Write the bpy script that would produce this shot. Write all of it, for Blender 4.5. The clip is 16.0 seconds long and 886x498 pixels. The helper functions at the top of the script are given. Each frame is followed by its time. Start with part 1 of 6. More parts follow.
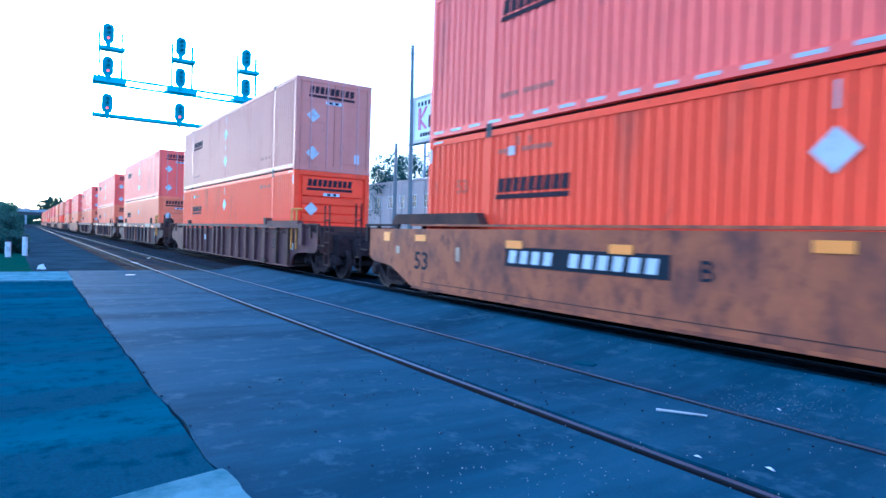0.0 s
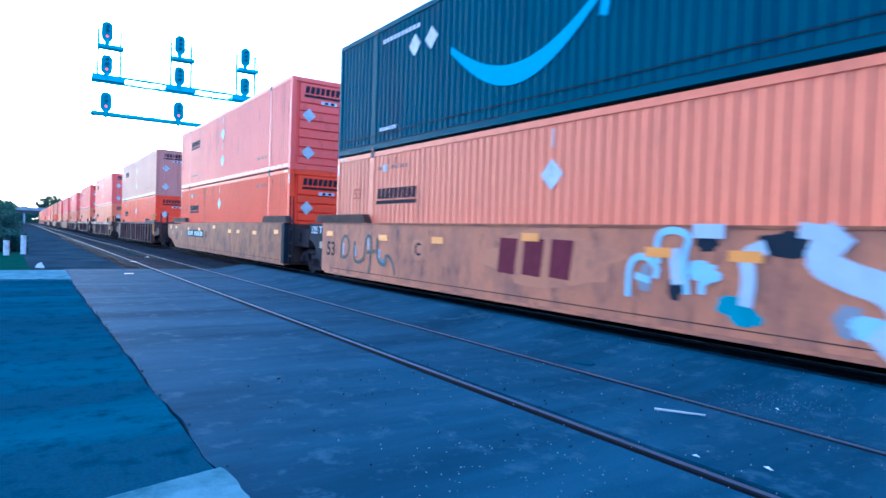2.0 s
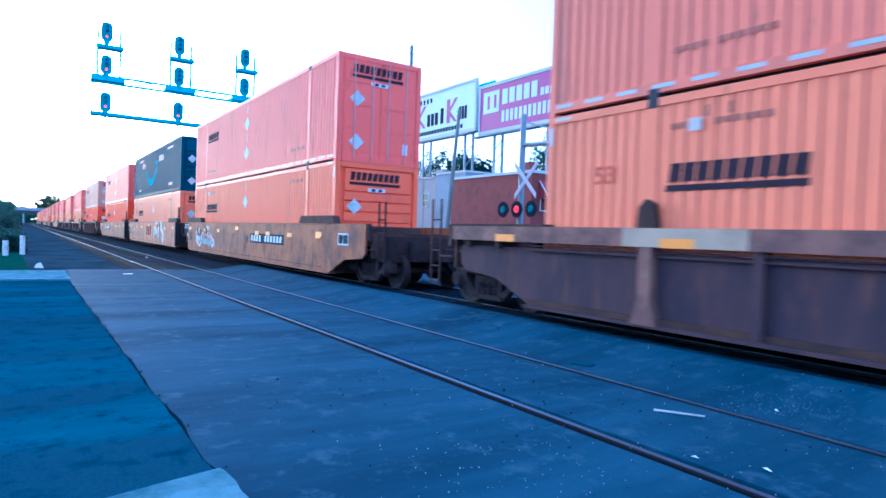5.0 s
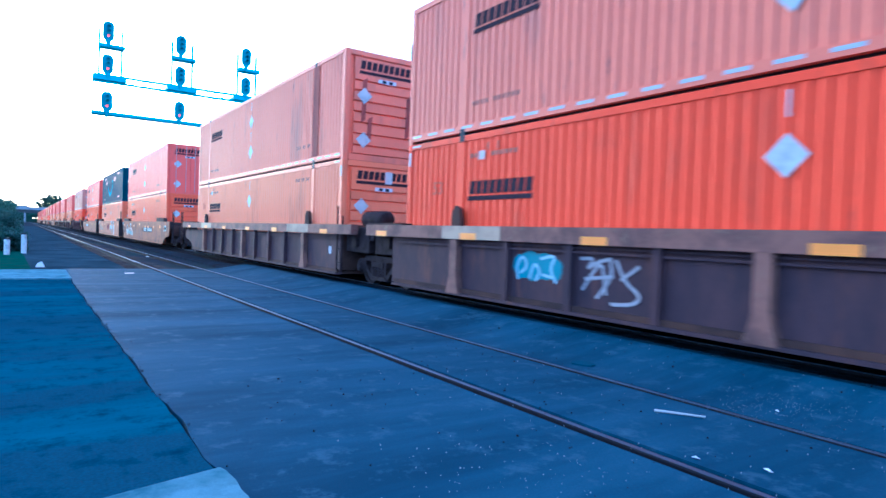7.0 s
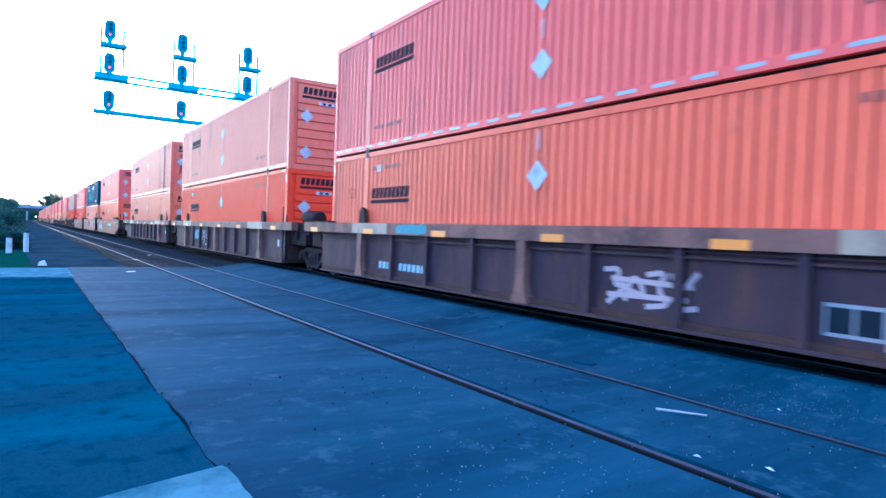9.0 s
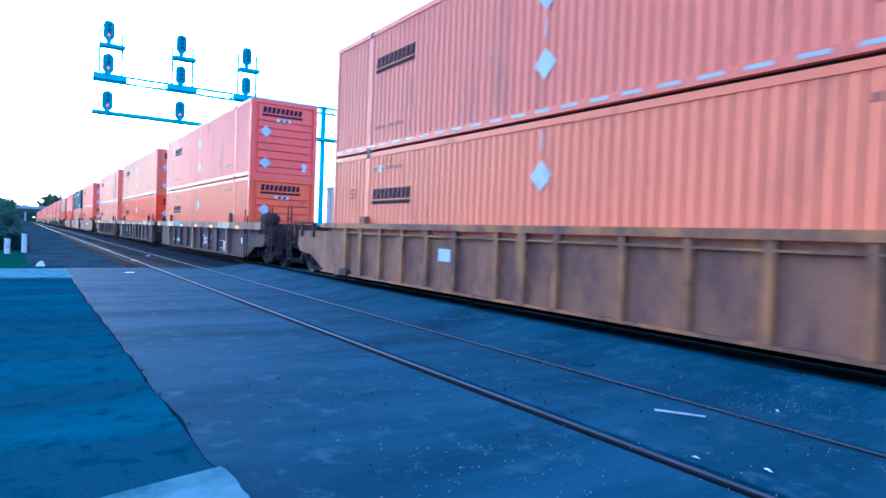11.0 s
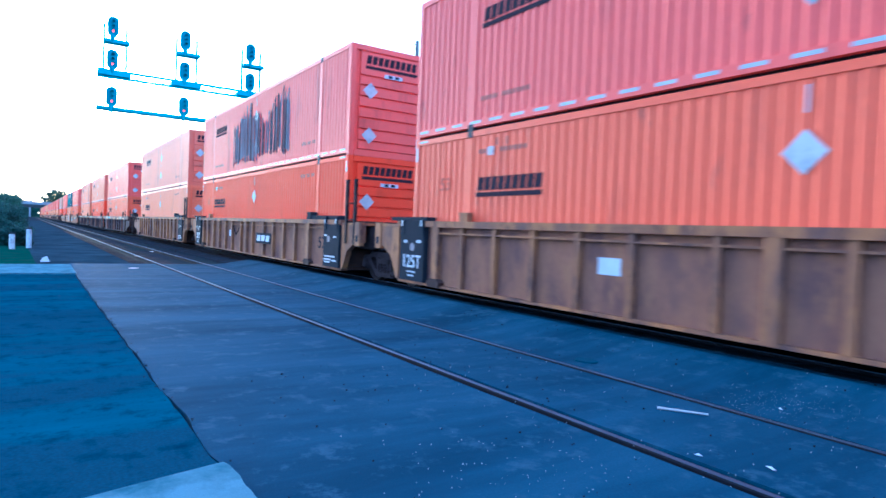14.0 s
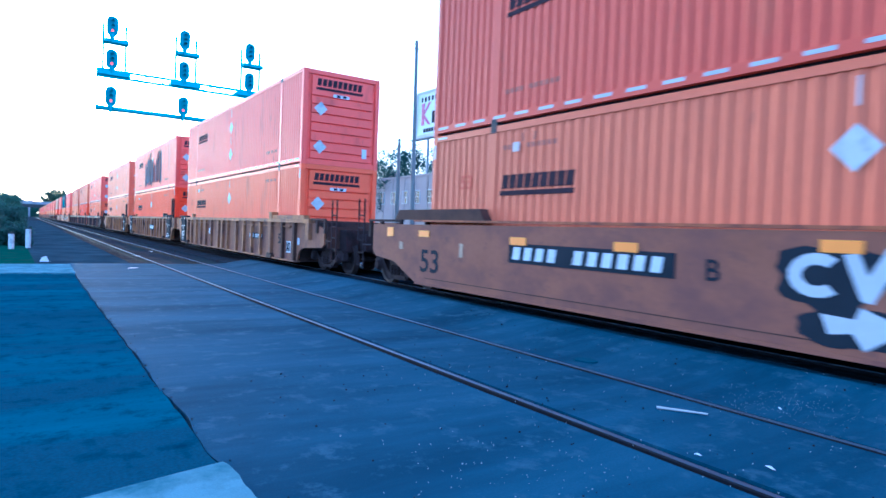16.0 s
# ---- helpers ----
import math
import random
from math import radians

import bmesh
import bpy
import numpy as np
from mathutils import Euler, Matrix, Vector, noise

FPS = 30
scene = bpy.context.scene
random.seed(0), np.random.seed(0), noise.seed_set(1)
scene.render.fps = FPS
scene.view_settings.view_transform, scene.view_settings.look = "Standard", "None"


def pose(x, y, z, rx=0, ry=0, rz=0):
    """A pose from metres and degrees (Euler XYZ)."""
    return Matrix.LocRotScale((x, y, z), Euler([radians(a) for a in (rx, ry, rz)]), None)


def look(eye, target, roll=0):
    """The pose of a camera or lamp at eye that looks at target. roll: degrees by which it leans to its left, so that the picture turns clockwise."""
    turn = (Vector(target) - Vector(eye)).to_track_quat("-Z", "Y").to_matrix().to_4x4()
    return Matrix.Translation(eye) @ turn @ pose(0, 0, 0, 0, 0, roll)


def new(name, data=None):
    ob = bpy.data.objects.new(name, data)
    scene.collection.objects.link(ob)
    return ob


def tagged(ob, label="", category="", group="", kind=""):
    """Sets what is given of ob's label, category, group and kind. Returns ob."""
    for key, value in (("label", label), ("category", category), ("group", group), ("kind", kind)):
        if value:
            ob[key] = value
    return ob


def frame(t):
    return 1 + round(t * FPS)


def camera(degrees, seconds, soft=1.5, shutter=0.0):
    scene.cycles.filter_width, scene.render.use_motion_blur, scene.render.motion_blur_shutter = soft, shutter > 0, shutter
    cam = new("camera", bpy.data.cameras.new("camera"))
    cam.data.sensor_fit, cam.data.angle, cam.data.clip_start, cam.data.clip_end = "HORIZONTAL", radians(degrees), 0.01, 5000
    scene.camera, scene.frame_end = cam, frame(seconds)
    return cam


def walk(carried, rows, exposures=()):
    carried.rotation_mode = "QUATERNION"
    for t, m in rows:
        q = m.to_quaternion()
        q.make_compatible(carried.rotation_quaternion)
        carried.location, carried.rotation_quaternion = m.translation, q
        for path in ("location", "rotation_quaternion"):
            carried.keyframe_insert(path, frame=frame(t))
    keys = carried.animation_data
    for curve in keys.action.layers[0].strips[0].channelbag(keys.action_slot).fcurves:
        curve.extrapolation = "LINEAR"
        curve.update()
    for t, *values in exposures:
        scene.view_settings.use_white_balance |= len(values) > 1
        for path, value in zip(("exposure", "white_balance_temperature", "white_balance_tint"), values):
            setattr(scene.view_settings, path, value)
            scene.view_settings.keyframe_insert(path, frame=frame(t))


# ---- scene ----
EYE = (0.0, 0.0, 1.464)


def aim(yaw, down, roll):
    """The camera's pose from its heading off the track's line, its dip and its lean, in degrees."""
    a, b = radians(yaw), radians(down)
    way = Vector((math.sin(a) * math.cos(b), math.cos(a) * math.cos(b), -math.sin(b)))
    return look(EYE, Vector(EYE) + way, roll)


cam = camera(70.92, 16.0, soft=1.55, shutter=0.25)
walk(cam, [
    (0.0, aim(33.947, 1.250, 1.787)),
    (0.5, aim(34.020, 1.359, 1.824)),
    (1.0, aim(34.067, 1.291, 1.818)),
    (1.5, aim(34.042, 1.333, 1.904)),
    (2.0, aim(34.046, 1.318, 1.889)),
    (2.5, aim(34.090, 1.310, 1.905)),
    (3.0, aim(34.126, 1.280, 1.888)),
    (3.5, aim(34.068, 1.256, 1.908)),
    (4.0, aim(34.074, 1.228, 1.909)),
    (6.5, aim(34.076, 1.279, 2.093)),
    (7.0, aim(34.017, 1.259, 2.075)),
    (7.5, aim(34.024, 1.266, 2.065)),
    (8.0, aim(33.893, 1.263, 2.068)),
    (8.5, aim(33.883, 1.447, 2.107)),
    (9.0, aim(33.882, 1.400, 2.088)),
    (11.5, aim(34.004, 1.301, 2.147)),
    (12.0, aim(33.955, 1.331, 2.151)),
    (12.5, aim(33.779, 1.463, 2.226)),
    (13.0, aim(33.770, 1.555, 2.258)),
    (13.5, aim(33.659, 1.579, 2.266)),
    (14.0, aim(33.712, 1.605, 2.314)),
    (14.5, aim(33.786, 1.543, 2.291)),
    (15.0, aim(33.874, 1.571, 2.372)),
    (15.5, aim(33.929, 1.548, 2.333)),
    (16.0, aim(33.754, 1.630, 2.301)),
],
     exposures=[(0.0, 2.42, 3600, 8.0), (16.0, 2.42, 3600, 8.0)])

# ---- light: a bright evening sky, sun low behind the camera ----
world = bpy.data.worlds.new("sky")
scene.world = world
world.use_nodes = True
wn = world.node_tree
sky = wn.nodes.new("ShaderNodeTexSky")
sky.sky_type = 'NISHITA'
sky.sun_disc = False
sky.sun_elevation = radians(7)
sky.sun_rotation = radians(355)
sky.altitude = 200
sky.air_density, sky.dust_density, sky.ozone_density = 1.0, 5.0, 1.0
haze = wn.nodes.new("ShaderNodeMix")
haze.data_type = 'RGBA'
haze.inputs[0].default_value = 0.40
haze.inputs[7].default_value = (2.6, 2.6, 2.7, 1)
wn.links.new(sky.outputs[0], haze.inputs[6])
wn.links.new(haze.outputs[2], wn.nodes["Background"].inputs[0])
wn.nodes["Background"].inputs[1].default_value = 0.15
sun = new("sun", bpy.data.lights.new("sun", 'SUN'))
sun.data.energy, sun.data.angle, sun.data.color = 0.08, radians(12), (1.0, 0.86, 0.72)
a, e = radians(355), radians(8)
sun.matrix_world = look((-40 * math.sin(a) * -1, 40 * math.cos(a), 40 * math.tan(e)), (0, 0, 0))


# ---- materials ----
def material(name, base, rough=0.6, metal=0.0, vary=0.12, scale=6.0, fine=60.0, bump=0.15, dirt=None, dirt_amount=0.35,
             dirt_scale=1.2, streak=1.0, random=0.0, emit=0.0, spec=0.5, across=1.0, leafy=0.0, grain=1.0, grime=None, grime_amount=0.35, grime_scale=5.0, grime_shape=(1, 1, 1)):
    """A painted or mineral surface: tone that drifts at two scales, stains of a second colour, fine relief."""
    m = bpy.data.materials.new(name)
    m.use_nodes = True
    n, l = m.node_tree.nodes, m.node_tree.links
    p = n["Principled BSDF"]
    p.inputs["Roughness"].default_value, p.inputs["Metallic"].default_value = rough, metal
    p.inputs["Specular IOR Level"].default_value = spec
    tc = n.new("ShaderNodeTexCoord")
    mp = n.new("ShaderNodeMapping")
    mp.inputs["Scale"].default_value = (across, 1, streak)
    info = n.new("ShaderNodeObjectInfo")
    shift = n.new("ShaderNodeVectorMath")
    shift.operation = 'MULTIPLY_ADD'
    comb = n.new("ShaderNodeCombineXYZ")
    for k in range(3):
        l.new(info.outputs["Random"], comb.inputs[k])
    shift.inputs[1].default_value = (37, 53, 0)
    l.new(comb.outputs[0], shift.inputs[0])
    l.new(tc.outputs["Object"], shift.inputs[2])
    l.new(shift.outputs[0], mp.inputs[0])
    big = n.new("ShaderNodeTexNoise")
    big.inputs["Scale"].default_value, big.inputs["Detail"].default_value = scale, 6
    l.new(mp.outputs[0], big.inputs["Vector"])
    small = n.new("ShaderNodeTexNoise")
    small.inputs["Scale"].default_value, small.inputs["Detail"].default_value = fine, 3
    l.new(tc.outputs["Object"], small.inputs["Vector"])
    tone = n.new("ShaderNodeMath")
    tone.operation = 'MULTIPLY_ADD'
    tone.inputs[1].default_value, tone.inputs[2].default_value = vary * 2, 1 - vary - 0.5 * vary * grain
    l.new(big.outputs["Fac"], tone.inputs[0])
    tone2 = n.new("ShaderNodeMath")
    tone2.operation = 'MULTIPLY_ADD'
    tone2.inputs[1].default_value = vary * grain
    l.new(small.outputs["Fac"], tone2.inputs[0])
    l.new(tone.outputs[0], tone2.inputs[2])
    hue = n.new("ShaderNodeHueSaturation")
    hue.inputs["Color"].default_value = (*base, 1)
    l.new(tone2.outputs[0], hue.inputs["Value"])
    out = hue.outputs[0]
    if random:
        r = n.new("ShaderNodeMath")
        r.operation = 'MULTIPLY_ADD'
        r.inputs[1].default_value, r.inputs[2].default_value = random, 1 - random / 2
        l.new(info.outputs["Random"], r.inputs[0])
        l.new(r.outputs[0], hue.inputs["Saturation"])
    if dirt:
        spots = n.new("ShaderNodeTexNoise")
        spots.inputs["Scale"].default_value, spots.inputs["Detail"].default_value = dirt_scale, 8
        spots.inputs["Roughness"].default_value = 0.65
        l.new(mp.outputs[0], spots.inputs["Vector"])
        ramp = n.new("ShaderNodeValToRGB")
        ramp.color_ramp.elements[0].position = 0.62 - dirt_amount * 0.4
        ramp.color_ramp.elements[1].position = 0.80 - dirt_amount * 0.3
        l.new(spots.outputs["Fac"], ramp.inputs[0])
        mix = n.new("ShaderNodeMix")
        mix.data_type = 'RGBA'
        mix.inputs[7].default_value = (*dirt, 1)
        l.new(ramp.outputs[0], mix.inputs[0])
        l.new(out, mix.inputs[6])
        out = mix.outputs[2]
    if grime:
        gm = n.new("ShaderNodeMapping")
        gm.inputs["Scale"].default_value = grime_shape
        l.new(shift.outputs[0], gm.inputs[0])
        gn = n.new("ShaderNodeTexNoise")
        gn.inputs["Scale"].default_value, gn.inputs["Detail"].default_value, gn.inputs["Roughness"].default_value = grime_scale, 7, 0.7
        l.new(gm.outputs[0], gn.inputs["Vector"])
        gr = n.new("ShaderNodeValToRGB")
        gr.color_ramp.elements[0].position = 0.66 - grime_amount * 0.4
        gr.color_ramp.elements[1].position = 0.78 - grime_amount * 0.2
        l.new(gn.outputs["Fac"], gr.inputs[0])
        gx = n.new("ShaderNodeMix")
        gx.data_type = 'RGBA'
        gx.inputs[7].default_value = (*grime, 1)
        l.new(gr.outputs[0], gx.inputs[0])
        l.new(out, gx.inputs[6])
        out = gx.outputs[2]
    l.new(out, p.inputs["Base Color"])
    if bump:
        b = n.new("ShaderNodeBump")
        b.inputs["Strength"].default_value, b.inputs["Distance"].default_value = bump, 0.01
        l.new(small.outputs["Fac"], b.inputs["Height"])
        l.new(b.outputs[0], p.inputs["Normal"])
    if leafy:
        thin = n.new("ShaderNodeBsdfTranslucent")
        l.new(out, thin.inputs["Color"])
        both = n.new("ShaderNodeMixShader")
        both.inputs[0].default_value = leafy
        l.new(p.outputs[0], both.inputs[1])
        l.new(thin.outputs[0], both.inputs[2])
        l.new(both.outputs[0], n["Material Output"].inputs["Surface"])
    if emit:
        p.inputs["Emission Color"].default_value = (*base, 1)
        p.inputs["Emission Strength"].default_value = emit
    return m


ASPHALT = material("asphalt", (0.036, 0.080, 0.122), 0.85, vary=0.3, scale=0.5, fine=60, bump=0.35, dirt=(0.017, 0.043, 0.070), dirt_amount=0.55, dirt_scale=0.8, across=0.2, spec=0.02, grain=1.6, grime=(0.066, 0.112, 0.148), grime_amount=0.3, grime_scale=3.0)
OLD_ASPHALT = material("old_asphalt", (0.026, 0.057, 0.082), 0.9, vary=0.4, scale=0.5, fine=50, bump=0.45, dirt=(0.036, 0.105, 0.140), dirt_amount=0.42, dirt_scale=0.6, across=0.2, spec=0.0, grain=1.8, grime=(0.008, 0.032, 0.050), grime_amount=0.36, grime_scale=3.5)
# Near-black: the train's contact shade is put into this colour, with some grime.
GRIMY_SHADE = material("grimy_shade_asphalt", (0.010, 0.013, 0.018), 0.85, vary=0.4, scale=2, fine=40, bump=0.5, dirt=(0.024, 0.04, 0.056), dirt_amount=0.35, dirt_scale=3, spec=0.0)
CONCRETE = material("concrete", (0.16, 0.245, 0.27), 0.9, vary=0.3, scale=1.5, fine=80, bump=0.3, dirt=(0.07, 0.13, 0.15), dirt_amount=0.45, dirt_scale=2.5, spec=0.0)
BALLAST = material("ballast", (0.032, 0.036, 0.044), 0.95, vary=0.4, scale=3, fine=25, bump=0.8, dirt=(0.028, 0.022, 0.022), dirt_amount=0.4, spec=0.0)
GRAVEL = material("gravel", (0.046, 0.064, 0.076), 0.95, vary=0.4, scale=0.6, fine=30, bump=0.8, dirt=(0.026, 0.036, 0.044), dirt_amount=0.5, dirt_scale=0.5, spec=0.0)
GRASS = material("grass", (0.022, 0.062, 0.040), 0.9, vary=0.4, scale=2, fine=20, bump=0.6, dirt=(0.034, 0.055, 0.042), dirt_amount=0.3, spec=0.0)
SOIL = material("soil", (0.036, 0.038, 0.046), 0.95, vary=0.4, scale=0.2, fine=10, bump=0.5, dirt=(0.030, 0.044, 0.040), dirt_amount=0.4, dirt_scale=0.1, spec=0.0)
TIE_WOOD = material("tie_wood", (0.035, 0.028, 0.03), 0.9, vary=0.4, scale=4, fine=40, bump=0.5, random=0.4, spec=0.05)
RAIL_STEEL = material("rail_steel", (0.13, 0.18, 0.25), 0.55, 1.0, vary=0.25, scale=3, fine=60, bump=0.05)
RAIL_RUST = material("rail_rust", (0.010, 0.011, 0.015), 0.85, vary=0.3, scale=4, fine=50, bump=0.4, spec=0.08)
PEBBLE = material("pebble", (0.30, 0.30, 0.30), 0.8, vary=0.2, random=0.3)
WHITE_WOOD = material("weathered_stick", (0.5, 0.48, 0.44), 0.8, vary=0.2)

RUST = (0.13, 0.06, 0.035)
ORANGE = material("orange_paint", (0.97, 0.080, 0.016), 0.55, vary=0.09, scale=0.5, fine=8, bump=0.03, dirt=(0.55, 0.08, 0.03), dirt_amount=0.12, dirt_scale=0.9, streak=0.25, spec=0.22, grime=(0.40, 0.07, 0.035), grime_amount=0.12, grime_scale=3.0, grime_shape=(1, 1.6, 0.3))
FADED_ORANGE = material("faded_orange_paint", (0.93, 0.24, 0.095), 0.5, vary=0.09, scale=0.5, fine=8, bump=0.03, dirt=(0.60, 0.16, 0.07), dirt_amount=0.15, dirt_scale=0.9, streak=0.25, spec=0.3, grime=(0.42, 0.13, 0.07), grime_amount=0.12, grime_scale=3.0, grime_shape=(1, 1.6, 0.3))
DULL_ORANGE = material("dull_orange_paint", (0.70, 0.185, 0.078), 0.5, vary=0.09, scale=0.5, fine=8, bump=0.03, dirt=(0.60, 0.16, 0.07), dirt_amount=0.15, dirt_scale=0.9, streak=0.25, spec=0.2, grime=(0.42, 0.13, 0.07), grime_amount=0.12, grime_scale=3.0, grime_shape=(1, 1.6, 0.3))
DULL_RED = material("dull_red_paint", (0.66, 0.115, 0.060), 0.5, vary=0.09, scale=0.5, fine=8, bump=0.03, dirt=(0.60, 0.16, 0.07), dirt_amount=0.15, dirt_scale=0.9, streak=0.25, spec=0.2, grime=(0.42, 0.13, 0.07), grime_amount=0.12, grime_scale=3.0, grime_shape=(1, 1.6, 0.3))
MID_ORANGE = material("worn_orange_paint", (0.94, 0.150, 0.050), 0.5, vary=0.09, scale=0.5, fine=8, bump=0.03, dirt=(0.58, 0.11, 0.05), dirt_amount=0.15, dirt_scale=0.9, streak=0.25, spec=0.3, grime=(0.42, 0.13, 0.07), grime_amount=0.12, grime_scale=3.0, grime_shape=(1, 1.6, 0.3))
RED_ORANGE = material("red_orange_paint", (0.93, 0.135, 0.085), 0.5, vary=0.09, scale=0.5, fine=8, bump=0.03, dirt=(0.55, 0.09, 0.06), dirt_amount=0.13, dirt_scale=0.9, streak=0.25, spec=0.36, grime=(0.38, 0.08, 0.06), grime_amount=0.12, grime_scale=3.0, grime_shape=(1, 1.6, 0.3))
PINK_ORANGE = material("bleached_orange_paint", (0.87, 0.225, 0.115), 0.5, vary=0.09, scale=0.5, fine=8, bump=0.03, dirt=(0.55, 0.18, 0.11), dirt_amount=0.18, dirt_scale=0.9, streak=0.25, spec=0.24, grime=(0.34, 0.13, 0.10), grime_amount=0.12, grime_scale=3.0, grime_shape=(1, 1.6, 0.3))
GREY_PINK = material("greyed_pink_paint", (0.64, 0.25, 0.165), 0.5, vary=0.09, scale=0.5, fine=8, bump=0.03, dirt=(0.55, 0.18, 0.11), dirt_amount=0.18, dirt_scale=0.9, streak=0.25, spec=0.24, grime=(0.34, 0.13, 0.10), grime_amount=0.12, grime_scale=3.0, grime_shape=(1, 1.6, 0.3))
BLUE = material("dark_blue_paint", (0.002, 0.072, 0.104), 0.6, vary=0.12, scale=0.5, fine=8, bump=0.03, dirt=(0.006, 0.05, 0.085), dirt_amount=0.2, streak=0.25, spec=0.08)
DARK_GAP = material("dark_steel", (0.02, 0.018, 0.02), 0.8, vary=0.3, spec=0.1)
CASTING = material("casting_steel", (0.035, 0.04, 0.05), 0.6, vary=0.3, dirt=RUST, dirt_amount=0.3, dirt_scale=6, spec=0.2)
BLACK_PAINT = material("black_paint", (0.022, 0.026, 0.034), 0.8, vary=0.3, scale=3, spec=0.1)
WHITE_PAINT = material("white_paint", (0.68, 0.68, 0.68), 0.7, vary=0.15, scale=5, spec=0.15)
TAPE = material("reflective_tape", (0.54, 0.53, 0.52), 0.45, vary=0.12, random=0.1)
RED_TAPE = material("red_tape", (0.45, 0.04, 0.03), 0.4, vary=0.1)
PLACARD = material("placard_aluminium", (0.62, 0.60, 0.56), 0.6, 0.0, vary=0.15, scale=5, random=0.2, dirt=(0.36, 0.36, 0.36), dirt_amount=0.3, dirt_scale=4)
CYAN_PAINT = material("cyan_paint", (0.01, 0.40, 0.55), 0.85, vary=0.1, spec=0.08)
YELLOW = material("yellow_reflector", (0.95, 0.33, 0.02), 0.4, vary=0.1, scale=3)
ROD = material("door_rod_steel", (0.62, 0.33, 0.28), 0.6, 0.0, vary=0.2, spec=0.2)
TAN = material("tan_car_paint", (0.37, 0.122, 0.046), 0.65, vary=0.25, scale=1.2, fine=12, bump=0.06, dirt=(0.155, 0.062, 0.042), dirt_amount=0.46, dirt_scale=1.8, streak=0.7, spec=0.15, grime=(0.10, 0.042, 0.034), grime_amount=0.38, grime_scale=5.0, grime_shape=(1, 0.8, 0.45))
TAN_LIGHT = material("light_tan_car_paint", (0.56, 0.20, 0.085), 0.65, vary=0.2, scale=1.2, fine=12, bump=0.06, dirt=(0.30, 0.125, 0.075), dirt_amount=0.45, dirt_scale=1.4, streak=0.6, spec=0.15, grime=(0.17, 0.075, 0.055), grime_amount=0.26, grime_scale=5.0, grime_shape=(1, 0.8, 0.35))
TAN_DUSTY = material("dusty_tan_car_paint", (0.27, 0.112, 0.062), 0.7, vary=0.2, scale=0.8, fine=12, bump=0.06, dirt=(0.18, 0.08, 0.06), dirt_amount=0.5, dirt_scale=0.9, streak=1.6, across=1.0, spec=0.12, grime=(0.16, 0.075, 0.06), grime_amount=0.24, grime_scale=6.0, grime_shape=(1, 0.5, 0.8))
TAN_PANEL = material("dull_tan_panel_paint", (0.31, 0.140, 0.072), 0.7, vary=0.25, scale=1.5, fine=14, bump=0.06, dirt=(0.15, 0.074, 0.058), dirt_amount=0.5, dirt_scale=1.6, streak=0.5, spec=0.12, grime=(0.36, 0.17, 0.07), grime_amount=0.3, grime_scale=2.2, grime_shape=(1, 1, 0.5))
TAN_RIB = material("yellow_tan_car_paint", (0.42, 0.18, 0.060), 0.65, vary=0.2, scale=1.5, fine=14, bump=0.06, dirt=(0.15, 0.078, 0.058), dirt_amount=0.55, dirt_scale=1.6, streak=0.5, spec=0.15, grime=(0.085, 0.045, 0.038), grime_amount=0.36, grime_scale=5.0, grime_shape=(1, 1, 0.4))
BROWN = material("brown_car_paint", (0.082, 0.046, 0.049), 0.7, vary=0.25, scale=1.5, fine=14, bump=0.06, dirt=(0.052, 0.035, 0.042), dirt_amount=0.5, dirt_scale=1.6, streak=0.5, spec=0.12, grime=(0.14, 0.062, 0.045), grime_amount=0.3, grime_scale=3.5, grime_shape=(1, 1.2, 0.25))
CHORD = material("brown_chord_paint", (0.26, 0.125, 0.085), 0.65, vary=0.25, scale=1.5, fine=14, bump=0.06, dirt=(0.10, 0.055, 0.05), dirt_amount=0.45, dirt_scale=2.0, spec=0.15, grime=(0.34, 0.2, 0.12), grime_amount=0.25, grime_scale=4.0)
BEIGE = material("beige_patch_paint", (0.48, 0.33, 0.20), 0.65, vary=0.15, scale=2, fine=14, dirt=(0.28, 0.18, 0.12), dirt_amount=0.35)
STAMP_GREY = material("worn_grey_stamp", (0.30, 0.27, 0.27), 0.7, vary=0.3, scale=8)
RUSTY = material("rusty_steel", (0.085, 0.045, 0.032), 0.8, vary=0.3, scale=3, fine=30, bump=0.2, dirt=(0.04, 0.026, 0.024), dirt_amount=0.45, spec=0.12)
TRUCK_STEEL = material("truck_steel", (0.042, 0.028, 0.027), 0.8, vary=0.35, scale=4, fine=40, bump=0.2, dirt=(0.02, 0.014, 0.014), dirt_amount=0.4, dirt_scale=5, spec=0.1)
WHEEL_STEEL = material("wheel_steel", (0.035, 0.024, 0.022), 0.65, 0.0, vary=0.3, scale=6, fine=30, bump=0.1, spec=0.15)


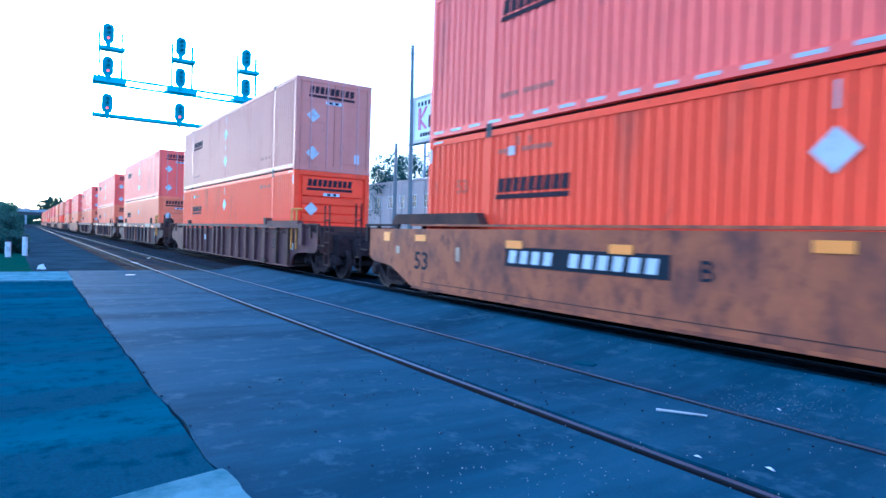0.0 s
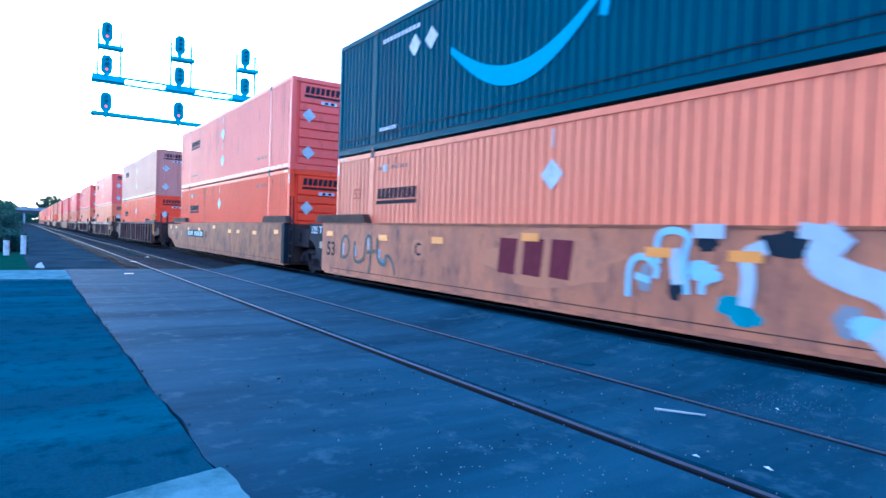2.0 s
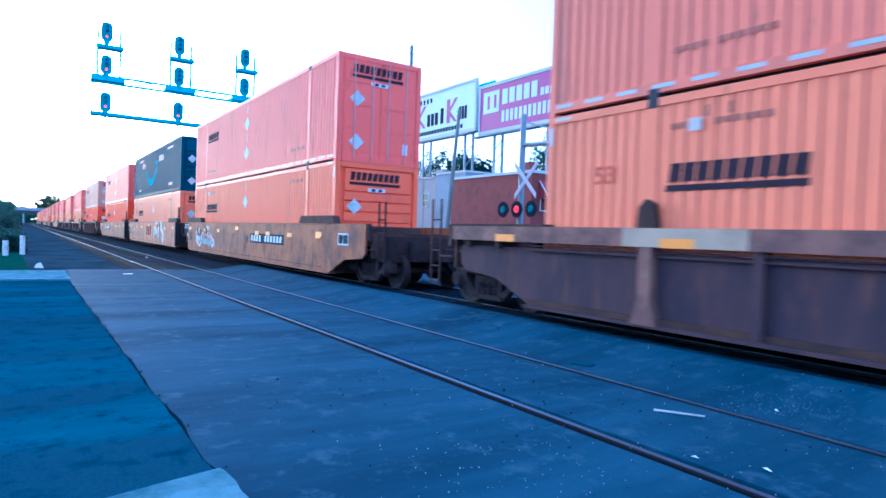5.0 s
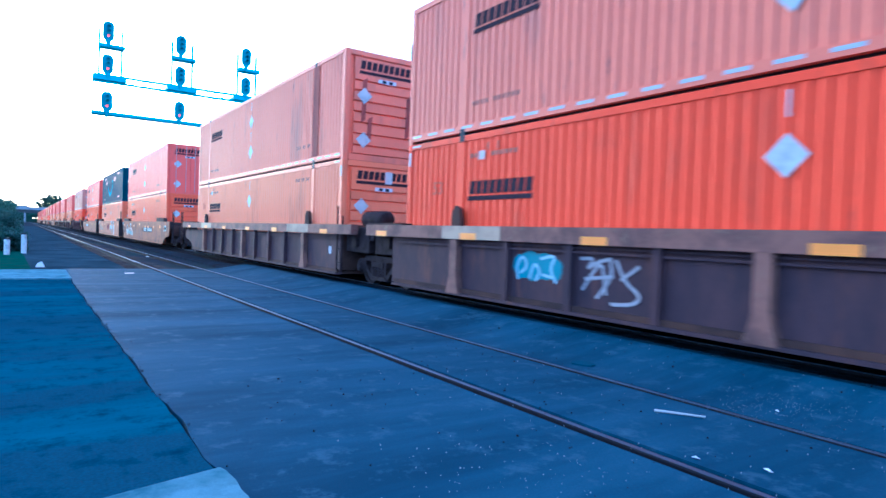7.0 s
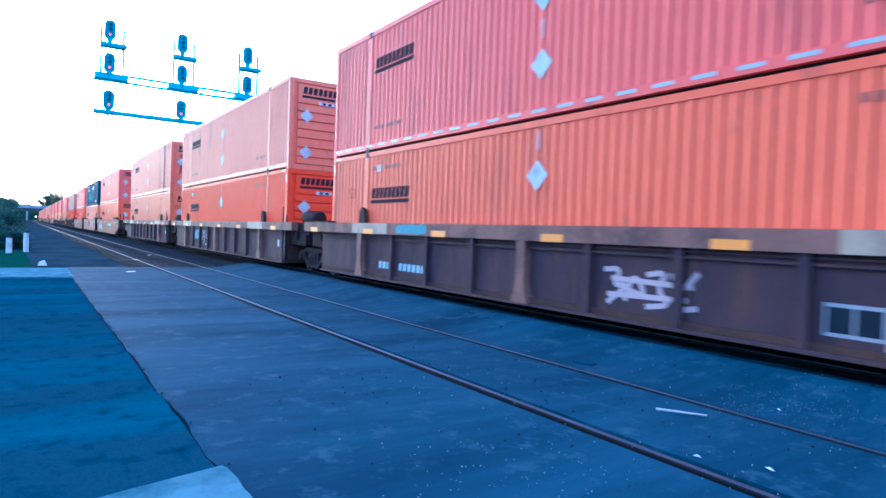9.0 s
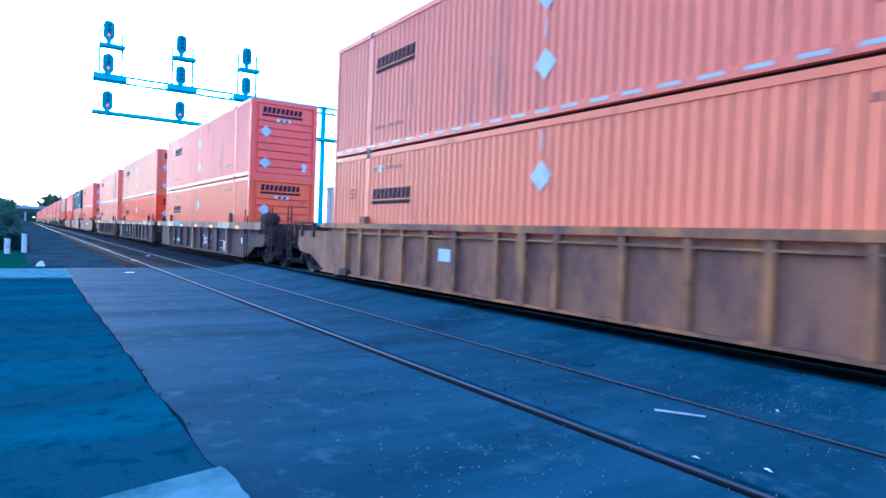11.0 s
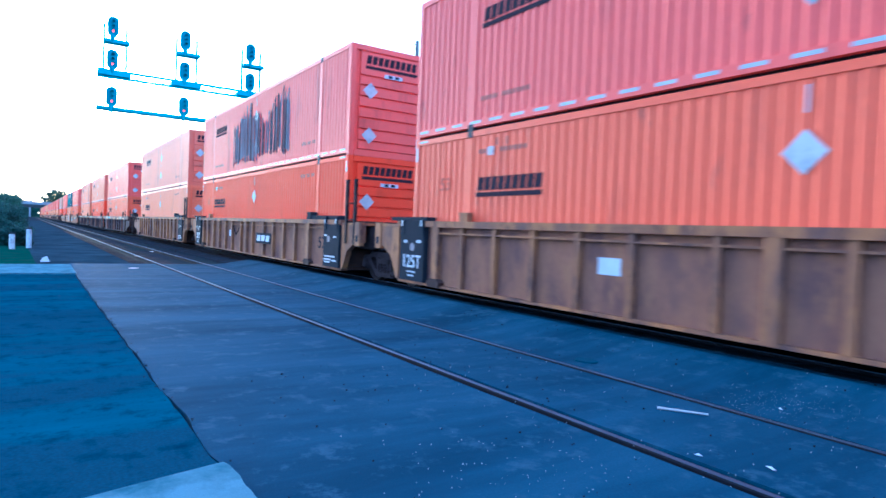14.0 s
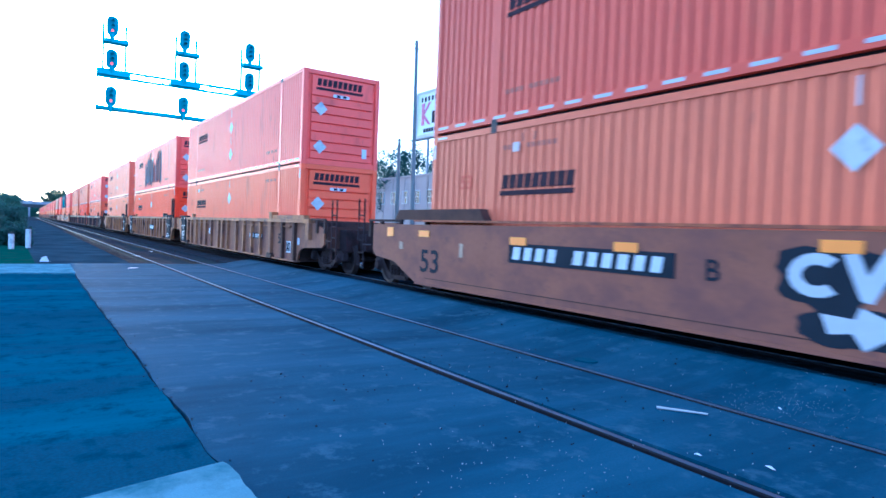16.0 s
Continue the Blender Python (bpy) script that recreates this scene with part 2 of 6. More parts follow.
# ---- mesh building ----
class Form:
    """Vertices and faces that grow piece by piece into one mesh."""

    def __init__(self):
        self.v, self.f, self.layer = [], [], 0

    def add(self, verts, faces):
        k = len(self.v)
        self.v += [tuple(p) for p in verts]
        self.f += [tuple(k + i for i in q) for q in faces]
        return self

    def box(self, x0, x1, y0, y1, z0, z1, c=0.0):
        """A box, its edges along z cut off by c."""
        if c:
            ring = [(x0 + c, y0), (x1 - c, y0), (x1, y0 + c), (x1, y1 - c), (x1 - c, y1), (x0 + c, y1), (x0, y1 - c), (x0, y0 + c)]
        else:
            ring = [(x0, y0), (x1, y0), (x1, y1), (x0, y1)]
        n = len(ring)
        v = [(x, y, z0) for x, y in ring] + [(x, y, z1) for x, y in ring]
        f = [tuple(range(n))[::-1], tuple(range(n, 2 * n))] + [(i, (i + 1) % n, n + (i + 1) % n, n + i) for i in range(n)]
        return self.add(v, f)

    def prism(self, ring, axis, a, b):
        """A closed outline pushed from a to b along an axis; the outline's pair are the other two axes in order."""
        put = {0: lambda p, q, s: (s, p, q), 1: lambda p, q, s: (p, s, q), 2: lambda p, q, s: (p, q, s)}[axis]
        n = len(ring)
        v = [put(p, q, a) for p, q in ring] + [put(p, q, b) for p, q in ring]
        return self.add(v, [tuple(range(n))[::-1], tuple(range(n, 2 * n))] + [(i, (i + 1) % n, n + (i + 1) % n, n + i) for i in range(n)])

    def tube(self, p, q, r, r2=None, n=8):
        """A round bar from p to q."""
        p, q = Vector(p), Vector(q)
        r2 = r if r2 is None else r2
        d = (q - p).normalized()
        u = d.orthogonal().normalized()
        w = d.cross(u)
        ang = [2 * math.pi * i / n for i in range(n)]
        v = [p + (u * math.cos(t) + w * math.sin(t)) * r for t in ang] + [q + (u * math.cos(t) + w * math.sin(t)) * r2 for t in ang]
        return self.add(v, [tuple(range(n))[::-1], tuple(range(n, 2 * n))] + [(i, (i + 1) % n, n + (i + 1) % n, n + i) for i in range(n)])

    def lathe(self, profile, n, origin=(0, 0, 0), axis=0):
        """A turned body; the profile is (along, radius) pairs along x (0), y (1) or z (2)."""
        o, v = Vector(origin), []
        for s, r in profile:
            for i in range(n):
                t = 2 * math.pi * i / n
                c, d = r * math.cos(t), r * math.sin(t)
                v.append(o + Vector({0: (s, c, d), 1: (c, s, d), 2: (c, d, s)}[axis]))
        f = [(k * n + i, k * n + (i + 1) % n, (k + 1) * n + (i + 1) % n, (k + 1) * n + i) for k in range(len(profile) - 1) for i in range(n)]
        f += [tuple(range(n))[::-1], tuple(range((len(profile) - 1) * n, len(profile) * n))]
        return self.add(v, f)

    def ribbon(self, pts, width, x, thick=0.003):
        """A flat painted stroke on a side at x, along (y, z) points."""
        for i, ((y0, z0), (y1, z1)) in enumerate(zip(pts, pts[1:])):
            self.layer = (self.layer + 1) % 40
            x1 = x - self.layer * 0.00025
            dy, dz = y1 - y0, z1 - z0
            k = width / 2 / max(1e-6, math.hypot(dy, dz))
            oy, oz = -dz * k, dy * k
            e = width * 0.25 / max(1e-6, math.hypot(dy, dz))
            y0, z0, y1, z1 = y0 - dy * e, z0 - dz * e, y1 + dy * e, z1 + dz * e
            self.prism([(y0 + oy, z0 + oz), (y0 - oy, z0 - oz), (y1 - oy, z1 - oz), (y1 + oy, z1 + oz)], 0, x1 - thick, x1)
        return self

    def mesh(self, name, mat, smooth=False):
        me = bpy.data.meshes.new(name)
        me.from_pydata(self.v, [], self.f)
        bm = bmesh.new()
        bm.from_mesh(me)
        bmesh.ops.recalc_face_normals(bm, faces=bm.faces)
        bm.to_mesh(me)
        bm.free()
        if smooth:
            me.shade_smooth()
        me.materials.append(mat)
        return me


MESHES = {}


def part(name, form, mat, parent, label="", at=None, key=None, smooth=False):
    """Links one mesh object under a thing or a part. form: a Form, or a function that makes one; key: alike parts share a mesh."""
    k = (name, key, mat.name) if key is not None else None
    if k is not None and k in MESHES:
        me = MESHES[k]
    else:
        me = (form() if callable(form) else form).mesh(name, mat, smooth)
        if k is not None:
            MESHES[k] = me
    ob = new(name, me)
    ob.parent = parent
    if at is not None:
        ob.matrix_basis = at
    if label:
        ob["label"] = label
    return ob


def thing(name, at, label, category, group="", kind=""):
    """A thing's root at its base."""
    ob = new(name)
    ob.empty_display_size = 0.2
    ob.matrix_basis = at
    return tagged(ob, label, category, group, kind)


def solid(name, form, mat, at, label, category, group="", kind="", smooth=False):
    ob = new(name, form.mesh(name, mat, smooth))
    ob.matrix_basis = at
    return tagged(ob, label, category, group, kind)


def lettering(name, text, size, mat, parent, x, y, z, label="", width=None):
    """Raised paint letters that face the camera's side (-x), centred at y, z, in Blender's own font."""
    cu = bpy.data.curves.new(name, 'FONT')
    cu.body, cu.size, cu.extrude, cu.align_x, cu.align_y = text, size * 1.38, 0.002, 'CENTER', 'CENTER'
    cu.offset = size * 0.018
    tmp = new(name, cu)
    bpy.context.view_layer.update()
    me = bpy.data.meshes.new_from_object(tmp)
    bpy.data.objects.remove(tmp)
    me.materials.append(mat)
    ob = new(name, me)
    ob.parent = parent
    s = 1.0
    if width:
        xs = [v.co.x for v in me.vertices]
        s = width / (max(xs) - min(xs))
    for v in me.vertices:
        v.co = Vector((v.co.z * -1, -v.co.x * s, v.co.y))
    bm = bmesh.new()
    bm.from_mesh(me)
    bmesh.ops.recalc_face_normals(bm, faces=bm.faces)
    bm.to_mesh(me)
    bm.free()
    ob.matrix_basis = pose(x, y, z)
    if label:
        ob["label"] = label
    return ob


def glyph_bars(form, y0, y1, z0, z1, x, count, gap=0.25, slant=0.0, groups=()):
    """Plain bars the size of a line of writing that runs from y0 down to y1."""
    w = (y0 - y1) / count
    for i in range(count):
        if i in groups:
            continue
        a, b = y0 - i * w - w * gap / 2, y0 - (i + 1) * w + w * gap / 2
        k = slant * (z1 - z0)
        form.prism([(a, z0), (b, z0), (b - k, z1), (a - k, z1)], 0, x - 0.003, x)
    return form

# ---- ground and tracks ----
RISE = 0.17          # the train's track lies higher than the near one
NEAR_TRACK, TRAIN_TRACK, FAR_TRACK = 4.40, 8.16, 12.05
CROSS = (-14.0, 22.6)   # the crossing's stretch along the tracks


def sheet(name, xs, ys, height, mat, label, thickness=0.0):
    """A ground sheet over a net of xs and ys."""
    v = [(x, y, height(x, y)) for y in ys for x in xs]
    n = len(xs)
    f = [(j * n + i, j * n + i + 1, (j + 1) * n + i + 1, (j + 1) * n + i) for j in range(len(ys) - 1) for i in range(n - 1)]
    if thickness:
        k = len(v)
        v += [(x, y, z - thickness) for x, y, z in v]
        f += [tuple(k + i for i in q[::-1]) for q in f]
        rim = [i for i in range(n)] + [j * n + n - 1 for j in range(1, len(ys))] + [(len(ys) - 1) * n + i for i in range(n - 2, -1, -1)] + [j * n for j in range(len(ys) - 2, 0, -1)]
        f += [(a, k + a, k + b, b) for a, b in zip(rim, rim[1:] + rim[:1])]
    return solid(name, Form().add(v, f), mat, Matrix(), label, name, kind="structure")


def rise(x):
    t = min(1, max(0, (x - 5.35) / 1.5))
    return RISE * t * t * (3 - 2 * t)


def dips(x, y, amount):
    return amount * (noise.noise((x * 0.3, y * 0.3, 2.0)) + 0.4 * noise.noise((x * 1.1, y * 1.1, 5.0)))


def grid(a, b, step):
    n = max(1, round((b - a) / step))
    return [a + (b - a) * i / n for i in range(n + 1)]


sheet("ground", [-2500, -300, -60, -20, -8] + grid(-4, 30, 2.0) + [40, 60, 120, 400, 2500], [-600, -100, -40] + grid(-16, 60, 4.0) + [80, 120, 200, 500, 1200, 2600],
      lambda x, y: -0.16 + rise(x) * 0.9 + (0.02 * noise.noise((x * 0.2, y * 0.2, 0)) if abs(x) < 60 else 0), SOIL, "dark soil and weeds beside the tracks")


def edge(y):
    """The wandering joint between the old apron and the crossing."""
    return 0.97 + 0.05 * max(0, (y - 14) / 8) + 0.03 * noise.noise((y * 0.9, 3.0, 0)) + 0.022 * noise.noise((y * 2.6, 8.0, 0)) + 0.012 * noise.noise((y * 8, 1.0, 0))


def strip_between(name, left, right, ys, n, height, mat, label):
    v, f = [], []
    for y in ys:
        a, b = left(y), right(y)
        v += [(a + (b - a) * i / n, y, height(a + (b - a) * i / n, y)) for i in range(n + 1)]
    m = n + 1
    f = [(j * m + i, j * m + i + 1, (j + 1) * m + i + 1, (j + 1) * m + i) for j in range(len(ys) - 1) for i in range(n)]
    rim = [j * m for j in range(len(ys))]
    k = len(v)
    v += [(v[i][0], v[i][1], v[i][2] - 0.12) for i in rim]
    f += [(rim[j], k + j, k + j + 1, rim[j + 1]) for j in range(len(ys) - 1)]
    rim = [j * m + n for j in range(len(ys))]
    k = len(v)
    v += [(v[i][0], v[i][1], v[i][2] - 0.12) for i in rim]
    f += [(rim[j], rim[j + 1], k + j + 1, k + j) for j in range(len(ys) - 1)]
    rim = [i for i in range(m)]
    k = len(v)
    v += [(v[i][0], v[i][1], v[i][2] - 0.12) for i in rim]
    f += [(i, i + 1, k + i + 1, k + i) for i in range(n)]
    rim = [(len(ys) - 1) * m + i for i in range(m)]
    k = len(v)
    v += [(v[i][0], v[i][1], v[i][2] - 0.12) for i in rim]
    f += [(rim[i], k + i, k + i + 1, rim[i + 1]) for i in range(n)]
    return solid(name, Form().add(v, f), mat, Matrix(), label, "pavement", kind="structure")


YS = grid(CROSS[0], CROSS[1], 0.12)
strip_between("pavement_crossing", lambda y: edge(y) + max(0.008, 0.022 + 0.035 * noise.noise((y * 1.3, 0, 4))), lambda y: 3.53, YS, 10, lambda x, y: dips(x, y, 0.010), ASPHALT, "dark worn asphalt crossing beside the rails")
strip_between("pavement_apron", lambda y: -9.0, edge, grid(CROSS[0], 18.38, 0.12), 16, lambda x, y: 0.004 + dips(x, y, 0.012), OLD_ASPHALT, "old cracked asphalt apron")
strip_between("pavement_between_rails", lambda y: 3.76, lambda y: 5.085, grid(CROSS[0], CROSS[1], 0.5), 3, lambda x, y: -0.006 + dips(x, y, 0.006), ASPHALT, "asphalt panel between the near rails")
strip_between("pavement_between_tracks", lambda y: 5.215, lambda y: 6.70 + 0.05 * noise.noise((y, 2, 0)), grid(CROSS[0], CROSS[1], 0.25), 10, lambda x, y: rise(x) - 0.004 + dips(x, y, 0.010), ASPHALT, "worn asphalt between the two tracks")
# This dark strip paints the train's soft contact shadow beside the rail.
strip_between("rail_edge_oily", lambda y: 6.98 + 0.05 * noise.noise((y * 1.5, 6, 0)), lambda y: 7.32, grid(CROSS[0], CROSS[1], 0.25), 2, lambda x, y: RISE - 0.024, GRIMY_SHADE, "grimy asphalt edge blackened for the train's shade")
strip_between("rail_edge_strip", lambda y: 6.60, lambda y: 7.32, grid(CROSS[0], CROSS[1], 0.5), 3, lambda x, y: RISE - 0.03, ASPHALT, "asphalt shoulder beside the rail")
# The panel under the train takes the same shade-darkened colour.
strip_between("pavement_under_train", lambda y: 7.55, lambda y: 8.77, grid(CROSS[0], CROSS[1], 0.5), 3, lambda x, y: RISE - 0.03, GRIMY_SHADE, "asphalt panel under the train")
strip_between("pavement_beyond", lambda y: 9.05, lambda y: 24.0, grid(CROSS[0], CROSS[1], 0.5), 20, lambda x, y: RISE - 0.02 + dips(x, y, 0.01), ASPHALT, "asphalt beyond the train's track")
strip_between("kerb_far", lambda y: -9.0, lambda y: edge(y) + 0.04, grid(18.4, 21.7, 0.2), 6, lambda x, y: 0.035 + dips(x, y, 0.006), CONCRETE, "pale concrete slab at the crossing's edge")
slab = strip_between("kerb_near", lambda y: -3.0, lambda y: 1.01 + 0.012 * noise.noise((y * 7, 0, 0)) - max(0, y - 3.66) * 0.3, grid(1.2, 3.74, 0.06), 8,
              lambda x, y: 0.05 + dips(x, y, 0.01), CONCRETE, "chipped pale concrete slab at the kerb")
for vert in slab.data.vertices:
    vert.co.y -= 0.25 * (1.02 - vert.co.x)
strip_between("path_gravel", lambda y: 0.2 - min(1.4, (y - 22) * 0.02), lambda y: 2.9, grid(22.62, 200, 1.5), 8, lambda x, y: -0.05 + dips(x, y, 0.03), GRAVEL, "dark gravel path along the track")
strip_between("grass_verge", lambda y: -14.0, lambda y: 0.22 - min(1.4, (y - 22) * 0.02), grid(22.02, 120, 0.8), 14, lambda x, y: -0.02 + dips(x, y, 0.06), GRASS, "rough grass verge beside the path")
for x0, x1, nm in ((2.9, 5.9, "near"), (6.1, 10.2, "train"), (10.4, 13.8, "far")):
    strip_between("ballast_" + nm, lambda y: x0, lambda y: x1, grid(CROSS[1] + 0.02, 700, 8.0), 8, lambda x, y: (0 if x1 < 6 else RISE) - 0.16 + dips(x * 4, y, 0.03), BALLAST, "dark dirty ballast under the track")
    strip_between("ballast_back_" + nm, lambda y: x0, lambda y: x1, grid(-240, CROSS[0] - 0.02, 8.0), 8, lambda x, y: (0 if x1 < 6 else RISE) - 0.16, BALLAST, "dark dirty ballast under the track")


def rail_form(a, b):
    """A rail along y: foot, web and rounded head."""
    prof = [(-0.07, -0.17), (0.07, -0.17), (0.07, -0.155), (0.012, -0.13), (0.012, -0.045), (0.036, -0.035), (0.036, -0.008), (0.028, 0.0), (-0.028, 0.0), (-0.036, -0.008), (-0.036, -0.035), (-0.012, -0.045), (-0.012, -0.13), (-0.07, -0.155)]
    return Form().prism(prof, 1, a, b)


def track(name, centre, z, polished):
    t = thing(name, pose(centre, 0, z), "steel rails on dark timber ties", "track", kind="structure")
    for sx in (-0.752, 0.752):
        part("rail", lambda: rail_form(-235, 700), RAIL_RUST, t, "rusty steel rail with a polished head", pose(sx, 0, 0), key="r")
        part("rail_head", lambda: Form().box(-0.024, 0.024, -235, 700, 0.0, 0.003), polished, t, "polished running band", pose(sx, 0, 0), key="h")
    for i in range(100):
        part("tie", lambda: Form().box(-1.28, 1.28, -0.11, 0.11, -0.32, -0.145), TIE_WOOD, t, "", pose(random.uniform(-0.03, 0.03), CROSS[1] + 0.4 + i * 0.55, random.uniform(-0.01, 0.012), 0, 0, random.uniform(-0.8, 0.8)), key="t")
    return t


track("track_near", NEAR_TRACK, 0.0, RAIL_STEEL)
track("track_train", TRAIN_TRACK, RISE, RAIL_STEEL)
track("track_far", FAR_TRACK, RISE, RAIL_STEEL)

# ---- the train ----
HL = 8.077           # half a container's length
HW, HC = 1.295, 2.896
TRAIN = []           # what rides: (root, place at the start)


def gone(t):
    """How far the train has rolled by t seconds; it slows a little."""
    return 12.1 * t - 0.015 * t * t - 0.45 * max(0.0, t - 15.0) ** 2


def corrugated(x, y0, y1, z0, z1, depth, out):
    """A corrugated panel in the plane x from y0 to y1; out is the side it faces."""
    n = max(2, round((y1 - y0) / 0.2))
    p = (y1 - y0) / n
    line = []
    for i in range(n):
        a = y0 + i * p
        line += [(x - out * 0.0, a), (x, a + 0.34 * p), (x - out * depth, a + 0.52 * p), (x - out * depth, a + 0.82 * p)]
    line.append((x, y1))
    v = [(px, py, z0) for px, py in line] + [(px, py, z1) for px, py in line]
    m = len(line)
    f = [(i, i + 1, m + i + 1, m + i) for i in range(m - 1)]
    k = len(v)
    v += [(x - out * (depth + 0.01), y0, z0), (x - out * (depth + 0.01), y1, z0), (x - out * (depth + 0.01), y1, z1), (x - out * (depth + 0.01), y0, z1)]
    f.append((k, k + 1, k + 2, k + 3))
    return Form().add(v, f)


def panel_form(out):
    F = Form()
    for a, b in ((-HL + 0.16, -6.17), (-6.01, 6.01), (6.17, HL - 0.16)):
        g = corrugated(out * (HW - 0.012), a, b, 0.2, HC - 0.11, 0.021, out)
        F.add(g.v, g.f)
    return F


def nose_form():
    """The flat back of the ribbed end that faces backwards (-y)."""
    return Form().box(-1.14, 1.14, -HL + 0.085, -HL + 0.12, 0.16, HC - 0.12)


NOSE_Z = (0.16, 0.40, 0.70, 1.0, 1.28, 1.56, 1.84, 2.10, 2.74)


def nose_rib(a, b):
    """One proud pressed panel of the ribbed end."""
    return Form().prism([(-HL + 0.09, a + 0.018), (-HL + 0.012, a + 0.032), (-HL + 0.012, b - 0.026), (-HL + 0.09, b - 0.014)], 0, -1.02, 1.02)


def door_leaf_form(side):
    F = Form()
    a, b = (-1.13, -0.008) if side < 0 else (0.008, 1.13)
    F.box(a, b, -HL + 0.03, -HL + 0.07, 0.16, HC - 0.14)
    for k in range(4):
        z = 0.3 + k * 0.62
        F.box(a + 0.06, b - 0.06, -HL + 0.018, -HL + 0.03, z, z + 0.5)
    return F


def container(y, z, paint, rear="nose", name="shipping_container", label="", brand="bars", detail=2, shift=0.0):
    """A 16 m container; y: its middle at the start, z: its floor. Detail 0 far, 2 near."""
    c = thing("shipping_container", pose(TRAIN_TRACK, y, z), label, "container", "double-stacked containers")
    K = "c"
    for out, nm in ((-1, "near"), (1, "far")):
        part("side_panel", lambda: panel_form(out), paint, c, "corrugated steel side", key=K + nm)
        part("top_rail", lambda: Form().box(*sorted((out * HW, out * (HW - 0.09))), -HL + 0.15, HL - 0.15, HC - 0.11, HC), paint, c, key=K + nm)
        part("bottom_rail", lambda: Form().box(*sorted((out * HW, out * (HW - 0.1))), -HL + 0.15, HL - 0.15, 0.06, 0.2), paint, c, key=K + nm)
        for e in (-1, 1):
            part("corner_post", lambda: Form().box(*sorted((out * HW, out * (HW - 0.15))), *sorted((e * HL, e * (HL - 0.16))), 0.0, HC, 0.02), paint, c, key=K + nm + str(e))
            part("stacking_post", lambda: Form().box(*sorted((out * (HW - 0.006), out * (HW - 0.1))), e * 6.09 - 0.08, e * 6.09 + 0.08, 0.2, HC - 0.11), paint, c, key=K + nm + str(e))
            part("lower_casting", lambda: Form().box(*sorted((out * (HW + 0.004), out * (HW - 0.16))), e * 6.09 - 0.09, e * 6.09 + 0.09, -0.005, 0.12, 0.01), CASTING, c, "dark steel corner casting", key=K + nm + str(e))
            part("upper_casting", lambda: Form().box(*sorted((out * (HW + 0.004), out * (HW - 0.16))), e * 6.09 - 0.09, e * 6.09 + 0.09, HC - 0.12, HC + 0.005, 0.01), CASTING, c, "dark steel corner casting", key=K + nm + str(e))
    part("roof", lambda: corrugated_roof(), paint, c, key=K)
    part("floor", lambda: Form().box(-HW + 0.1, HW - 0.1, -HL + 0.1, HL - 0.1, 0.03, 0.14), DARK_GAP, c, "dark underside", key=K)
    for e in (-1, 1):
        part("end_sill", lambda: Form().box(-HW + 0.15, HW - 0.15, *sorted((e * HL, e * (HL - 0.12))), 0.0, 0.16), paint, c, key=K + str(e))
        part("end_header", lambda: Form().box(-HW + 0.15, HW - 0.15, *sorted((e * (HL - 0.005), e * (HL - 0.12))), HC - 0.14, HC), paint, c, key=K + str(e))
    flip = Matrix.Rotation(math.pi, 4, 'Z')
    for kind, at in ((rear, None), ("doors" if rear == "nose" else "nose", flip)):
        if kind == "nose":
            wall = part("nose_wall", nose_form, paint, c, "ribbed steel end wall", at, key=K)
            for lo, hi in zip(NOSE_Z, NOSE_Z[1:]):
                part("pressed_rib", lambda: nose_rib(lo, hi), paint, wall, key=(K, lo))
        else:
            for s in (-1, 1):
                d = part("door", lambda: door_leaf_form(s), paint, c, "steel door leaf", at, key=K + str(s))
                for q in (0.25, 0.8):
                    part("lock_rod", lambda: Form().tube((0, -HL + 0.005, 0.1), (0, -HL + 0.005, HC - 0.1), 0.02), ROD, d, "galvanised lock rod", pose(s * q, 0, 0), key=K)
    X = -HW - 0.001
    if detail >= 1 and brand == "bars":
        zb = 1.97 if z > 2 else 1.78
        for i in range(9):
            part("brand_bar", lambda: glyph_bars(Form(), 0, -0.194, 0, 0.235, 0, 1, 0.16, 0.12), BRAND_INK, c, "black slanted brand letter as a bar", pose(X + 0.012, HL - 2.25 - 0.194 * i, zb), key="b")
        part("brand_underline", lambda: glyph_bars(Form(), HL - 2.22, HL - 4.0, zb - 0.12, zb - 0.04, X + 0.012, 1, 0.0, 0.12), BRAND_INK, c, key=(K, zb))
        if detail:
            for i in range(9):
                part("end_brand_bar", lambda: Form().prism([(0, 0), (0.13, 0), (0.16, 0.22), (0.03, 0.22)], 1, 0.005, 0.011), BRAND_INK, c, "black brand letter as a bar", pose(-0.86 + 0.17 * i, -HL, 2.42), key="b")
            part("end_underline", lambda: Form().box(-0.88, 0.68, -HL + 0.005, -HL + 0.011, 2.29, 2.37), BRAND_INK, c, key=K)
    if detail >= 1:
        if brand == "bars":
            for zp in ((0.9, 2.0) if z > 2 else (2.0,)):
                part("placard", lambda: diamond(0.25), PLACARD, c, "pale diamond placard holder", pose(X + 0.012, shift, zp), key="s")
                part("placard_tag", lambda: Form().box(-0.004, 0, -0.02, 0.02, 0, 0.3), FADED_WHITE, c, "pale vertical tag", pose(X + 0.012, shift, zp + 0.42), key="s")
        if detail:
            for zp in ((0.55, 1.72) if z > 2 else (1.70,)):
                part("end_placard", lambda: end_diamond(0.22), PLACARD, c, "pale diamond placard holder", pose(-0.72, -HL + 0.008, zp), key="s")
            part("number_plate_strip", lambda: Form().box(-0.32, 0.22, -HL + 0.006, -HL + 0.011, 2.12, 2.22), WHITE_PAINT, c, "white number strip", key=K)
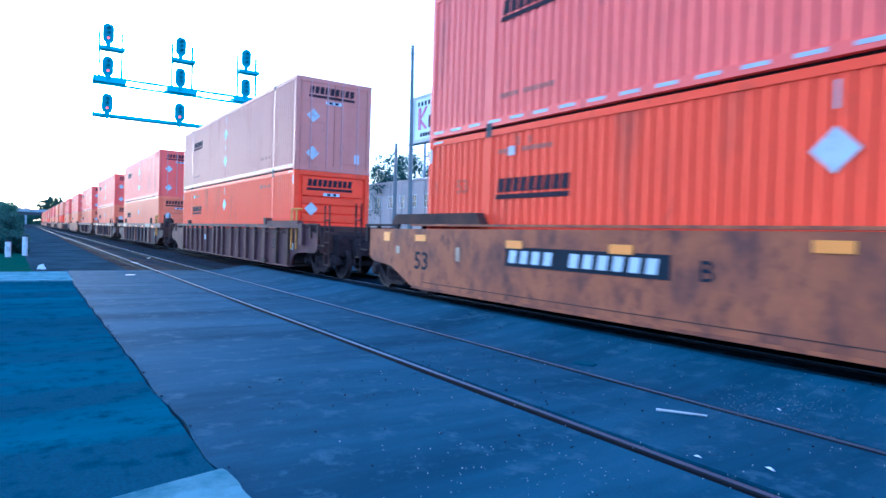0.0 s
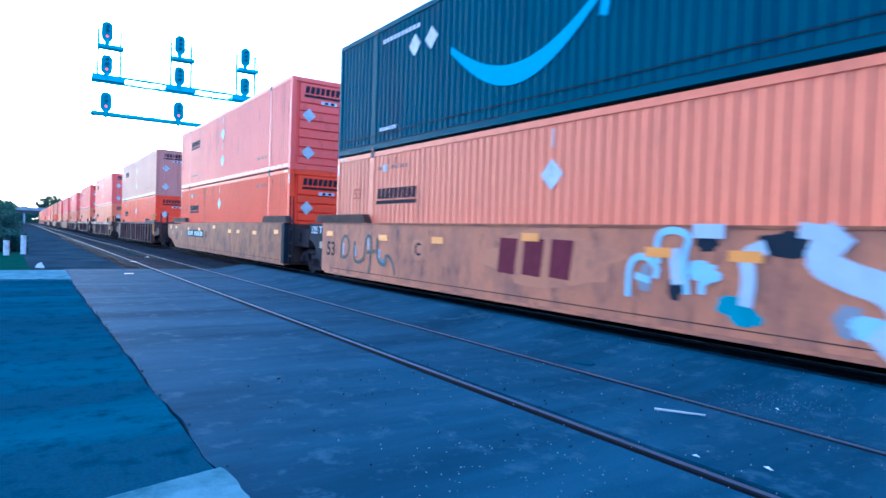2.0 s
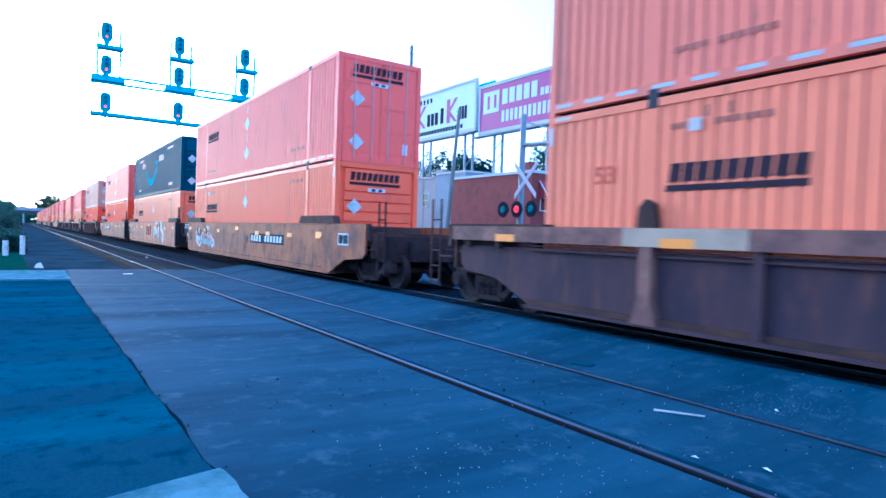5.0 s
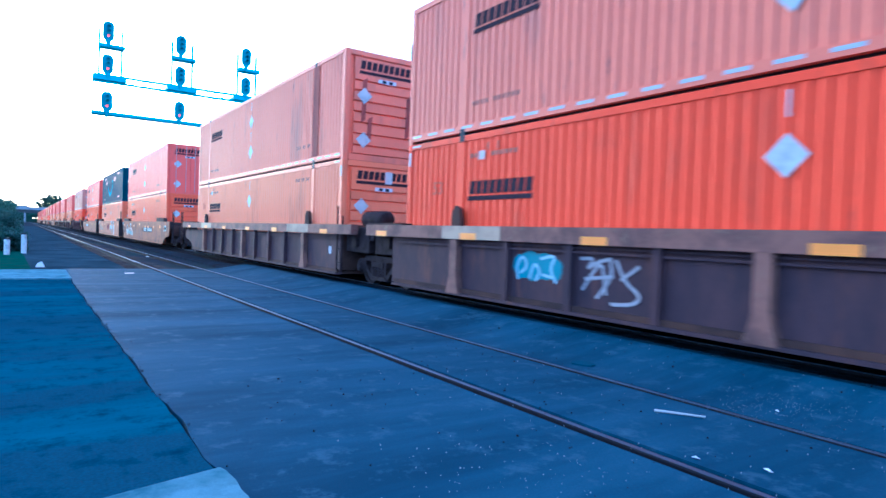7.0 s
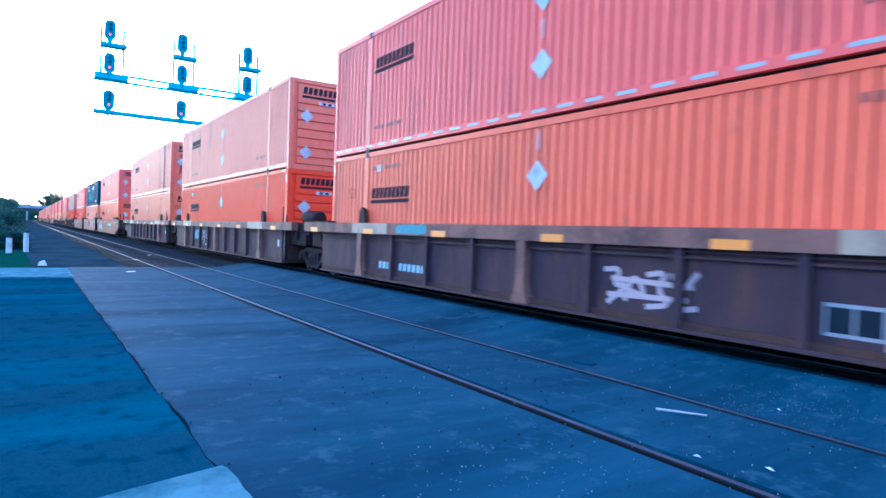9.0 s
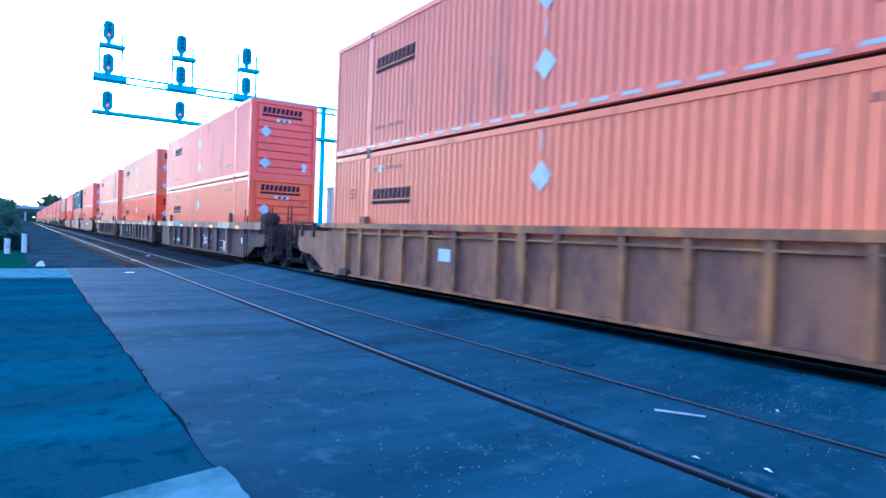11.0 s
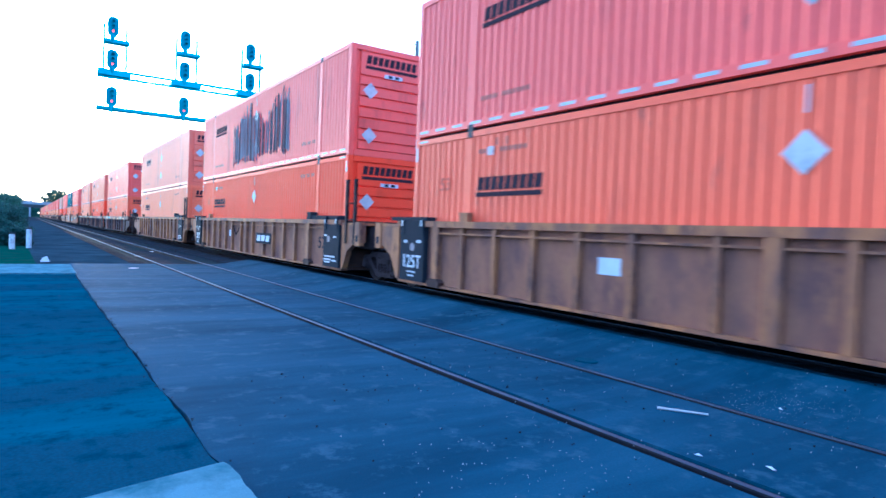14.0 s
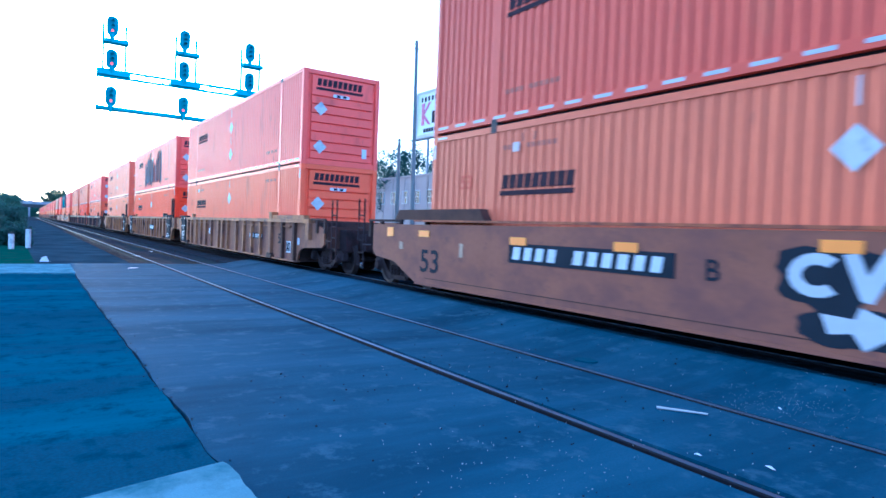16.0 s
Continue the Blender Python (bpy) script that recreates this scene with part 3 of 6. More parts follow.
            for dx in (-0.20, 0.0):
                part("number_bar", lambda: Form().box(0, 0.12, 0.003, 0.006, 2.135, 2.205), BLACK_PAINT, c, "", pose(dx, -HL, 0), key=K)
            if z > 2:
                part("data_plate", lambda: Form().box(0.72, 0.88, -HL + 0.004, -HL + 0.01, 0.32, 0.62), WHITE_PAINT, c, "small white data plate", key=K)
    if detail >= 2:
        if z > 2 and brand == "bars":
            for i in range(27):
                part("reflector_dash", lambda: Form().box(-0.004, 0, -0.165, 0.165, -0.025, 0.025), TAPE, c, "white reflective dash", pose(X + 0.001, HL - 0.35 - i * 0.593, 0.145), key="s")
        elif z < 2:
            for e in (-1, 1):
                part("reflector_strip", lambda: Form().box(-0.004, 0, -0.16, 0.16, -0.02, 0.02), TAPE, c, "white reflective strip", pose(X + 0.001, e * (HL - 0.34), HC - 0.05), key="s")
        if brand == "bars":
            zt = 0.52 if z > 2 else 2.45
            tagged(part("code_line", lambda: glyph_bars(Form(), HL - 2.25, HL - 3.6, zt, zt + 0.08, X + 0.014, 11, 0.35, 0, (4,)), GHOST, c, "faint code lettering as bars", key=(K, zt)), kind="stuff")
            tagged(part("code_line", lambda: glyph_bars(Form(), -HL + 3.4, -HL + 2.3, zt, zt + 0.1, X + 0.014, 9, 0.4, 0, (3, 6)), GHOST, c, "faint code lettering as bars", key=(K, zt, 2)), kind="stuff")
            if z < 2:
                for yt in (-HL + 0.09, HL - 0.09):
                    part("corner_tape", lambda: Form().box(-0.004, 0, -0.035, 0.035, 0, 0.28), TAPE, c, "white vertical corner tape", pose(X + 0.001, yt, 2.45), key="s")
                part("height_mark", lambda: Form().box(-0.004, 0, -0.09, 0.09, 0, 0.16), FADED_WHITE, c, "small white height label", pose(X + 0.002, HL - 2.62, 2.40), key="s")
    TRAIN.append((c, (TRAIN_TRACK, y, z)))
    return c


def corrugated_roof():
    F = Form()
    n = 54
    p = (2 * HL - 0.3) / n
    line = []
    for i in range(n):
        a = -HL + 0.15 + i * p
        line += [(a, HC - 0.035), (a + 0.35 * p, HC - 0.035), (a + 0.5 * p, HC - 0.015), (a + 0.85 * p, HC - 0.015)]
    line.append((HL - 0.15, HC - 0.035))
    v = [(-HW + 0.08, y, z) for y, z in line] + [(HW - 0.08, y, z) for y, z in line]
    m = len(line)
    return F.add(v, [(i, i + 1, m + i + 1, m + i) for i in range(m - 1)])


def diamond(r):
    return Form().prism([(-r, 0), (-0.35 * r, -0.65 * r), (0, -r), (r, 0), (0, r), (-0.65 * r, 0.35 * r)], 0, -0.006, 0)


def end_diamond(r):
    return Form().prism([(-r, 0), (0, -r), (r, 0), (0, r)], 1, -0.006, 0)


BRAND_INK = material("brand_ink", (0.045, 0.028, 0.034), 0.85, vary=0.3, scale=4, spec=0.08)
FADED_WHITE = material("faded_white_label", (0.62, 0.5, 0.45), 0.6, vary=0.15)
FAINT = material("faint_lettering", (0.62, 0.125, 0.06), 0.7, vary=0.15, spec=0.2)
RUN_STAIN = material("rusty_run_off", (0.36, 0.085, 0.06), 0.75, vary=0.3, scale=2, streak=0.2, dirt=(0.16, 0.05, 0.045), dirt_amount=0.45, dirt_scale=3, spec=0.15)
GHOST = material("faded_lettering", (0.34, 0.09, 0.05), 0.6, vary=0.2)


# ---- wheels and trucks ----
WHEEL_R = 0.43


def wheel_form():
    return Form().lathe([(-0.07, 0.0001), (-0.07, 0.09), (-0.02, 0.10), (0.0, 0.14), (0.005, 0.31), (-0.05, 0.36), (-0.06, 0.425), (0.05, 0.432), (0.055, 0.462), (0.085, 0.458), (0.09, 0.36), (0.03, 0.3), (0.03, 0.12), (0.08, 0.09), (0.08, 0.0001)], 36)


def frame_form(x):
    """A cast truck side frame: top bar, sloping arms, spring seat."""
    F = Form()
    t0, t1 = x - 0.07, x + 0.07
    for e in (-1, 1):
        F.prism([(e * 1.12, 0.38), (e * 1.12, 0.56), (e * 0.98, 0.64), (e * 0.72, 0.64), (e * 0.66, 0.52), (e * 0.72, 0.40)], 0, t0, t1)
        F.prism([(e * 0.74, 0.44), (e * 0.74, 0.58), (e * 0.36, 0.26), (e * 0.42, 0.16)], 0, t0, t1)
        F.box(t0, t1, *sorted((e * 0.28, e * 0.38)), 0.2, 0.68)
        F.lathe([(t0 - 0.1, 0.0001), (t0 - 0.1, 0.09), (t0 - 0.02, 0.13), (t0, 0.15)], 12, (0, e * 0.87, WHEEL_R))
    F.prism([(-0.8, 0.60), (0.8, 0.60), (0.6, 0.73), (-0.6, 0.73)], 0, t0, t1)
    F.prism([(-0.42, 0.15), (0.42, 0.15), (0.36, 0.24), (-0.36, 0.24)], 0, t0 - 0.02, t1 + 0.02)
    return F


def spring_form():
    return Form().lathe([(0.24 + 0.035 * i, 0.075 if i % 2 else 0.06) for i in range(8)], 10, (0, 0, 0), 2)


WHEELS = []


def truck(car, y, turning):
    t = part("truck", lambda: Form().box(-1.05, 1.05, -0.2, 0.2, 0.42, 0.66).lathe([(-1.0, 0.075), (1.0, 0.075)], 10, (0, -0.87, WHEEL_R)).lathe([(-1.0, 0.075), (1.0, 0.075)], 10, (0, 0.87, WHEEL_R)), TRUCK_STEEL, car, "dirty cast steel truck", pose(0, y, 0), key="t")
    for s in (-1, 1):
        part("side_frame", lambda: frame_form(s * 1.0), TRUCK_STEEL, t, "cast side frame", key=s)
        part("bolster_end", lambda: Form().box(-0.1, 0.06, -0.26, 0.26, 0.47, 0.58), TRUCK_STEEL, t, "", pose(s * 1.0, 0, 0), key="b")
        for k in (-0.18, 0.0, 0.18):
            part("spring", spring_form, TRUCK_STEEL, t, "coil spring", pose(s * 1.0 - 0.02, k, 0), key="s")
        for e in (-1, 1):
            w = part("wheel", wheel_form, WHEEL_STEEL, t, "steel wheel with worn bright tread", pose(s * 0.755, e * 0.87, WHEEL_R, 0, 0, 0 if s < 0 else 180), key="w")
            if turning:
                WHEELS.append((w, s, e))
    return t


# ---- well cars ----
def side_outline(front, rear, top):
    """The side's outline in (y, z); ends: 'joint' over a shared truck, 'coupler' with a long end platform."""
    pts = []
    if front == "coupler":
        pts += [(HL + 2.1, top - 0.1), (HL + 2.1, 0.80), (HL + 1.95, 0.68), (HL + 1.1, 0.60), (HL + 0.24, 0.24)]
    else:
        pts += [(HL + 0.38, top), (HL + 0.38, 0.24)]
    if rear == "coupler" and top == 1.37:
        pts += [(-HL - 0.22, 0.24), (-HL - 0.30, 0.42), (-HL - 0.45, 0.56), (-HL - 0.68, 0.64), (-HL - 2.1, 0.70), (-HL - 2.25, 0.80), (-HL - 2.25, 1.2), (-HL - 1.5, top)]
    elif rear == "coupler":
        pts += [(-HL - 0.24, 0.24), (-HL - 1.1, 0.60), (-HL - 2.1, 0.68), (-HL - 2.25, 0.80), (-HL - 2.25, top)]
    else:
        pts += [(-HL - 0.20, 0.24), (-HL - 0.20, top)]
    return pts


def guide_beam(a, b):
    """A low raised beam on the side's top edge from a to b, with sloping ends."""
    return Form().prism([(a, 1.512), (b, 1.512), (b + (0.16 if b < a else -0.16), 1.72), (a - (0.16 if b < a else -0.16), 1.72)], 0, -1.47, -1.27)


def well_car(y, style, front, rear, turning=True, detail=2, label="", paint=None):
    """One unit of a well car; y: its middle at the start."""
    car = thing("well_car", pose(TRAIN_TRACK, y, RISE), label, "rail car", "well cars of the train")
    ends = front + rear
    body, K = {"smooth": TAN, "brown": BROWN, "tan": TAN_RIB}[style], style + ends
    body = paint or body
    top = {"smooth": 1.50, "brown": 1.23, "tan": 1.37}[style]
    inner = {"smooth": 1.5, "brown": 1.38, "tan": 1.42}[style]
    for s in (-1, 1):
        x0, x1 = sorted((s * inner, s * (inner - 0.05)))
        part("side_sill", lambda: Form().prism(side_outline(front, rear, top), 0, x0, x1), TAN_PANEL if body is TAN_RIB else body, car, "weathered steel side", key=(K, s))
        part("bottom_flange", lambda: Form().box(*sorted((s * 1.50, s * 1.30)), -HL - 0.2, HL + 0.2, 0.19, 0.238), body, car, key=(K, s))
    part("well_floor", lambda: Form().box(-1.28, 1.28, -HL - 0.15, HL + 0.15, 0.2, 0.28), RUSTY, car, "rusty well floor", key=K)
    for e, kind in ((1, front), (-1, rear)):
        part("bulkhead", lambda: Form().box(-1.30, 1.30, *sorted((e * (HL + 0.12), e * (HL + 0.2))), 0.3, 1.48), RUSTY, car, "rusty end bulkhead", key=(K, e))
        if kind == "coupler":
            part("end_deck", lambda: Form().box(-1.32, 1.32, *sorted((e * (HL + 0.2), e * (HL + 2.3))), 0.98, 1.10).box(-1.36, 1.36, *sorted((e * (HL + 2.27), e * (HL + 2.35))), 0.7, 1.30), RUSTY, car, "rusty end platform over the truck", key=(K, e))
            part("draft_gear", lambda: Form().box(-0.35, 0.35, *sorted((e * (HL + 0.4), e * (HL + 3.0))), 0.70, 0.98), TRUCK_STEEL, car, key=(K, e))
            part("coupler", lambda: Form().box(-0.1, 0.1, *sorted((e * (HL + 3.0), e * (HL + 3.6))), 0.74, 0.92).box(-0.2, 0.18, *sorted((e * (HL + 3.5), e * (HL + 3.84))), 0.70, 0.98, 0.06), TRUCK_STEEL, car, "knuckle coupler", key=(K, e))
            part("brake_hose", lambda: Form().tube((0.3, e * (HL + 2.9), 0.75), (0.3, e * (HL + 3.4), 0.42), 0.03).tube((0.3, e * (HL + 3.4), 0.42), (0.25, e * (HL + 3.8), 0.5), 0.03), BLACK_PAINT, car, "black rubber hose", key=(K, e))
            part("end_frame", lambda: Form().box(-1.0, 1.0, *sorted((e * (HL + 2.35), e * (HL + 2.75))), 0.62, 1.22).box(-0.6, 0.6, *sorted((e * (HL + 2.75), e * (HL + 3.15))), 0.66, 1.12).box(-1.3, -0.9, *sorted((e * (HL + 1.0), e * (HL + 2.2))), 1.10, 1.40), TRUCK_STEEL, car, "dark end frame and brake gear", key=(K, e))
            truck(car, e * (HL + 1.66), turning)
            if detail:
                rails(car, e, style, K)
        else:
            part("joint_casting", lambda: Form().box(-0.5, 0.5, *sorted((e * (HL + 0.2), e * (HL + 1.6))), 0.62, 0.95).box(-0.95, 0.95, *sorted((e * (HL + 0.2), e * (HL + 0.9))), 0.75, 1.25), TRUCK_STEEL, car, "articulated joint casting", key=(K, e))
            part("joint_cover", lambda: Form().box(-1.22, 1.22, *sorted((e * (HL + 0.25), e * (HL + 1.5))), 0.80, 1.34).box(-1.3, -1.22, *sorted((e * (HL + 0.7), e * (HL + 0.95))), 0.95, 1.2), TRUCK_STEEL, car, "grimy joint housing over the shared truck", key=(K, e))
            if e < 0:
                truck(car, -HL - 1.74, turning)
    if style == "tan":
        tan_parts(car, K, front, rear, detail, body)
    elif style == "smooth":
        smooth_parts(car, K, front, rear, detail, y)
    else:
        brown_parts(car, K, front, rear, detail)
    TRAIN.append((car, (TRAIN_TRACK, y, RISE)))
    return car


def rails(car, e, style, K):
    """The ladder, uprights and hand rails of a coupler end."""
    paint = RUSTY if style != "smooth" else TRUCK_STEEL
    def posts():
        F = Form()
        for yy in (2.75, 3.05):
            F.tube((-1.42, e * (HL + yy), 0.35), (-1.42, e * (HL + yy), 2.0), 0.022)
        for zz in (0.4, 0.7, 1.0, 1.3, 1.6):
            F.tube((-1.42, e * (HL + 2.75), zz), (-1.42, e * (HL + 3.05), zz), 0.016)
        F.tube((-1.42, e * (HL + 2.35), 0.9), (-1.42, e * (HL + 2.75), 0.9), 0.02)
        return F
    part("ladder", posts, paint, car, "steel end ladder", key=(K, e))
    def hand():
        F = Form()
        for yy in (0.9, 1.75, 2.3):
            F.box(-1.47, -1.41, *sorted((e * (HL + yy), e * (HL + yy + 0.1))), 1.1, 1.50)
        F.box(-1.48, -1.42, *sorted((e * (HL + 0.85), e * (HL + 2.4))), 1.46, 1.51)
        return F
    part("platform_rail", hand, paint, car, "steel platform rail", key=(K, e))


def smooth_parts(car, K, front, rear, detail, y=0.0):
    part("top_lip", lambda: Form().box(-1.515, -1.38, -HL - 0.15, HL + 0.3, 1.47, 1.508), TAN, car, key=K)
    part("seam", lambda: Form().box(-1.503, -1.498, -HL + 0.2, HL - 0.2, 0.33, 0.345), RUSTY, car, "weld seam", key=K)
    part("guide_beam", lambda: guide_beam(HL + (1.15 if front == "coupler" else 1.0), HL - 2.05), RUSTY, car, "rusty raised guide beam", key=(K, 1))
    part("guide_beam", lambda: guide_beam(-HL - (0.4 if rear == "coupler" else 0.3), -HL + 2.1), RUSTY, car, "rusty raised guide beam", key=(K, 2))
    if not detail:
        return
    for yy, zz in ((7.95, 1.23), (5.05, 1.18), (2.85, 1.18), (0.2, 1.30), (-2.2, 1.16), (-3.35, 1.16), (-5.35, 1.15), (-7.57, 1.21)):
        part("reflector", lambda: Form().box(-0.005, 0, -0.2, 0.2, -0.065, 0.065), YELLOW, car, "yellow reflective plate", pose(-1.512, yy, zz), key="y")
    if front == "joint":
        part("black_panel", lambda: Form().prism([(HL + 1.32, 1.48), (HL + 1.32, 1.05), (HL + 1.0, 0.95), (HL + 0.62, 0.55), (HL + 0.40, 0.25), (HL + 0.385, 1.48)], 0, -1.49, -1.36), BLACK_PAINT, car, "black stencil panel over the truck", key=K)
        lettering("stencil", "125 T", 0.2, WHITE_PAINT, car, -1.493, HL + 0.82, 1.30, "white stencil letters", 0.72)
        part("paper_label", lambda: Form().box(-1.497, -1.49, HL + 0.42, HL + 0.58, 0.82, 1.0), BEIGE, car, "pale paper label", key=K)
        lettering("unit_mark", "53", 0.36, BLACK_PAINT, car, -1.502, HL - 0.2, 0.82, "black stencil number", 0.5)
    else:
        big = y < -180
        lettering("unit_mark", "53", 0.46 if big else 0.36, BLACK_PAINT, car, -1.502, HL - (0.35 if big else 0.15), 0.66 if big else 0.75, "black stencil number", 0.66 if big else 0.5)
        part("square_reflector", lambda: Form().box(-1.512, -1.502, HL + 1.15, HL + 1.42, 1.14, 1.34), YELLOW, car, "square yellow reflector", key=K)
        part("paper_label", lambda: Form().box(-1.508, -1.502, HL + 0.72, HL + 0.86, 0.88, 1.04), BEIGE, car, "pale paper label", key=(K, 9))
        part("stencil_block", lambda: glyph_bars(Form(), HL - 1.35, HL - 1.5, 0.82, 1.08, -1.504, 1), BEIGE, car, "small pale stencil block", key=(K, 9))
    if rear == "joint":
        part("dark_end_post", lambda: Form().box(-1.512, -1.30, -HL - 0.23, -HL + 0.02, 0.24, 1.5), BLACK_PAINT, car, "blackened end post", key=K)
        part("end_ladder", lambda: Form().tube((-1.44, -HL - 0.5, 0.3), (-1.44, -HL - 0.5, 2.3), 0.02).tube((-1.44, -HL - 0.78, 0.3), (-1.44, -HL - 0.78, 2.3), 0.02).tube((-1.44, -HL - 0.5, 0.5), (-1.44, -HL - 0.78, 0.5), 0.015).tube((-1.44, -HL - 0.5, 0.9), (-1.44, -HL - 0.78, 0.9), 0.015).tube((-1.44, -HL - 0.5, 1.3), (-1.44, -HL - 0.78, 1.3), 0.015), TRUCK_STEEL, car, "steel ladder", key=K)


def ribs(car, name, ys, form, mat, key, label=""):
    for yy in ys:
        part(name, form, mat, car, label, pose(0, yy, 0), key=key)


def brown_parts(car, K, front, rear, detail):
    f1, r1 = (HL + 2.2 if front == "coupler" else HL + 1.44), (-HL - 2.2 if rear == "coupler" else -HL - 1.1)
    for s in (-1, 1):
        part("top_chord", lambda: Form().box(*sorted((s * 1.52, s * 1.33)), r1, f1, 1.232, 1.48), CHORD, car, "box-section top chord", key=(K, s))
        part("mid_lip", lambda: Form().box(*sorted((s * 1.44, s * 1.38)), -HL - 0.15, HL + 0.2, 1.10, 1.13), BROWN, car, key=(K, s))
        part("upper_lip", lambda: Form().box(*sorted((s * 1.43, s * 1.38)), -HL - 0.15, HL + 0.2, 1.17, 1.19), BROWN, car, key=(K, s))
        part("lower_lip", lambda: Form().box(*sorted((s * 1.43, s * 1.38)), -HL - 0.15, HL + 0.2, 0.24, 0.32), RUSTY, car, "rusty lower lip", key=(K, s))
    ribs(car, "rib", [HL - 3.6, HL - 5.05, HL - 6.6, HL - 9.4, HL - 10.9, HL - 12.4], lambda: Form().box(-1.48, -1.37, -0.06, 0.06, 0.24, 1.232), BROWN, "br", "vertical stiffener")
    ribs(car, "heavy_post", [HL - 2.12, 0.08, -HL + 2.12], lambda: Form().prism([(-0.1, 1.232), (0.1, 1.232), (0.1, 0.55), (0.2, 0.22), (-0.2, 0.22), (-0.1, 0.55)], 0, -1.515, -1.36), CHORD, "hp", "heavy flared post")
    if not detail:
        return
    ribs(car, "stacking_lug", [HL - 2.05, -HL + 2.05], lambda: Form().prism([(-0.16, 1.48), (0.16, 1.48), (0.13, 1.75), (0.03, 1.86), (-0.1, 1.80)], 0, -1.42, -1.33), RUSTY, "lug", "rusty locating lug")
    for yy in (HL + 0.69, HL - 2.59, HL - 5.58, HL - 8.72, HL - 11.6, -HL + 0.6):
        part("reflector", lambda: Form().box(-0.005, 0, -0.24, 0.24, -0.06, 0.06), YELLOW, car, "yellow reflective plate", pose(-1.521, yy, 1.29), key="y2")
    for a, b in ((HL - 1.75, HL - 3.5), (-HL + 3.4, -HL + 1.7)):
        part("pale_patch", lambda: Form().box(-1.524, -1.52, b, a, 1.235, 1.478), BEIGE, car, "pale repainted chord patch", key=(K, a))
    part("walkway", lambda: Form().box(-1.5, -0.9, HL - 0.2, f1, 1.485, 1.52), RUSTY, car, "rusty walkway grating", key=(K, 1))
    part("brake_reservoir", lambda: Form().lathe([(-0.55, 0.0001), (-0.55, 0.16), (-0.48, 0.21), (0.48, 0.21), (0.55, 0.16), (0.55, 0.0001)], 16, (-0.9, -HL - 1.3, 1.62), 1), TRUCK_STEEL, car, "dark cylindrical reservoir", key=(K, 2), smooth=True)
    part("reservoir_bracket", lambda: Form().box(-1.2, -0.6, -HL - 1.7, -HL - 0.9, 1.1, 1.43), TRUCK_STEEL, car, key=(K, 2))
    part("end_ladder", lambda: Form().tube((-1.47, -HL - 0.2, 0.3), (-1.47, -HL - 0.2, 1.95), 0.022).tube((-1.47, -HL - 0.5, 0.3), (-1.47, -HL - 0.5, 1.7), 0.022).tube((-1.47, -HL - 0.2, 0.5), (-1.47, -HL - 0.5, 0.5), 0.016).tube((-1.47, -HL - 0.2, 0.85), (-1.47, -HL - 0.5, 0.85), 0.016), TRUCK_STEEL, car, "steel ladder", key=K)
    part("paper_label", lambda: Form().box(-1.388, -1.381, -HL + 0.35, -HL + 0.5, 0.7, 0.9), WHITE_PAINT, car, "white paper label", key=K)


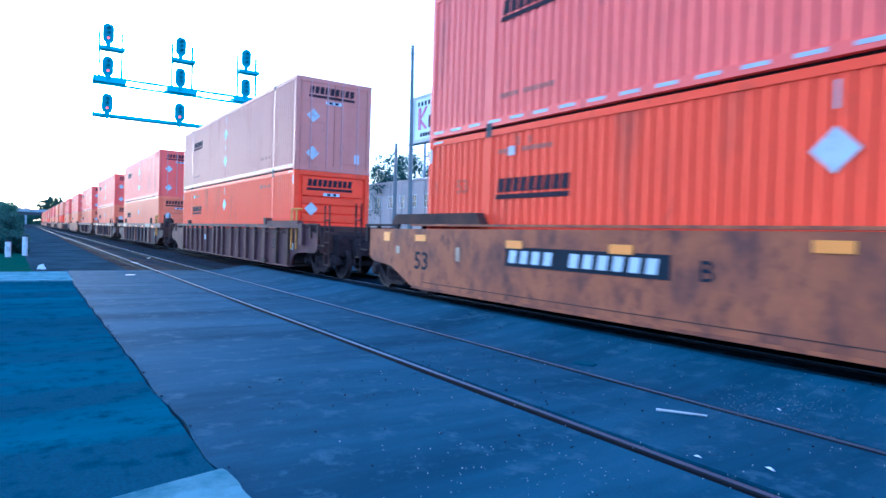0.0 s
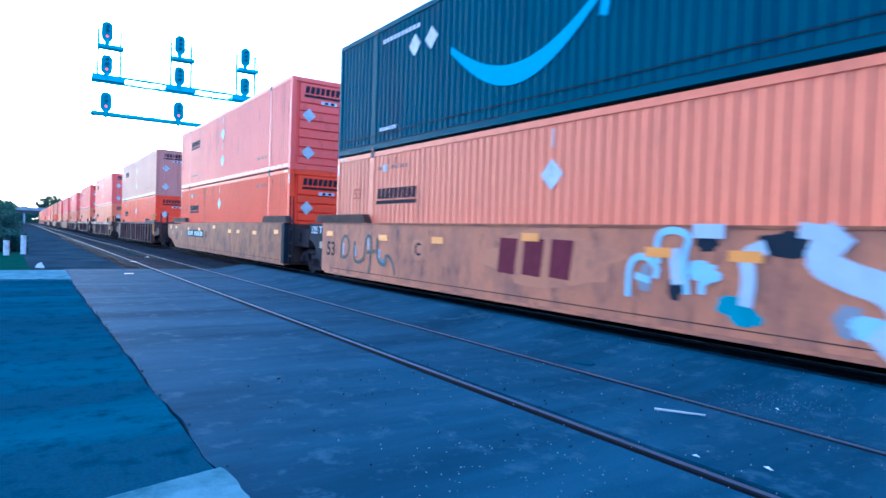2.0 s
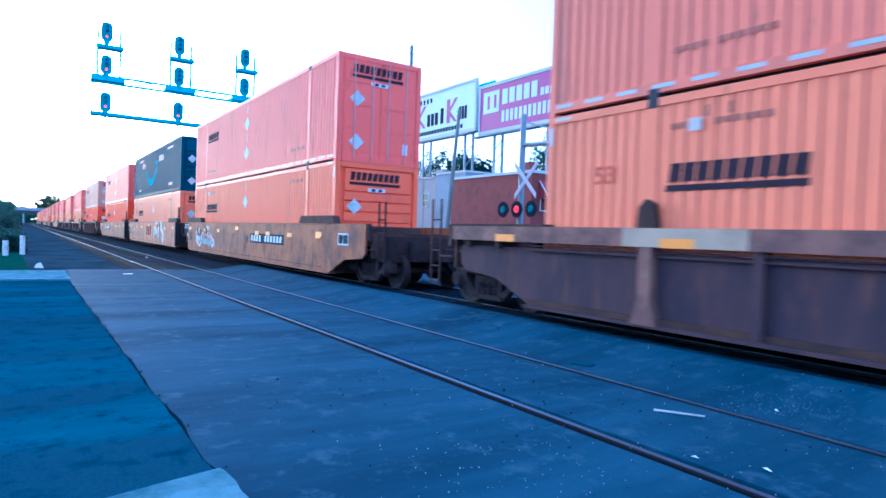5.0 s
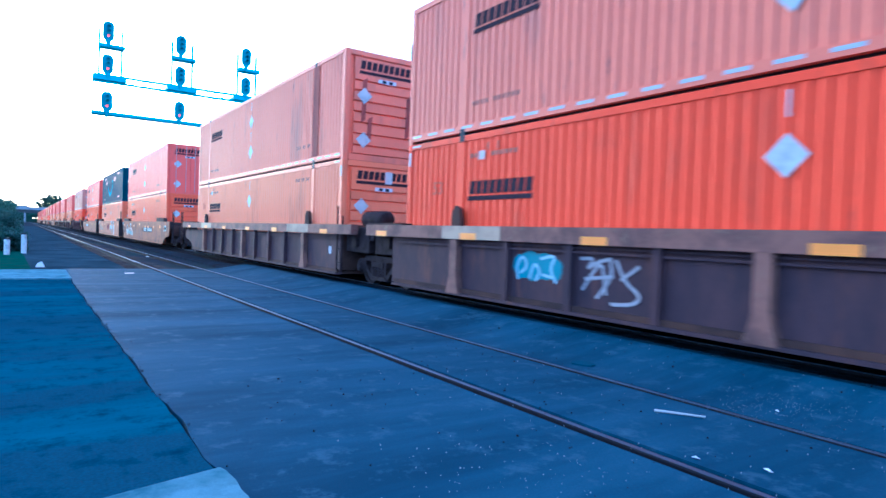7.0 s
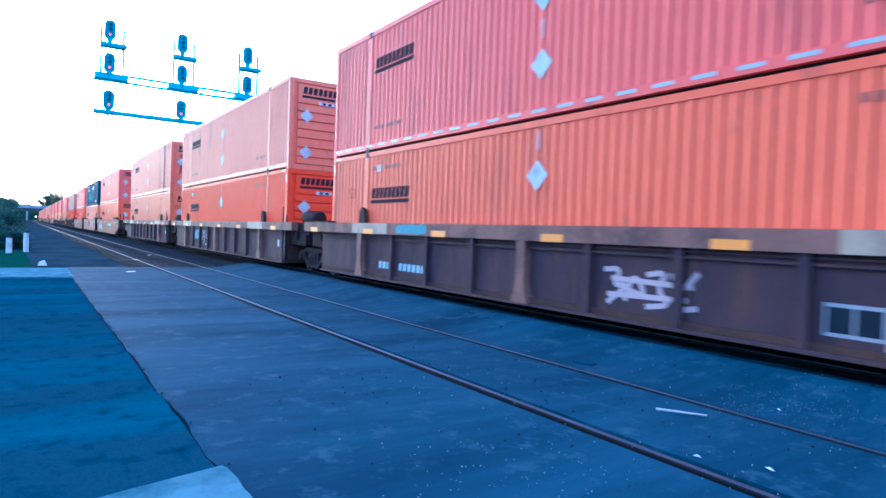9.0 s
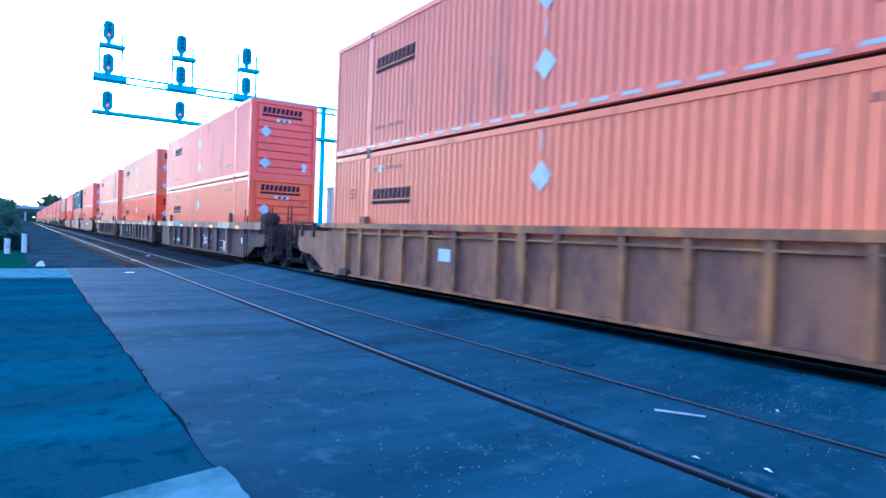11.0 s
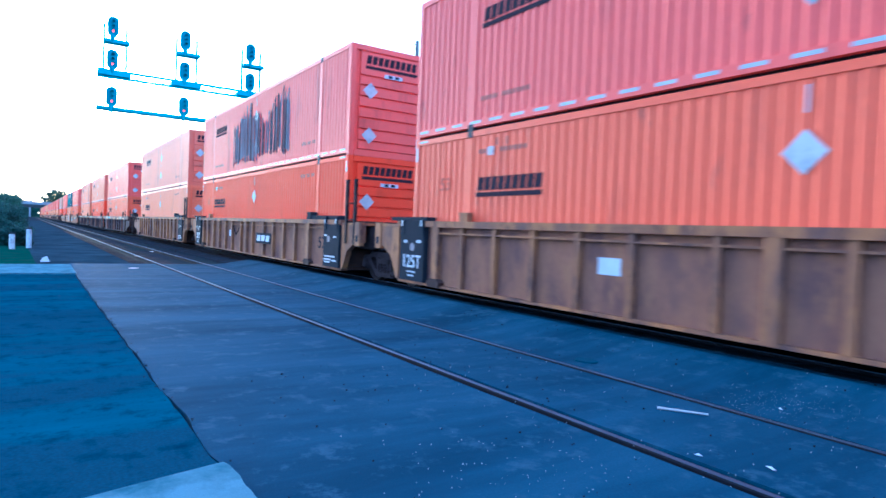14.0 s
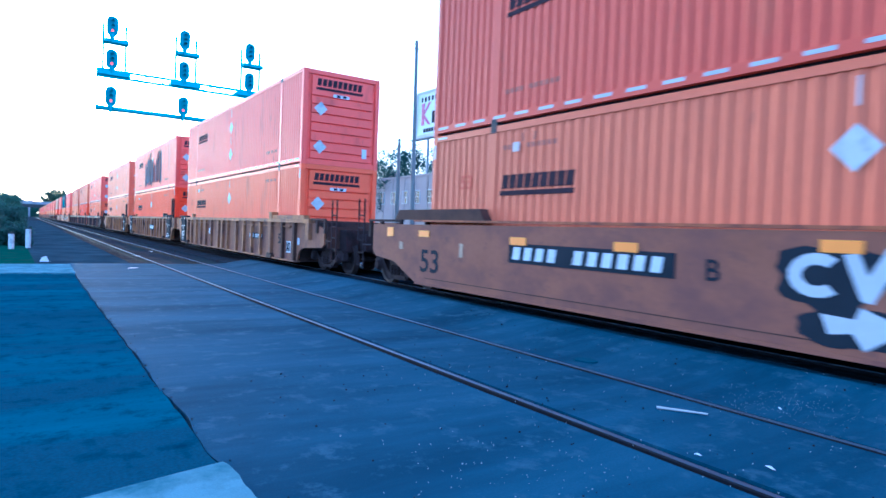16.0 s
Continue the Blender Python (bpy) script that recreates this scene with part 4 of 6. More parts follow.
def tan_parts(car, K, front, rear, detail, body=TAN_RIB):
    for s in (-1, 1):
        part("top_chord", lambda: Form().box(*sorted((s * 1.53, s * 1.34)), -HL - (1.35 if rear == "coupler" else 0.2), HL + 0.25, 1.372, 1.49), body, car, "flat top chord", key=(K, s))
        part("mid_lip", lambda: Form().box(*sorted((s * 1.50, s * 1.42)), -HL + 0.3, HL - 1.2, 1.24, 1.27), body, car, key=(K, s))
    ribs(car, "rib", [HL - 2.1 - 0.98 * i for i in range(5)] + [HL - 7.25, HL - 8.7, HL - 9.95, HL - 10.95, HL - 11.95, HL - 12.95], lambda: Form().box(-1.51, -1.41, -0.055, 0.055, 0.24, 1.372), body, "tr", "vertical stiffener")
    ribs(car, "heavy_post", [HL - 1.25, HL - 7.92, -HL + 2.1], lambda: Form().box(-1.525, -1.40, -0.11, 0.11, 0.2, 1.372, 0.02), body, "tp", "heavy post")
    if rear == "coupler":
        ribs(car, "rib", [-HL + 0.95, -HL - 0.1], lambda: Form().box(-1.515, -1.40, -0.07, 0.07, 0.24, 1.372), RUSTY, "te", "dark vertical stiffener")
        part("hood_post", lambda: Form().box(-1.53, -1.38, -HL - 1.36, -HL - 1.08, 0.9, 1.371, 0.02), body, car, "end post", key=(K, 11))
        part("paper_label", lambda: Form().box(-1.43, -1.422, -HL - 0.42, -HL - 0.26, 0.72, 0.92), WHITE_PAINT, car, "white paper label", key=(K, 11))
    if not detail:
        return
    def hood(e):
        F = Form()
        F.prism([(e * (HL + 0.2), 1.36), (e * (HL + 1.30), 1.36), (e * (HL + 1.30), 0.95), (e * (HL + 0.9), 0.90), (e * (HL + 0.55), 0.72), (e * (HL + 0.3), 0.26), (e * (HL + 0.2), 0.24)], 0, -1.5, -1.36)
        return F
    for e, kind in ((1, front), (-1, rear)):
        if kind == "joint":
            part("end_hood", lambda: hood(e), body, car, "side plate arched over the truck", key=(K, e))
            post = part("hood_post", lambda: Form().box(-1.53, -1.38, *sorted((e * (HL + 1.0), e * (HL + 1.28))), 0.86, 1.44, 0.02), body, car, "end post with a square hole", key=(K, e))
            part("post_hole", lambda: Form().box(-1.534, -1.53, *sorted((e * (HL + 1.08), e * (HL + 1.20))), 0.96, 1.12), BLACK_PAINT, post, "dark square hole", key=(K, e))
            part("hood_top", lambda: Form().box(-1.5, -0.4, *sorted((e * (HL + 0.2), e * (HL + 1.32))), 1.365, 1.42), body, car, key=(K, e))
    if front == "joint":
        part("black_panel", lambda: Form().box(-1.545, -1.40, HL - 0.88, HL + 0.06, 0.25, 1.49), BLACK_PAINT, car, "black stencil panel", key=(K, 1))
        lettering("stencil", "125T", 0.27, WHITE_PAINT, car, -1.548, HL - 0.42, 0.64, "white stencil number", 0.68)
        part("black_clamp", lambda: Form().box(-1.55, -1.33, HL - 0.98, HL + 0.5, 1.495, 1.57).box(-1.56, -1.50, HL - 0.86, HL - 0.70, 1.2, 1.53).box(-1.56, -1.50, HL - 0.1, HL + 0.06, 1.2, 1.53), BLACK_PAINT, car, "black clamp bar on the chord", key=(K, 7))
        for dy in (0.78, 0.02):
            part("clamp_tag", lambda: Form().box(-1.566, -1.56, -0.03, 0.03, 1.38, 1.50), PLACARD, car, "pale clamp tag", pose(0, HL - dy, 0), key="ct")
        tagged(part("stencil_line", lambda: glyph_bars(glyph_bars(glyph_bars(glyph_bars(Form(), HL - 0.24, HL - 0.58, 0.42, 0.455, -1.546, 7, 0.3), HL - 0.28, HL - 0.54, 0.34, 0.375, -1.546, 5, 0.3), HL - 0.08, HL - 0.24, 1.03, 1.09, -1.546, 2, 0.2), HL - 0.6, HL - 0.78, 1.04, 1.10, -1.546, 2, 0.2), WHITE_PAINT, car, "small white stencil lines", key=K), kind="stuff")
        part("roundel", lambda: Form().lathe([(-1.549, 0.0001), (-1.549, 0.085), (-1.545, 0.085)], 14, (0, HL - 0.44, 0.95)), STAMP_GREY, car, "worn grey round emblem", key=(K, 8))
    ribs(car, "post_foot", [HL - 1.25, -HL + 2.1], lambda: Form().prism([(-0.2, 0.19), (0.2, 0.19), (0.24, 0.30), (0.12, 0.36), (-0.12, 0.36), (-0.24, 0.30)], 0, -1.54, -1.40), RUSTY, "pf", "rusty flared post foot")
    if rear == "joint":
        part("black_panel", lambda: Form().box(-1.545, -1.40, -HL - 0.14, -HL + 0.86, 0.25, 1.36).box(-1.56, -1.50, -HL + 0.68, -HL + 0.82, 1.2, 1.57).box(-1.56, -1.50, -HL - 0.04, -HL + 0.12, 1.2, 1.57), BLACK_PAINT, car, "black stencil panel", key=(K, 2))
        for dy in (0.75, 0.05):
            part("clamp_tag", lambda: Form().box(-1.566, -1.56, -0.03, 0.03, 1.38, 1.50), PLACARD, car, "pale clamp tag", pose(0, -HL + dy, 0), key="ct")
        part("roundel", lambda: Form().lathe([(-1.549, 0.0001), (-1.549, 0.09), (-1.545, 0.09)], 14, (0, -HL + 0.52, 0.98)), STAMP_GREY, car, "pale round emblem", key=K)
        def lines():
            F = Form()
            for k, (a, b, z) in enumerate(((0.75, 0.1, 0.5), (0.8, 0.35, 0.42), (0.3, 0.0, 0.40), (0.75, 0.4, 0.35), (0.8, 0.62, 1.05), (0.2, 0.05, 1.02))):
                F.box(-1.549, -1.545, -HL + b, -HL + a, z, z + 0.04)
            return F
        tagged(part("stencil_line", lines, WHITE_PAINT, car, "small white stencil lines", key=(K, 3)), kind="stuff")
        part("end_ladder", lambda: Form().box(-1.53, -1.47, -HL - 0.53, -HL - 0.43, 0.9, 2.5).box(-1.53, -1.47, -HL - 1.0, -HL - 0.9, 0.9, 2.5).tube((-1.5, -HL - 0.5, 1.5), (-1.5, -HL - 0.95, 1.5), 0.018).tube((-1.5, -HL - 0.5, 1.9), (-1.5, -HL - 0.95, 1.9), 0.018), TRUCK_STEEL, car, "dark upright ladder rails", key=K)
    lettering("unit_mark", "53", 0.32, BLACK_PAINT, car, -1.424, -HL + 1.25, 0.84, "black stencil number", 0.46)
    part("paper_label", lambda: Form().box(-1.43, -1.422, HL - 5.8, HL - 5.4, 0.78, 1.02), WHITE_PAINT, car, "white paper label", key=K)
    part("guide_beam", lambda: Form().box(-1.5, -1.32, -HL - 0.9 if rear == "coupler" else -HL + 0.0, -HL + 2.1, 1.495, 1.60).box(-1.53, -1.32, -HL + 1.9, -HL + 2.15, 1.495, 1.70), body if rear == "coupler" else BLACK_PAINT, car, "raised locating beam", key=(K, 4))
    part("stacking_lug", lambda: Form().box(-1.45, -1.33, HL - 2.2, HL - 1.95, 1.495, 1.66), body, car, key=(K, 5))


PURPLE = material("dull_purple_car_paint", (0.13, 0.058, 0.052), 0.7, vary=0.25, scale=1.5, fine=14, bump=0.06, dirt=(0.07, 0.036, 0.036), dirt_amount=0.5, dirt_scale=1.6, streak=0.5, spec=0.1, grime=(0.17, 0.075, 0.055), grime_amount=0.3, grime_scale=4.0, grime_shape=(1, 1, 0.3))
GRAB_YELLOW = material("yellow_grab_rail", (0.75, 0.30, 0.02), 0.5, vary=0.15)
# unit by unit: middle, car style, ends, upper paint, lower paint, upper end, lower end
SMOOTH = "tan weathered smooth-sided well car carrying two containers"
BROWNL = "purple-brown ribbed well car with yellow reflectors on its chord"
TANL = "dirty yellow-tan ribbed well car carrying two containers"
UNITS = [
    (-186.6, "smooth", "coupler", "joint", DULL_RED, DULL_ORANGE, "nose", "nose"),
    (-163.03, "tan", "joint", "coupler", RED_ORANGE, MID_ORANGE, "nose", "nose"),
    (-143.5, "tan", "joint", "joint", RED_ORANGE, ORANGE, "nose", "nose"),
    (-123.85, "tan", "coupler", "joint", PINK_ORANGE, FADED_ORANGE, "nose", "nose"),
    (-100.1, "brown", "joint", "coupler", RED_ORANGE, MID_ORANGE, "nose", "nose"),
    (-80.4, "brown", "joint", "joint", PINK_ORANGE, ORANGE, "nose", "nose"),
    (-60.9, "brown", "coupler", "joint", PINK_ORANGE, FADED_ORANGE, "nose", "nose"),
    (-36.7, "smooth", "joint", "coupler", RED_ORANGE, MID_ORANGE, "doors", "nose"),
    (-16.95, "smooth", "joint", "joint", BLUE, FADED_ORANGE, "nose", "nose"),
    (2.75, "smooth", "coupler", "joint", RED_ORANGE, ORANGE, "nose", "nose"),
    (26.6, "tan", "coupler", "coupler", GREY_PINK, ORANGE, "doors", "nose"),
    (50.1, "brown", "coupler", "coupler", RED_ORANGE, FADED_ORANGE, "doors", "nose"),
    (73.2, "brown", "coupler", "coupler", RED_ORANGE, FADED_ORANGE, "nose", "nose"),
]
NAMES = {"orange_paint": "bright orange", "faded_orange_paint": "faded orange", "worn_orange_paint": "worn orange", "dull_orange_paint": "dull orange", "dull_red_paint": "dull red-orange", "red_orange_paint": "red-orange", "bleached_orange_paint": "bleached pinkish orange", "greyed_pink_paint": "greyed pink", "dark_blue_paint": "dark blue"}
CARS, UPPER, LOWER = {}, {}, {}
for y, style, fr, re_, up, lo, ue, le in UNITS:
    d = 2 if y < 40 else 1
    CARS[y] = well_car(y, style, fr, re_, y < 40, d, {"smooth": SMOOTH, "brown": BROWNL, "tan": TANL if y < 20 else "dull purple-brown closely ribbed well car with yellow end rails"}[style], PURPLE if y > 20 and style == "tan" else TAN_LIGHT if y == -16.95 else TAN_DUSTY if y == -186.6 else None)
    LOWER[y] = container(y, 0.468, lo, le, label=f"{NAMES[lo.name]} corrugated container in the well", detail=d, shift={2.75: 0.33, -186.6: 0.22}.get(y, 0.0))
    UPPER[y] = container(y, 3.369, up, ue, label=f"{NAMES[up.name]} corrugated container stacked on another", detail=d, brand="bars" if up is not BLUE else "none")
for y in (-123.85, -60.9, -16.95):
    part("end_sticker", lambda: Form().box(-0.02, 0.2, -HL + 0.001, -HL + 0.005, 2.33, 2.66), PLACARD, LOWER[y], "pale sticker over the lettering", key="es")
for y in (26.6, 50.1):
    for dy in (0.35, 0.75):
        part("grab_rail", Form().tube((-1.47, -HL - dy, 0.75), (-1.47, -HL - dy, 1.95), 0.03).tube((-1.47, -HL - dy, 1.95), (-1.3, -HL - dy, 1.95), 0.03), GRAB_YELLOW, CARS[y], "yellow end grab rail")
far = random.Random(4)
for i in range(12):
    y = 97.0 + i * 23.6
    CARS[y] = well_car(y, far.choice(("brown", "smooth")), "coupler", "coupler", False, 0, "dark well car far down the train")
    lo, up = far.choice((FADED_ORANGE, FADED_ORANGE, ORANGE)), far.choice((RED_ORANGE, PINK_ORANGE, FADED_ORANGE))
    container(y, 0.468, lo, "nose", label=f"{NAMES[lo.name]} container far down the train", detail=1 if i < 3 else 0)
    container(y, 3.369, up, "nose", label=f"{NAMES[up.name]} stacked container far down the train", detail=1 if i < 3 else 0)

# ---- markings on the train ----
PALE_BLUE = material("pale_blue_spray", (0.42, 0.58, 0.66), 0.55, vary=0.2, scale=4)
SPRAY_WHITE = material("white_spray", (0.54, 0.54, 0.56), 0.6, vary=0.15, scale=5)
SPRAY_TEAL = material("teal_spray", (0.06, 0.25, 0.29), 0.6, vary=0.3, scale=6)
SPRAY_GREY = material("grey_spray", (0.28, 0.26, 0.27), 0.6, vary=0.25, scale=5)
SPRAY_PINK = material("pinkish_spray", (0.55, 0.40, 0.38), 0.6, vary=0.2, scale=5)
STAMP_PALE = material("thin_pale_spray", (0.40, 0.36, 0.36), 0.7, vary=0.25, scale=6)
GRAFFITI_SLATE = material("slate_blue_spray", (0.16, 0.23, 0.27), 0.6, vary=0.3, scale=6)
MOSS = material("grey_green_spray", (0.15, 0.13, 0.10), 0.7, vary=0.3, scale=6, spec=0.1)
MAROON = material("maroon_paint", (0.16, 0.03, 0.04), 0.8, vary=0.3, scale=5, spec=0.05)
PATCH = material("repaint_patch", (0.58, 0.22, 0.095), 0.65, vary=0.15, scale=2, spec=0.15, dirt=(0.36, 0.14, 0.08), dirt_amount=0.4, dirt_scale=2.0)
STAIN = material("dark_stain", (0.23, 0.095, 0.058), 0.7, vary=0.3, scale=3)
GREY_PEEL = material("bare_weathered_metal", (0.17, 0.145, 0.155), 0.85, 0.0, vary=0.4, scale=5, fine=40, streak=0.15, dirt=(0.42, 0.10, 0.07), dirt_amount=0.35, dirt_scale=3, spec=0.05)
PALE_PEEL = material("pale_weathered_metal", (0.27, 0.25, 0.27), 0.85, 0.0, vary=0.4, scale=5, fine=40, streak=0.15, dirt=(0.12, 0.08, 0.08), dirt_amount=0.4, dirt_scale=3, spec=0.05)
DARK_PEEL = material("dark_weathered_metal", (0.085, 0.065, 0.07), 0.85, 0.0, vary=0.4, scale=5, fine=40, streak=0.15, dirt=(0.3, 0.09, 0.07), dirt_amount=0.35, dirt_scale=3, spec=0.05)


def number_sign(car, y0, y1, z0, z1, x=-1.504, first=4, second=6, panel=BLACK_PAINT, ink=WHITE_PAINT, slant=0.1):
    """A stencilled sign: a dark panel with bars for its characters."""
    sign = part("number_sign", Form().box(x - 0.004, x, y1, y0, z0, z1), panel, car, "dark stencil panel with pale character bars")
    n = first + 1 + second
    w, m = (y0 - y1) * 0.94 / n, (z1 - z0) * 0.18
    for i in range(n):
        if i == first:
            continue
        a = y0 - (y0 - y1) * 0.03 - i * w
        k = slant * (z1 - z0)
        part("character_bar", Form().prism([(a, z0 + m), (a - w * 0.62, z0 + m), (a - w * 0.62 - k, z1 - m), (a - k, z1 - m)], 0, x - 0.007, x - 0.004), ink, sign)
    return sign


def spray(car, name, seed, y0, y1, z0, z1, x, ink, outline, letters=4, label="sprayed graffiti lettering with a dark outline"):
    """Sprayed lettering: looping strokes over a ragged darker outline."""
    rng = random.Random(seed)
    base, top = Form(), Form()
    w = (y0 - y1) / letters
    for i in range(letters):
        c = y0 - (i + 0.5) * w
        pts = []
        for k in range(rng.randint(5, 7)):
            pts.append((c + rng.uniform(-0.46, 0.46) * w, z0 + (z1 - z0) * (0.12 + 0.76 * (k % 2 if rng.random() < 0.7 else rng.random())) + rng.uniform(-0.05, 0.05)))
        smooth = []
        for (a, b), (c2, d) in zip(pts, pts[1:]):
            for s in range(5):
                t = s / 5
                smooth.append((a + (c2 - a) * t, b + (d - b) * t + 0.05 * math.sin(math.pi * t)))
        if outline:
            base.ribbon(smooth, 0.17, x)
        top.ribbon(smooth, 0.095, x - 0.003)
    g = tagged(part(name, top, ink, car, label), kind="stuff")
    if outline:
        part("outline", base, outline, g, "ragged spray outline")
    return g


def strokes(car, y0, y1, z0, z1, x, ink, lines, width, label, bend=2):
    """Hand-drawn spray strokes; each line is a run of (along, up) pairs from 0 to 1 within the given field."""
    F = Form()
    for line in lines:
        pts = [(y0 + (y1 - y0) * u, z0 + (z1 - z0) * v) for u, v in line]
        for k in range(bend):
            soft = [pts[0]]
            for (a, b), (c, d) in zip(pts, pts[1:]):
                soft += [(a * 0.75 + c * 0.25, b * 0.75 + d * 0.25), (a * 0.25 + c * 0.75, b * 0.25 + d * 0.75)]
            pts = soft + [pts[-1]]
        F.ribbon(pts, width, x)
    return tagged(part("graffiti", F, ink, car, label), kind="stuff")


def blot(car, seed, y, z, ry, rz, x, ink, label):
    """A patch of paint with an uneven rim."""
    rng = random.Random(seed)
    ring = []
    for i in range(28):
        a = 2 * math.pi * i / 28
        r = 1 + 0.28 * noise.noise((math.cos(a) * 1.6 + seed, math.sin(a) * 1.6, 0.3)) + rng.uniform(-0.08, 0.08)
        ring.append((y + ry * r * math.cos(a), z + rz * r * math.sin(a)))
    return part("paint_patch", Form().prism(ring, 0, x - 0.002, x), ink, car, label)


SX = -1.501
u0, u1, u2, u4, u5, u7, u8, u9 = CARS[2.75], CARS[-16.95], CARS[-36.7], CARS[-80.4], CARS[-100.1], CARS[-143.5], CARS[-163.03], CARS[-186.6]
for u in (u0, u9):
    number_sign(u, HL - 2.8, HL - 6.0, 0.82, 1.14)
    lettering("unit_letter", "B", 0.26, BLACK_PAINT, u, SX - 0.004, HL - 6.5, 0.95, "black stencil letter")
number_sign(u2, -1.45, -4.85, 0.82, 1.14)
lettering("unit_letter", "A", 0.24, BLACK_PAINT, u2, SX - 0.004, -1.11, 0.92, "black stencil letter")
lettering("unit_letter", "C", 0.26, BLACK_PAINT, u1, SX - 0.007, 3.57, 0.97, "black stencil letter")
blot(u1, 3, 3.57, 0.97, 0.28, 0.24, SX - 0.003, PATCH, "lighter repainted patch")
for i in range(3):
    a = 1.0 - i * 0.62
    part("emblem_bar", Form().prism([(a, 0.70), (a - 0.42, 0.68), (a - 0.5, 1.27), (a - 0.05, 1.28)], 0, SX - 0.006, SX - 0.001), MAROON, u1, "maroon emblem bar")
blot(u1, 8, -0.2, 0.97, 1.5, 0.42, SX, PATCH, "lighter repainted patch")
strokes(u1, 7.25, 4.5, 0.36, 1.28, SX - 0.002, MOSS, [[(0.0, 0.3), (0.0, 0.75), (0.10, 0.95), (0.18, 0.7), (0.14, 0.35), (0.04, 0.3)], [(0.28, 0.75), (0.26, 0.3), (0.36, 0.2), (0.46, 0.35)], [(0.46, 0.3), (0.50, 0.95), (0.60, 0.9), (0.58, 0.25), (0.56, 0.0)], [(0.52, 0.5), (0.66, 0.55)], [(0.70, 0.85), (0.70, 0.3), (0.86, 0.2), (0.84, 0.5), (0.95, 0.4), (1.0, 0.05)]], 0.075, "faint grey-green sprayed outlines")
strokes(u1, 7.2, 4.5, 0.36, 1.28, SX - 0.006, PALE_BLUE, [[(0.03, 0.4), (0.04, 0.7)], [(0.30, 0.4), (0.29, 0.65)], [(0.54, 0.6), (0.53, 0.85)], [(0.74, 0.4), (0.74, 0.6)]], 0.05, "pale sprayed highlights")
blot(u1, 171, 5.05, 0.62, 0.14, 0.09, SX - 0.004, GRAFFITI_SLATE, "slate sprayed blotch")
G = (-1.75, -5.0, 0.36, 1.46)
for k, (u, v, ru, rv) in enumerate(((0.08, 0.42, 0.10, 0.14), (0.34, 0.86, 0.14, 0.09), (0.62, 0.86, 0.30, 0.11), (0.82, 0.20, 0.14, 0.14), (0.22, 0.33, 0.10, 0.12))):
    blot(u1, 30 + k, G[0] + (G[1] - G[0]) * u, G[2] + (G[3] - G[2]) * v, ru, rv * 1.2, SX - 0.001 - 0.0004 * k, SPRAY_GREY if k in (0, 3) else BLACK_PAINT, "dark ragged sprayed fill")
for k, (u, v) in enumerate(((0.45, 0.22), (0.50, 0.12), (0.88, 0.16), (0.33, 0.55))):
    blot(u1, 50 + k, G[0] + (G[1] - G[0]) * u, G[2] + (G[3] - G[2]) * v, 0.2, 0.12, SX - 0.003 - 0.0004 * k, SPRAY_TEAL if k < 2 else PALE_BLUE, "blue ragged sprayed fill")
strokes(u1, *G, SX - 0.005, PALE_BLUE, [[(0.0, 0.2), (0.0, 0.6), (0.07, 0.7), (0.14, 0.56), (0.13, 0.45)], [(0.14, 0.62), (0.13, 0.93), (0.2, 1.0), (0.28, 0.93), (0.25, 0.7), (0.27, 0.3)], [(0.28, 0.55), (0.42, 0.52), (0.33, 0.44), (0.33, 0.32)], [(0.10, 0.40), (0.04, 0.44)]], 0.09, "pale blue sprayed outlines")
strokes(u1, *G, SX - 0.009, SPRAY_WHITE, [[(0.21, 0.74), (0.23, 0.42)], [(0.55, 0.82), (0.49, 0.74), (0.51, 0.52), (0.50, 0.26)], [(0.30, 0.98), (0.40, 0.98)], [(0.68, 1.0), (0.78, 0.96)]], 0.17, "white sprayed bars")
strokes(u1, *G, SX - 0.013, SPRAY_WHITE, [[(0.78, 0.95), (0.72, 0.74), (0.80, 0.60), (0.93, 0.50), (0.99, 0.25), (0.92, 0.02)]], 0.30, "broad white sprayed stroke")
H = (6.75, 3.35, 0.42, 1.32)
for k in range(9):
    blot(u2, 80 + k, H[0] + (H[1] - H[0]) * (0.08 + 0.105 * k), H[2] + (H[3] - H[2]) * (0.34 - 0.02 * k + 0.06 * (k % 2)), 0.32, 0.13, SX - 0.001 - 0.0004 * k, (GRAFFITI_SLATE, SPRAY_GREY, GRAFFITI_SLATE)[k % 3], "blue-grey ragged sprayed fill")
strokes(u2, *H, SX - 0.006, SPRAY_PINK, [[(0.0, 0.45), (0.04, 0.85), (0.18, 0.78), (0.12, 0.45), (0.2, 0.35)], [(0.02, 0.28), (0.15, 0.12), (0.22, 0.05), (0.30, 0.2)], [(0.55, 0.6), (0.53, 0.95), (0.64, 1.0), (0.62, 0.62), (0.68, 0.5)], [(0.76, 0.45), (0.78, 0.65), (0.84, 0.45), (0.98, 0.35), (0.92, 0.12), (0.85, 0.1)], [(0.30, 0.5), (0.36, 0.7), (0.45, 0.55)]], 0.13, "pinkish white sprayed outlines")
strokes(u2, *H, SX - 0.011, SPRAY_WHITE, [[(0.03, 0.42), (0.10, 0.52), (0.13, 0.36), (0.06, 0.34)], [(0.17, 0.9), (0.21, 0.68)], [(0.61, 0.95), (0.70, 0.97), (0.72, 0.6)], [(0.32, 0.38), (0.33, 0.62)]], 0.10, "white sprayed strokes")
